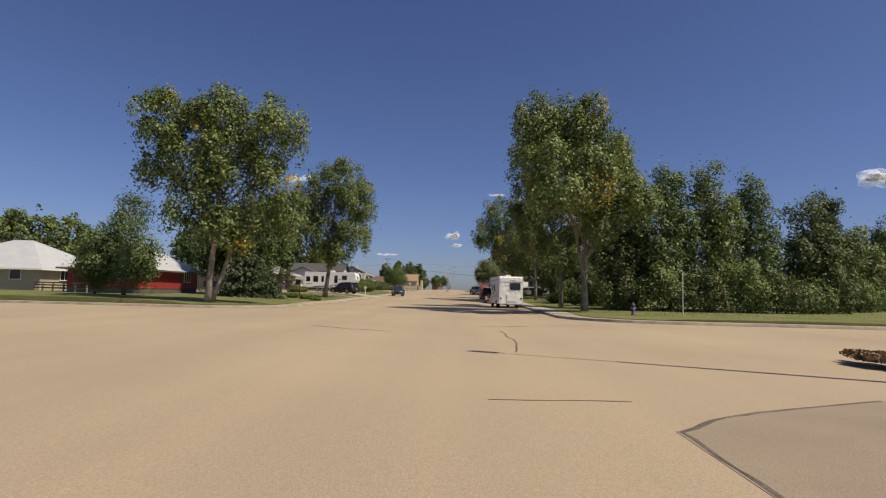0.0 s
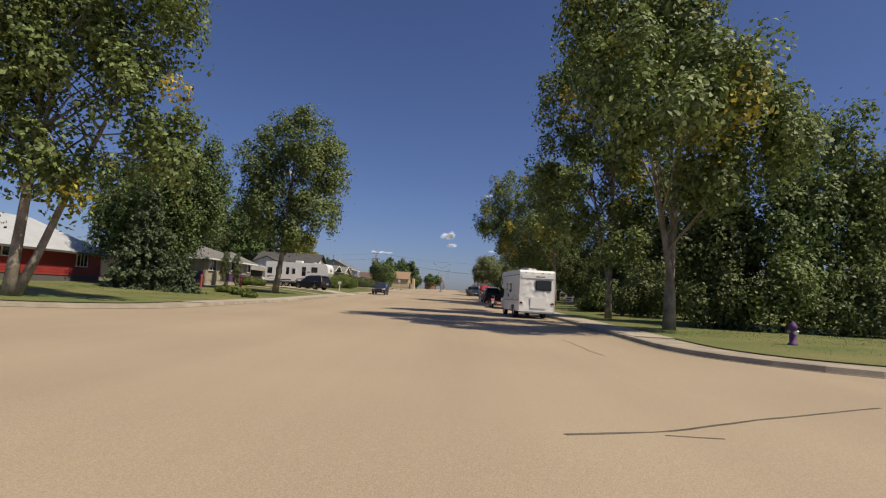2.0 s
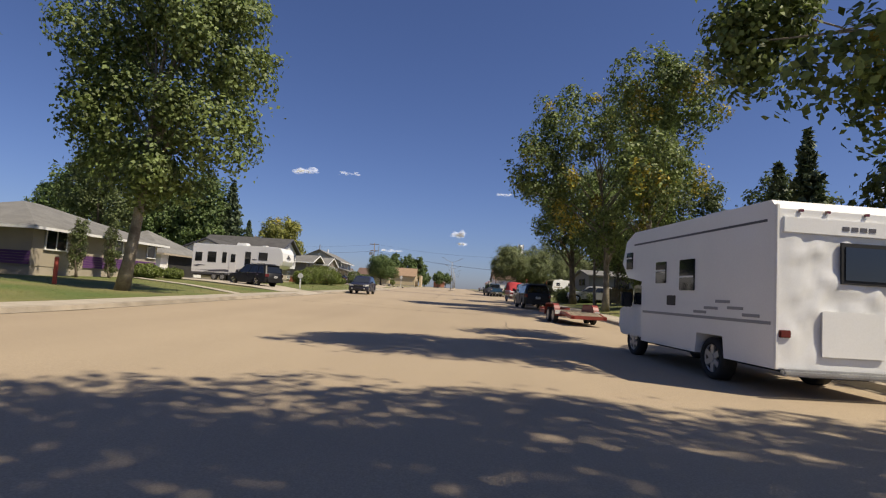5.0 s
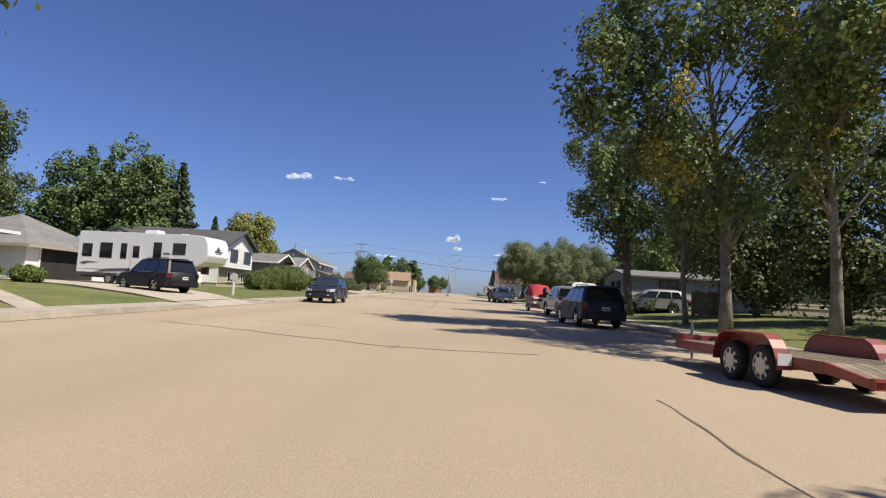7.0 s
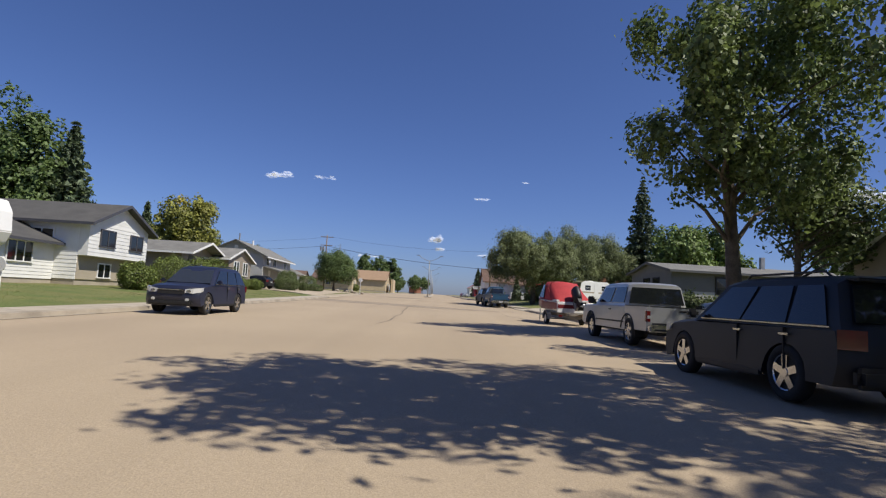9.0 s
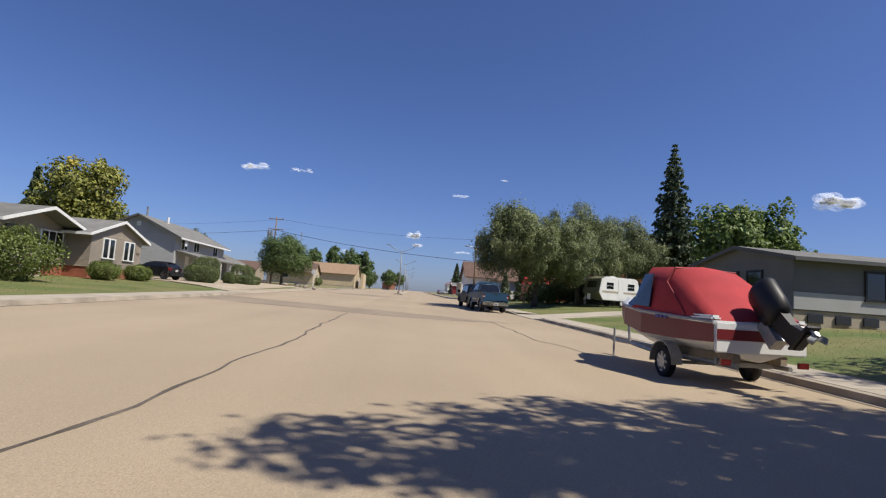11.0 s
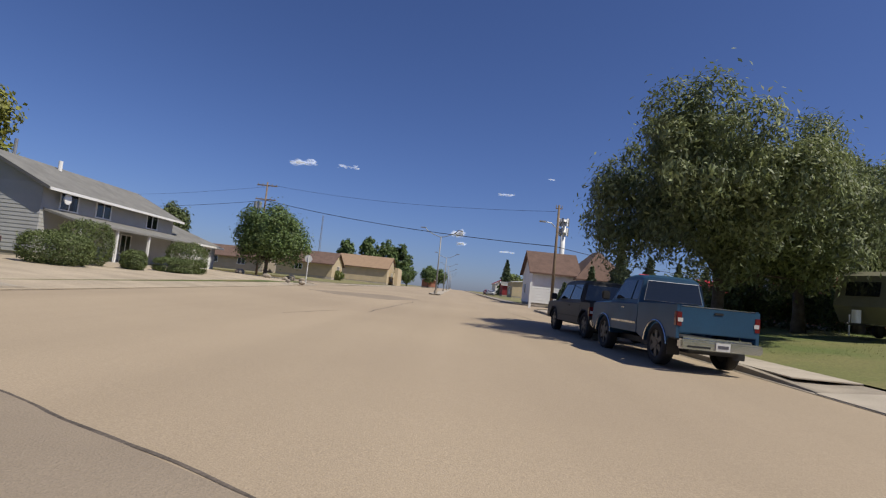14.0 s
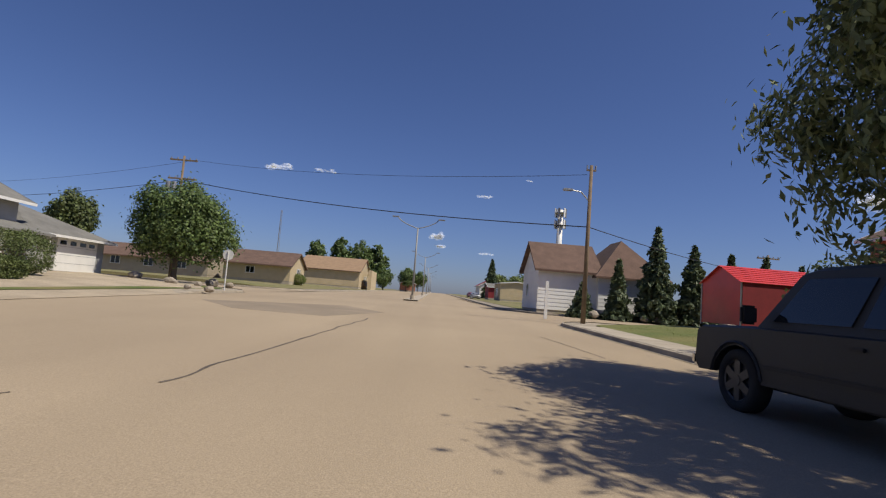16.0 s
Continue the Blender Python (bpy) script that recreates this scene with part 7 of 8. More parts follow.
h = house("garage", "white garage with grey hip roof and open dark doorway", -33, -25.4, 82.2, 90.0, 2.35, "siding_white", "shingle_grey", 2.0, "hip", 0.5, 0.12, siding=False, category="garage", fascia="siding_beige")
# solid panel on the wall, painted dark for the garage's shaded inside
part("doorway", box(3.74, 3.82, -2.8, 2.2, 0.12, 2.20), M["inner_shade"], h, "flat dark panel coloured as the shade inside an open garage")
part("door_frame", box(3.80, 3.88, -2.92, -2.8, 0.1, 2.32), M["white"], h)
part("door_frame", box(3.80, 3.88, 2.2, 2.32, 0.1, 2.32), M["white"], h)
part("door_frame", box(3.80, 3.88, -2.8, 2.2, 2.20, 2.32), M["white"], h)
h = house("house", "white split-level house with grey gable roof", -29.5, -21.0, 99.4, 106.2, 3.75, "siding_white", "shingle_dark", 1.45, "x", 0.5, 0.35, "concrete", 0.24, windows=(("E", -0.6, 0.55, 1.3, 0.85, 2), ("E", 2.6, 0.55, 1.0, 0.85, 2), ("S", 2.0, 2.4, 1.4, 0.95, 2)), fascia="dark_stripe", rake=1.1)
bm = box(4.0, 4.85, -3.4, 3.4, 1.85, 4.1)
add_prism(bm, [(-3.4, 4.1), (3.4, 4.1), (0, 5.40)], 4.0, 4.85, "x")
part("upper_wall", bm, M["siding_white"], h)
bm = bmesh.new()
lap_siding(bm, "x", -3.4, 3.4, 1.85, 4.05, 4.85, 1, 0.24)
part("siding", bm, M["siding_white"], h)
for c in (-1.5, 1.9):
    window(h, "x", c, 2.55, 1.5, 1.0, 4.872, 1, 2, "dark_stripe")
part("lower_wall", box(4.24, 4.29, -3.38, 3.38, 0.36, 1.82), M["siding_beige"], h)
h = house("house", "white house wing with low grey roof", -30, -22.4, 92.4, 99.3, 2.5, "siding_white", "shingle_dark", 1.6, "y", 0.6, 0.35, windows=(("E", 0.5, 1.3, 1.8, 1.1, 3),), fascia="dark_stripe")
# bungalow with two gables
b1 = house("house", "taupe-sided bungalow with red brick base and white trim", -31, -19.0, 120.0, 127.0, 2.45, "siding_tan", "shingle_grey", 1.05, "x", 0.75, 0.75, "brick_red", 0.16, windows=(("E", -1.75, 1.45, 0.62, 1.3, 1), ("E", -0.95, 1.45, 0.62, 1.3, 1), ("E", 1.1, 1.45, 0.62, 1.3, 1), ("E", 1.9, 1.45, 0.62, 1.3, 1), ("S", 3.4, 1.45, 0.9, 1.2, 1)))
part("number_board", box(6.03, 6.06, 2.75, 3.25, 2.0, 2.16), M["wood"], b1)
b2 = house("house_wing", "shaded bungalow wing with entry steps and triple window", -31, -20.6, 113.0, 120.0, 2.45, "siding_tan", "shingle_grey", 1.0, "x", 0.6, 0.75, "brick_red", 0.16, windows=(("E", 1.9, 1.5, 2.1, 1.3, 3),), doors=(("E", -1.7, 0.78, 0.95, 2.05, "siding_dark"),), rake=1.2)
for k in range(4):
    part("step", box(5.25 + 0.3 * k, 5.55 + 0.3 * k, -2.5, -0.9, -0.2, 0.78 - 0.18 * (k + 1) + 0.02, 0.01), M["concrete"], b2)
part("handrail", tube([(5.3, -0.9, 1.7), (6.5, -0.9, 0.95), (6.5, -0.9, 0.0)], 0.03, 6), M["white"], b2)
part("handrail", tube([(5.3, -2.5, 1.7), (6.5, -2.5, 0.95), (6.5, -2.5, 0.0)], 0.03, 6), M["white"], b2)
# two-storey
b3 = house("house", "two-storey grey-sided house with long low gable roof", -28.2, -20.9, 138.2, 153.4, 4.15, "siding_grey", "shingle_grey", 1.75, "y", 0.7, 0.3, "concrete", 0.22, windows=(("E", -5.4, 3.05, 1.5, 0.95, 2), ("E", -2.0, 3.05, 1.5, 0.95, 2), ("E", 4.2, 3.05, 1.5, 0.95, 2), ("E", 1.0, 0.85, 1.2, 1.3, 2)), doors=(("E", -4.4, 0.35, 0.95, 2.05, "white"),), rake=0.45, barge="siding_dark")
bm = prism([(3.6, 2.95), (6.0, 2.35), (6.0, 2.22), (3.6, 2.82)], -7.4, 7.6, "y")
part("porch_roof", bm, M["shingle_grey"], b3)
for y in (-7.2, -3.6, 0.2, 3.8, 7.3):
    part("porch_post", box(5.72, 5.86, y, y + 0.14, 0.0, 2.3), M["white"], b3)
part("porch_floor", box(3.66, 5.95, -7.3, 7.5, -0.3, 0.18), M["concrete"], b3)
part("satellite_dish", cyl((4.15, -6.2, 3.65), 0.32, 0.06, "x", 16), M["white"], b3)
part("dish_arm", tube([(3.65, -6.2, 3.5), (4.12, -6.2, 3.62)], 0.025, 6), M["steel"], b3)
part("chimney_pipe", tube([(-0.6, -4.8, 5.6), (-0.6, -4.8, 7.3)], 0.10, 8), M["steel"], b3)
part("chimney_pipe", tube([(0.5, -2.2, 5.6), (0.5, -2.2, 6.6)], 0.13, 8), M["white"], b3)
part("gable_vent", box(-0.2, 0.2, -7.66, -7.61, 5.0, 5.45), M["white"], b3)
b4 = house("garage", "grey garage with white panelled overhead door", -28, -20.4, 153.6, 161.4, 2.5, "siding_grey", "shingle_grey", 1.7, "hip", 0.6, 0.12, "concrete", 0.22, category="garage")
gd = part("overhead_door", box(3.80, 3.88, -1.2, 3.0, 0.10, 2.25, 0.01), M["white"], b4, "white overhead garage door")
for k in range(4):
    part("door_light", box(3.87, 3.895, -0.95 + k * 1.0, -0.35 + k * 1.0, 1.8, 2.05), M["glass"], gd)
    part("panel_joint", box(3.875, 3.886, -1.2, 3.0, 0.62 + 0.53 * k - 0.01, 0.62 + 0.53 * k + 0.01), M["grey_stripe"], gd)
# far west
house("house", "tan-sided low house with brown gable roof", -27, -17.0, 204, 214, 2.6, "siding_cream", "shingle_brown", 2.0, "x", 0.8, 0.5, windows=(("E", 0.5, 1.2, 2.2, 1.3, 3), ("S", -1.0, 1.4, 1.2, 0.9, 2)), fascia="shingle_brown", siding=False)
house("house", "long low brown house behind a corner tree", -58, -30, 206, 214, 2.4, "siding_beige", "shingle_brown", 1.8, "x", 0.7, 0.3, windows=tuple(("S", -10 + 5 * k, 1.1, 1.3, 1.1, 2) for k in range(5)), siding=False, fascia="shingle_brown")
tb = house("community_building", "long tan building with pale brown gable roof", -25, -10.8, 243, 268, 3.6, "siding_cream", "shingle_tan", 3.4, "x", 0.6, 0.5, windows=(("E", -2.0, 1.0, 1.2, 2.2, 2), ("E", 0.6, 1.0, 1.2, 2.2, 2), ("E", 3.0, 1.0, 1.2, 2.2, 2)), siding=False, category="building", fascia="shingle_brown")
part("entrance_wall", box(8.6, 9.4, -7.5, 7.2, 0.0, 4.6), M["siding_cream"], tb)
house("house", "far low shop with orange front", -4.5, 1.5, 330, 342, 2.8, "stucco_orange", "shingle_grey", 1.2, "y", 0.4, siding=False, category="shop")
# east side
house("house", "beige-sided house in tree shade", 20.8, 30.5, 84.3, 91, 2.5, "siding_beige", "shingle_grey", 1.8, "x", 0.5, 0.4, course=0.18, windows=(("W", 0.5, 1.2, 1.6, 1.2, 2), ("S", -1.5, 1.2, 1.4, 1.2, 2)))
house("house", "dark shaded house behind corner trees", 24, 36, 56, 66, 2.5, "siding_beige", "shingle_grey", 1.8, "hip", 0.5, 0.4, siding=False, windows=(("W", 0, 1.2, 1.6, 1.2, 2),))
r1 = house("house", "charcoal and grey bungalow with low gable roof", 18.5, 33, 104.9, 112.4, 2.40, "siding_char", "shingle_grey", 0.70, "x", 0.5, 0.75, "siding_beige", 0.24, windows=(("W", -1.2, 1.75, 1.0, 0.75, 1), ("W", 0.6, 1.75, 1.0, 0.75, 1), ("S", -3.0, 1.4, 1.8, 1.2, 2), ("S", 3.0, 1.4, 1.8, 1.2, 2)), fascia="siding_dark", trim="black")
for k in range(5):
    part("basement_window", box(-6.6 + 1.3 * k, -5.9 + 1.3 * k, -3.80, -3.74, 0.22, 0.6), M["glass"], r1)
part("lower_cladding", box(-7.26, 7.2, -3.80, -3.74, 0.8, 1.55), M["siding_grey"], r1)
part("chimney", box(1.5, 1.8, -0.6, -0.3, 3.5, 4.7), M["steel"], r1)
g2 = house("garage", "grey-sided garage with white door and small windows", 27.4, 31.6, 122.0, 128.0, 2.5, "siding_char", "shingle_grey", 1.2, "y", 0.4, 0.12, course=0.2, windows=(("S", -1.7, 1.0, 0.4, 0.9, 1), ("S", -1.1, 1.0, 0.4, 0.9, 1)), doors=(("S", 0.0, 0.12, 0.9, 2.0, "white"),), category="garage")
house("house", "salmon stucco house with white siding annex", 24.5, 31, 138.5, 147, 4.6, "stucco_orange", "shingle_brown", 1.5, "y", 0.5, 0.3, siding=False, windows=(("W", -1.0, 2.8, 0.9, 1.2, 1), ("S", -1.5, 2.8, 0.9, 1.2, 1)), doors=(("W", 1.2, 1.8, 0.9, 2.0, "white"),))
house("house_annex", "white-sided annex in shade", 31.1, 40, 136.5, 146, 2.8, "siding_white", "shingle_brown", 1.2, "x", 0.4, 0.3, category="house")
# red metal-roofed shelter
t = thing("shed", "red sheet-metal shelter with dark red side", "shed", Matrix.Translation((20.4, 146.6, yard(20.4, 146.6))))
part("side_wall", box(-3.6, 3.6, -1.72, -1.68, 0.0, 1.95), M["red_dark"], t, "dark red side sheet")
part("side_wall", box(-3.6, 3.6, 1.68, 1.72, 0.0, 1.95), M["red_dark"], t)
for s, name in ((-1, "roof_sheet"), (1, "roof_sheet")):
    for k in range(8):
        f0, f1 = k / 8, (k + 1) / 8
        y0, y1, z0, z1 = s * 1.78 * (1 - f0), s * 1.78 * (1 - f1), 1.9 + 0.85 * f0, 1.9 + 0.85 * f1
        part(name, quad_panel([(-3.75, y0, z0 + 0.02), (3.75, y0, z0 + 0.02), (3.75, y1, z1), (-3.75, y1, z1)], 0.014), M["red_roof"], t)
for x in (-3.6, 3.6):
    part("end_wall", prism([(-1.66, 0.0), (1.66, 0.0), (1.66, 1.95), (0, 2.70), (-1.66, 1.95)], x - 0.02, x + 0.02, "x"), M["red_roof"], t)
    for y in (-1.66, 1.66):
        part("post", box(x - 0.05, x + 0.05, y - 0.04, y + 0.04, -0.1, 1.95), M["steel"], t)
# hall
hz = gz(164) + 0.2
house("hall", "white hall with brown gable roof", 12.0, 16.8, 164.4, 170.4, 3.5, "siding_white", "shingle_brown", 2.2, "x", 0.4, 0.2, course=0.3, windows=(("W", 0.8, 1.2, 0.6, 1.0, 1),), z=hz, category="hall", fascia="shingle_brown")
hh = house("hall_wing", "white hall wing with tall brown hip roof", 16.8, 22.2, 164.0, 172, 3.4, "siding_white", "shingle_brown", 2.9, "hip", 0.4, 0.2, course=0.3, z=hz, category="hall", fascia="shingle_brown")
house("shop", "cream flat-fronted shop far along the street", 18.5, 25, 226, 234, 3.2, "siding_cream", "shingle_grey", 0.4, "y", 0.2, siding=False, category="shop", windows=(("W", 0, 0.8, 2.4, 1.6, 3),))
house("shop", "white shop with red roof far along the street", 19.5, 26, 270, 280, 3.2, "siding_white", "red_dark", 1.8, "y", 0.4, siding=False, category="shop")
house("shop", "dark red shed among far shops", 18.6, 23, 244, 250, 2.6, "red_dark", "shingle_grey", 0.8, "x", 0.3, siding=False, category="shop")
house("shop", "low dark building beside the hall", 20.5, 27, 192, 200, 3.0, "siding_dark", "shingle_grey", 0.5, "x", 0.3, siding=False, category="shop")

# ---- street furniture ----
def wooden_pole(x, y, height, label, arms=True, z=None, lamp=False):
    z = gz(y) + 0.12 if z is None else z
    t = thing("utility_pole", label, "utility pole", Matrix.Translation((x, y, z)))
    part("pole", tube([(0, 0, -0.1), (0, 0, height)], [0.13, 0.085], 10), M["pole_wood"], t, smooth=True)
    if arms:
        for k, zz in enumerate((height - 0.35, height - 1.9)):
            part("crossarm", box(-1.1, 1.1, -0.06, 0.06, zz - 0.06, zz + 0.06), M["pole_wood"], t)
            for xx in (-1.0, -0.5, 0.5, 1.0):
                part("insulator", cyl((xx, 0, zz + 0.13), 0.05, 0.15, "z", 8), M["steel"], t)
        for xx in (-0.9, -0.45):
            part("transformer", cyl((xx, -0.25, height - 2.6), 0.20, 0.75, "z", 12), M["steel"], t)
    else:
        part("top_bracket", box(-0.25, 0.25, -0.04, 0.04, height - 0.3, height - 0.22), M["pole_wood"], t)
        for xx in (-0.22, 0.22):
            part("insulator", cyl((xx, 0, height - 0.1), 0.04, 0.2, "z", 8), M["steel"], t)
    if lamp:
        arm = part("lamp_arm", tube([(0, 0, height - 1.9), (-0.5, -0.1, height - 1.45), (-1.0, -0.15, height - 1.4)], 0.03, 6), M["steel"], t)
        part("lamp_head", box(-1.45, -0.95, -0.27, -0.05, height - 1.46, height - 1.34, 0.03), M["steel"], arm)
    return t


wooden_pole(-17.5, 165.8, 10.4, "tall timber utility pole with crossarms and transformers", z=gz(166) + 0.1)
wooden_pole(10.8, 148.4, 8.1, "timber street pole with small lamp arm", False, lamp=True)
wooden_pole(36, 172, 7.0, "distant timber utility pole with crossarm", z=gz(170) + 0.2)
wooden_pole(-44, 158, 9.5, "distant timber utility pole behind houses", z=yard(-44, 158))


def wire(a, b, sag, r=0.016):
    pts = [Vector(a).lerp(Vector(b), f) - Vector((0, 0, sag * 4 * f * (1 - f))) for f in np.linspace(0, 1, 24)]
    tagged(finish("overhead_wire", tube(pts, r, 5), M["black"]), "thin black overhead wire between poles", "wire", "overhead wires")


zl, zr = gz(166) + 0.1, gz(148.4) + 0.12
wire((-17.4, 165.7, zl + 8.4), (10.8, 148.4, zr + 4.9), 0.5, 0.028)
wire((-16.6, 165.7, zl + 10.1), (10.6, 148.4, zr + 7.6), 0.55, 0.012)
wire((10.8, 148.4, zr + 4.9), (36, 172, gz(172) + 5.2), 0.3, 0.024)
wire((-17.4, 165.7, zl + 8.4), (-60, 190, zl + 8.0), 0.7, 0.022)
wire((-16.6, 165.7, zl + 10.1), (-60, 190, zl + 9.6), 0.7, 0.012)


def street_lamp(x, y, double=True, height=10.0, group="median street lamps"):
    t = thing("street_lamp", "tall grey steel street lamp with curved arms on a median", "street lamp", Matrix.Translation((x, y, gz(y) + 0.1)), group)
    part("pole", tube([(0, 0, -0.05), (0, 0, height - 1.1)], [0.11, 0.075], 10), M["pole_steel"], t, smooth=True)
    part("base", cyl((0, 0, 0.2), 0.22, 0.5, "z", 12), M["concrete"], t)
    for s in ((-1, 1) if double else (1,)):
        arm = part("arm", tube([(0, 0, height - 1.15)] + [(s * 2.1 * math.sin(a), 0, height - 1.15 + 1.1 * (1 - math.cos(a)) ** 0.6) for a in np.linspace(0.2, math.pi / 2, 7)], 0.05, 6), M["pole_steel"], t, smooth=True)
        part("lamp_head", box(s * 2.05, s * 2.75, -0.14, 0.14, height - 0.14, height - 0.02, 0.04), M["pole_steel"], arm)
    return t


t = thing("street_lamp", "grey steel street lamp with long arm at a corner kerb", "street lamp", Matrix.Translation((13.3, 1.8, gz(1.8) + 0.1)))
part("pole", tube([(0, 0, -0.1), (0, 0, 9.75)], [0.11, 0.07], 10), M["pole_steel"], t, smooth=True)
arm = part("arm", tube([(0, 0, 9.5), (-0.9, 0.38, 9.85), (-2.3, 1.0, 9.95)], 0.03, 6), M["pole_steel"], t, smooth=True)
part("arm_brace", tube([(0, 0, 9.2), (-0.9, 0.38, 9.68), (-2.2, 0.95, 9.85)], 0.022, 6), M["pole_steel"], t)
part("lamp_head", box(-0.36, 0.36, -0.14, 0.14, -0.08, 0.06, 0.04), M["pole_steel"], arm).matrix_local = Matrix.Translation((-2.6, 1.13, 9.95)) @ Matrix.Rotation(radians(-23), 4, "Z")
for k in range(6):
    y = 177 + 49 * k
    street_lamp(1.55 + bend(y), y, height=8.5)
bm = bmesh.new()
ribbon([(1.55 - 0.7 + bend(y), y) for y in range(174, 430, 6)], [(1.55 + 0.7 + bend(y), y) for y in range(174, 430, 6)], lambda p: gz(p[1]) + 0.12, lambda p: gz(p[1]) + 0.12, bm)
for s in (-0.7, 0.7):
    ribbon([(1.55 + s + bend(y), y) for y in range(174, 430, 6)], [(1.55 + s + bend(y), y) for y in range(174, 430, 6)], lambda p: gz(p[1]) - 0.02, lambda p: gz(p[1]) + 0.12, bm)
bmesh.ops.recalc_face_normals(bm, faces=list(bm.faces))
tagged(finish("median", bm, M["concrete"]), "narrow concrete median strip with lamp posts", "median", kind="structure")


def sign_post(name, label, x, y, height, plate=None, radius=0.03):
    t = thing(name, label, "sign", Matrix.Translation((x, y, yard(x, y))))
    part("post", tube([(0, 0, -0.1), (0, 0, height)], radius, 8), M["plate"], t)
    if plate:
        sides, r = plate
        part("plate", cyl((0, 0.04, height - r * 0.6), r, 0.012, "y", sides), M["plate"], t, "back of a white octagonal sign")
    return t


sign_post("stop_sign", "octagonal sign seen edge-on on a white post", -9.8, 156.4, 2.45, (8, 0.36), 0.045)
sign_post("street_sign", "plain pale sign post on a corner verge", 17.6, 28.8, 2.75, None, 0.035)
t = thing("street_sign", "narrow white street name blade on a short post", "sign", Matrix.Translation((9.9, 152.6, gz(152.6) + 0.15)))
t.location = (12.6, 163.0, gz(163) + 0.2)
part("post", box(-0.09, 0.09, -0.05, 0.05, -0.1, 2.1), M["white"], t)
# hydrant
t = thing("fire_hydrant", "small dark weathered hydrant on a grass verge", "hydrant", Matrix.Translation((14.6, 29.3, yard(14.6, 29.3))))
part("barrel", loft([[(r * math.cos(a), r * math.sin(a), z) for a in np.linspace(0, 2 * math.pi, 15)[:-1]] for r, z in ((0.16, -0.05), (0.16, 0.06), (0.11, 0.08), (0.11, 0.55), (0.14, 0.58), (0.14, 0.64), (0.08, 0.74), (0.03, 0.78))]), M["purple"], t, smooth=True)
part("nozzle", cyl((0, 0, 0.45), 0.05, 0.36, "x", 12), M["steel"], t)
part("nozzle", cyl((0, -0.12, 0.42), 0.07, 0.14, "y", 12), M["steel"], t)
part("bonnet_nut", cyl((0, 0, 0.80), 0.03, 0.06, "z", 6), M["steel"], t)
# weathered plank panel leaning in a shaded yard
t = thing("plank_panel", "weathered upright plank panel in a shaded yard", "fence panel", Matrix.Translation((15.6, 81.6, yard(15.6, 81.6))) @ Matrix.Rotation(radians(12), 4, "Z"))
for k in range(11):
    part("plank", box(-1.1 + 0.2 * k, -0.915 + 0.2 * k, -0.012, 0.012, 0.05 + 0.03 * ((k * 5) % 3), 1.35 + 0.05 * ((k * 7) % 4), 0.004), M["wood"], t)
for z in (0.35, 1.1):
    part("rail", box(-1.12, 1.1, 0.014, 0.055, z, z + 0.09), M["wood"], t)
for x in (-1.0, 1.0):
    part("post", box(x - 0.05, x + 0.05, 0.056, 0.15, -0.2, 1.4), M["wood"], t)
# red posts
for x, y in ((-17.6, 52.9), (-16.6, 58.4)):
    t = thing("bollard_post", "faded red round post on a lawn edge", "post", Matrix.Translation((x, y, yard(x, y))), "red lawn posts")
    part("post", cyl((0, 0, 0.55), 0.09, 1.3, "z", 12), M["post_red"], t)
    part("cap", cyl((0, 0, 1.22), 0.095, 0.05, "z", 12, 0.05), M["post_red"], t)
# white board post on a lawn
t = thing("yard_marker", "white post with round plate on a lawn", "sign", Matrix.Translation((-12.9, 83.3, yard(-12.9, 83.3))))
part("post", box(-0.05, 0.05, -0.05, 0.05, -0.1, 1.0), M["white"], t)
part("plate", cyl((0, -0.06, 1.15), 0.24, 0.03, "y", 18), M["plate"], t)
# yard sign
t = thing("yard_sign", "white yard sign with unreadable print on wire legs", "sign", Matrix.Translation((14.2, 64.6, yard(14.2, 64.6))) @ Matrix.Rotation(radians(-25), 4, "Z"))
b = part("board", box(-0.36, 0.36, -0.008, 0.008, 0.42, 0.95), M["white"], t)
part("print_bar", box(-0.28, 0.28, -0.014, -0.008, 0.72, 0.84), M["siding_red"], b)
part("print_bar", box(-0.28, 0.10, -0.014, -0.008, 0.55, 0.63), M["bar"], b)
for x in (-0.3, 0.3):
    part("leg", tube([(x, 0, -0.1), (x, 0, 0.5)], 0.01, 6), M["steel"], t)
# wooden fence beside the red house
t = thing("rail_fence", "low weathered wooden rail fence", "fence", Matrix.Translation((-33, 44.0, yard(-33, 44))) @ Matrix.Rotation(radians(150), 4, "Z"))
for k in range(9):
    part("fence_post", box(k * 2.4 - 0.06, k * 2.4 + 0.06, -0.06, 0.06, -0.2, 0.95), M["wood"], t)
for z in (0.3, 0.6, 0.85):
    part("rail", box(0, 19.2, -0.03, 0.03, z, z + 0.13), M["wood"], t)


def boulder(x, y, r, seed, label, group):
    rng2 = random.Random(seed)
    bm = bmesh.new()
    bmesh.ops.create_icosphere(bm, subdivisions=2, radius=1.0)
    for v in bm.verts:
        k = 1 + 0.28 * noise.noise(v.co * 1.3 + Vector((seed, 0, 0)))
        v.co = Vector((v.co.x * r * 1.2 * k, v.co.y * r * k, v.co.z * r * 0.75 * k + r * 0.45))
    t = tagged(finish("boulder", bm, M["rock"], None, "", False), label, "boulder", group)
    t.location = (x, y, yard(x, y) if y < 150 or x < 0 else gz(y) + 0.15)
    t.rotation_euler = (0, 0, rng2.uniform(0, 6))


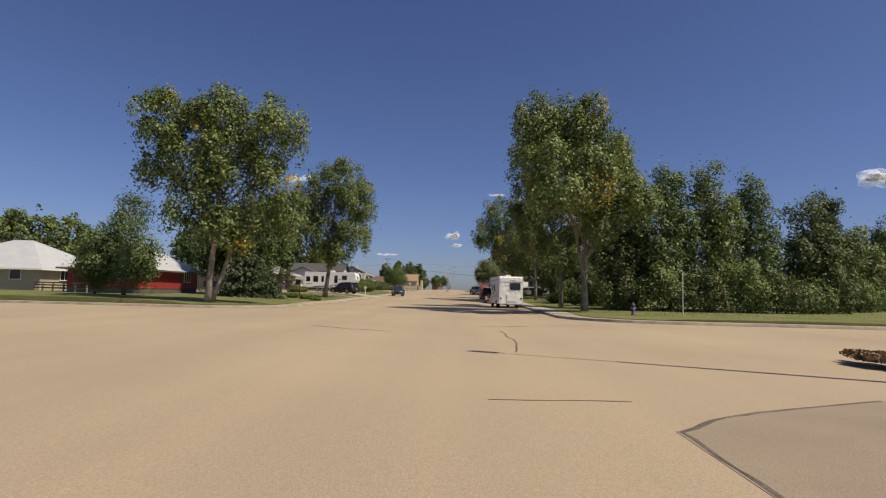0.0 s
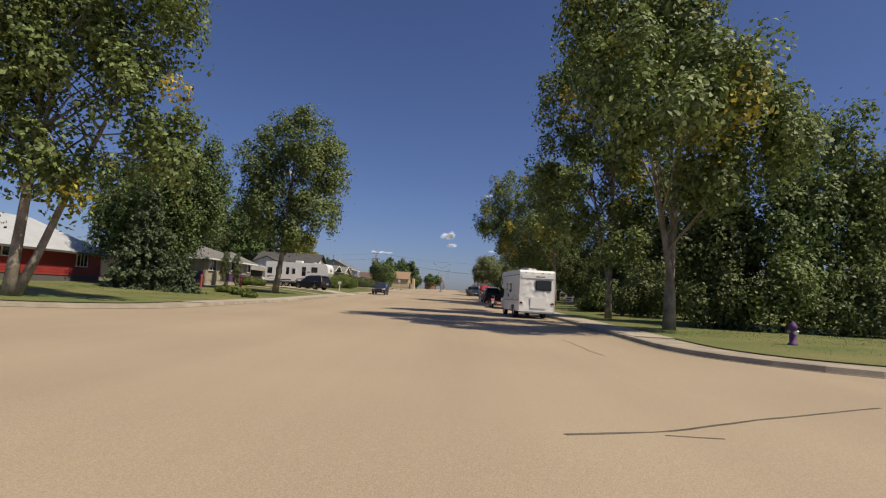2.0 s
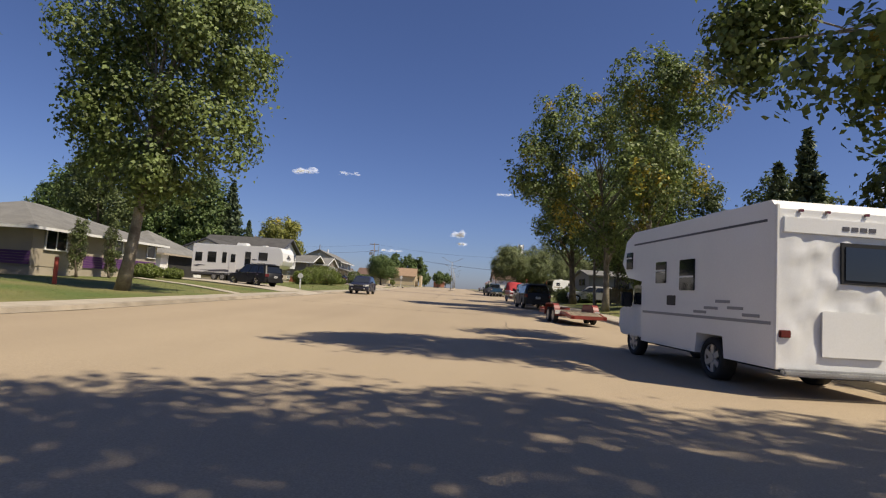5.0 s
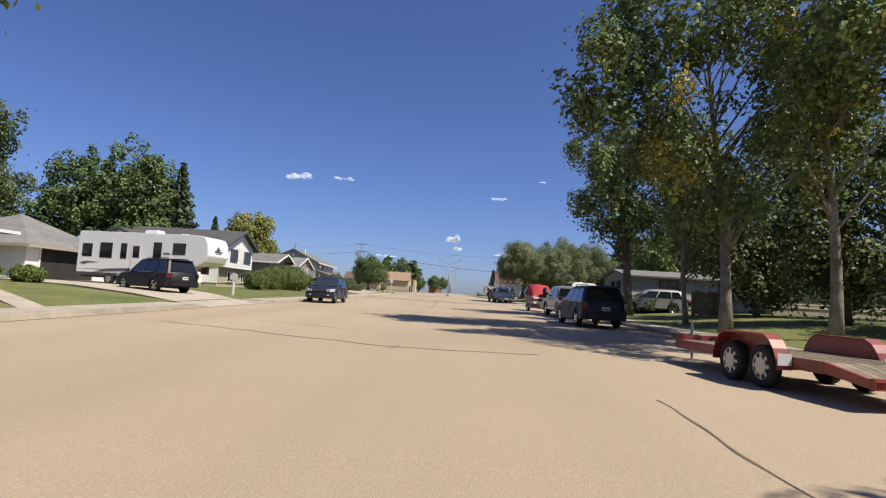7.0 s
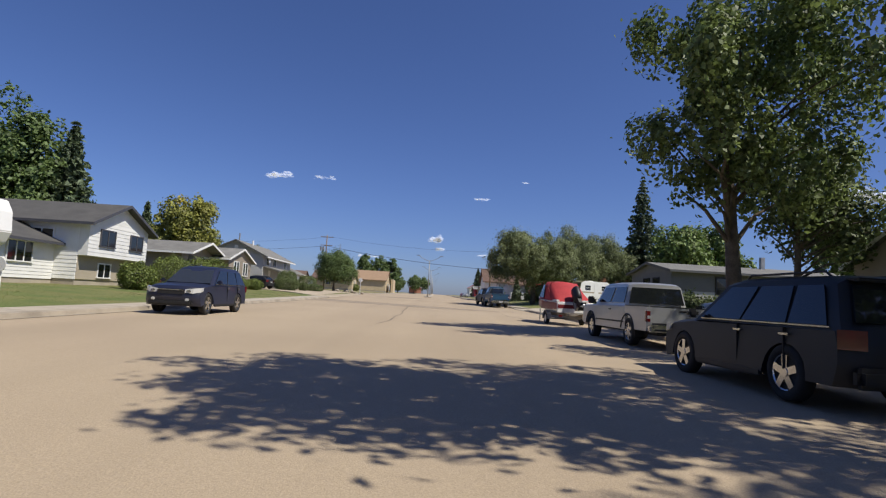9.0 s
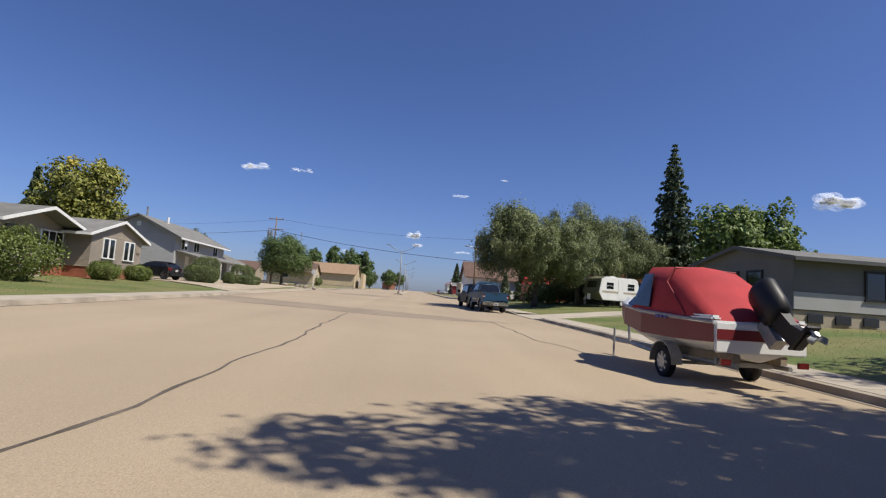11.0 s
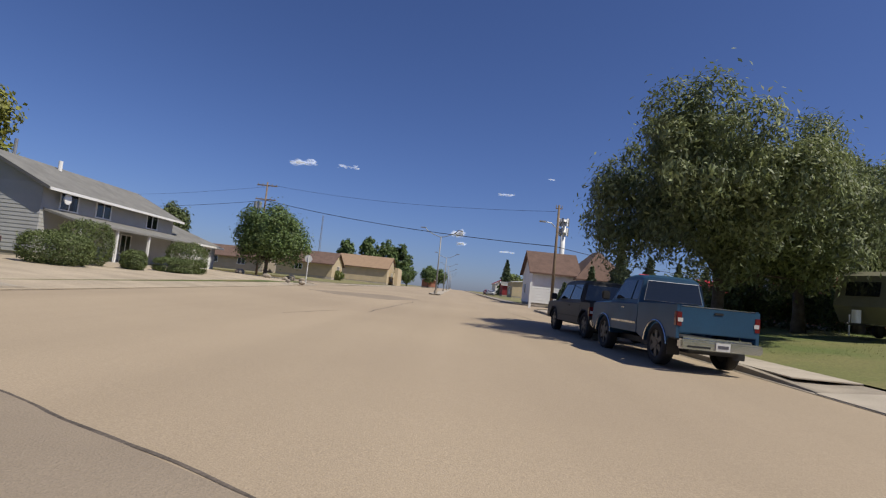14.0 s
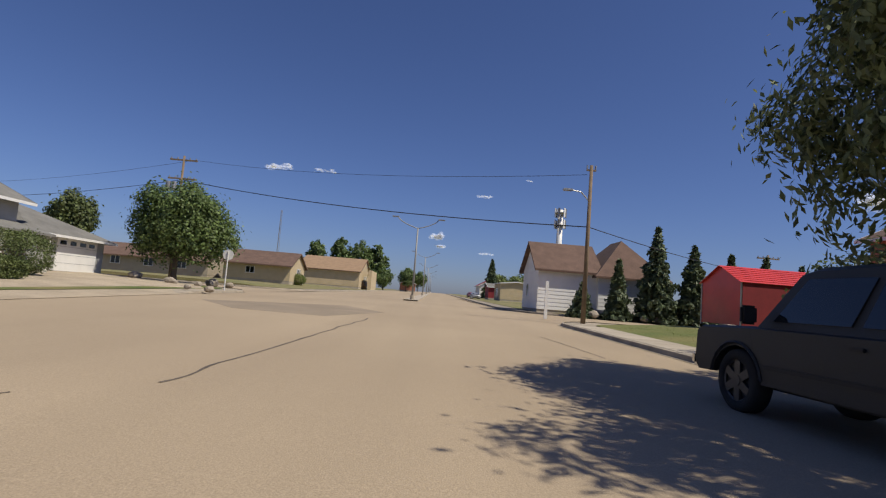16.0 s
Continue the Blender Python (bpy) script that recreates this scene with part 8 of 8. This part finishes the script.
for k in range(11):
    boulder(14.0 + 1.25 * k, 162.9 + 0.15 * math.sin(k * 2.1), 0.30 + 0.10 * ((k * 7) % 3), k, "pale field stone edging a lawn", "stones before the hall")
for k, (x, y, r) in enumerate(((-17.5, 157.5, 0.45), (-14.2, 158.6, 0.35), (-13.0, 160.9, 0.45), (-12.3, 161.6, 0.3), (-11.2, 149.6, 0.25), (-12.6, 152.6, 0.2), (-14.4, 156.2, 0.25))):
    boulder(x, y, r, 20 + k, "field stone on a gravel corner", "corner stones")
# antenna masts
t = thing("cell_tower", "white cellular mast with antenna panels", "tower", Matrix.Translation((24.0, 205, gz(205) + 0.1)))
part("mast", tube([(0, 0, -0.1), (0, 0, 15.4)], [0.55, 0.42], 12), M["white"], t, smooth=True)
for k in range(6):
    a = k * math.pi / 3
    for z in (12.4, 14.2):
        part("antenna_panel", box(-0.15, 0.15, -0.08, 0.08, z, z + 1.4, 0.02), M["white" if k % 2 else "grey_stripe"], t).matrix_local = Matrix.Translation((0.85 * math.cos(a), 0.85 * math.sin(a), 0)) @ Matrix.Rotation(a + math.pi / 2, 4, "Z")
for z in (12.9, 14.9):
    part("platform_ring", cyl((0, 0, z), 0.9, 0.10, "z", 16), M["steel"], t)
t = thing("radio_mast", "thin lattice radio mast behind a house", "mast", Matrix.Translation((-22.5, 216.5, gz(216) + 0.1)))
for k in range(3):
    a = k * 2.094
    part("mast_leg", tube([(0.25 * math.cos(a), 0.25 * math.sin(a), -0.1), (0.12 * math.cos(a), 0.12 * math.sin(a), 13)], 0.035, 5), M["steel"], t)
for z in np.arange(0.8, 13, 0.8):
    part("brace", cyl((0, 0, z), 0.22 - z * 0.008, 0.03, "z", 6), M["steel"], t)
# bucket by the garage
t = thing("bucket", "yellow plastic bucket on a driveway", "bucket", Matrix.Translation((21.6, 118.9, yard(21.6, 118.9) + 0.05)))
part("tub", cyl((0, 0, 0.2), 0.16, 0.42, "z", 14, 0.2), M["yellow"], t)
part("handle", tube([(0.19, 0, 0.38), (0, 0, 0.52), (-0.19, 0, 0.38)], 0.012, 5), M["steel"], t)
# utility cover at the kerb
tagged(finish("drain_cover", box(9.6, 10.5, 54.0, 54.7, gz(54) + 0.10, gz(54) + 0.165, 0.01), M["concrete"]), "concrete utility cover set in the pavement", "cover", kind="structure")


# ---- clouds ----
def cloud(x, y, z, w, h, seed):
    rng3 = random.Random(seed)
    bm = bmesh.new()
    for k in range(26):
        r = rng3.uniform(0.14, 0.40) * h
        m = Matrix.Translation((rng3.uniform(-0.42, 0.42) * w, rng3.uniform(-0.2, 0.2) * w, rng3.uniform(-0.25, 0.3) * h)) @ Matrix.Diagonal((1.0 + w / h * rng3.uniform(0.05, 0.25), 1.5, rng3.uniform(0.5, 1.0), 1))
        bmesh.ops.create_icosphere(bm, subdivisions=3, radius=r, matrix=m)
    for v in bm.verts:
        v.co += v.co.normalized() * h * 0.25 * noise.noise(v.co / h * 1.7)
    ob = tagged(finish("cloud", bm, M["cloud"], None, "", True), "small white fair-weather cloud", "cloud", "fair-weather clouds", "structure")
    ob.location = (x, y, z)


for k, (x, y, z, w, h) in enumerate(((-890, 2900, 606, 165, 34), (-660, 2900, 606, 140, 14), (-40, 3000, 320, 70, 40), (-20, 3000, 265, 50, 20), (200, 3000, 555, 95, 14), (2050, 2600, 600, 190, 80), (-420, 3100, 215, 130, 14), (420, 2900, 640, 40, 7), (230, 3000, 245, 90, 12))):
    cloud(x + 35, y, z, w, h, 300 + k)


# ---- pavement slabs, last ----
def slab_mesh(w):
    bm = add_box(bmesh.new(), 0, w, 0, 1.488, -0.03, 0.0, 0.006)
    me = bpy.data.meshes.new("slab")
    bm.to_mesh(me)
    bm.free()
    me.materials.append(M["concrete"])
    return me


def slabs(parent, me, x, y0, y1, skip):
    y = y0
    while y < y1:
        if not any(a - 1.5 < y < b for a, b in skip):
            ob = new("slab", me)
            ob.parent = parent
            tilt = math.atan2(gz(y + 1.5) - gz(y), 1.5)
            ob.matrix_world = Matrix.Translation((x, y, gz(y) + 0.158 + 0.004 * noise.noise((x, y, 0)))) @ Matrix.Rotation(tilt, 4, "X")
        y += 1.5


slabs(walk_east, slab_mesh(1.5), 9.37, 30, 145, ((112.6, 117.6),))
slabs(walk_west, slab_mesh(1.3), -10.77, 37, 156, ((72.0, 78.5), (121, 156)))


# ---- lay the straight plan onto the veering street ----
laid_meshes = set()


def lay(ob):
    """Moves a placed thing as one; a mesh drawn straight on the plan moves point by point, then its parts."""
    at = ob.matrix_local.translation
    if at.x * at.x + at.y * at.y > 1e-6:
        x, y = veer(at.x, at.y)
        ob.matrix_local = Matrix.Translation((x, y, at.z)) @ Matrix.Rotation(radians(turn(at.y)), 4, "Z") @ Matrix.Translation(-at) @ ob.matrix_local
        return
    if ob.type == "MESH" and ob.data.name not in laid_meshes:
        laid_meshes.add(ob.data.name)
        for v in ob.data.vertices:
            v.co.x, v.co.y = veer(v.co.x, v.co.y)
    for child in ob.children:
        lay(child)


for ob in [o for o in scene.objects if o.parent is None and o.type in ("MESH", "EMPTY") and not o.name.startswith("cloud")]:
    lay(ob)
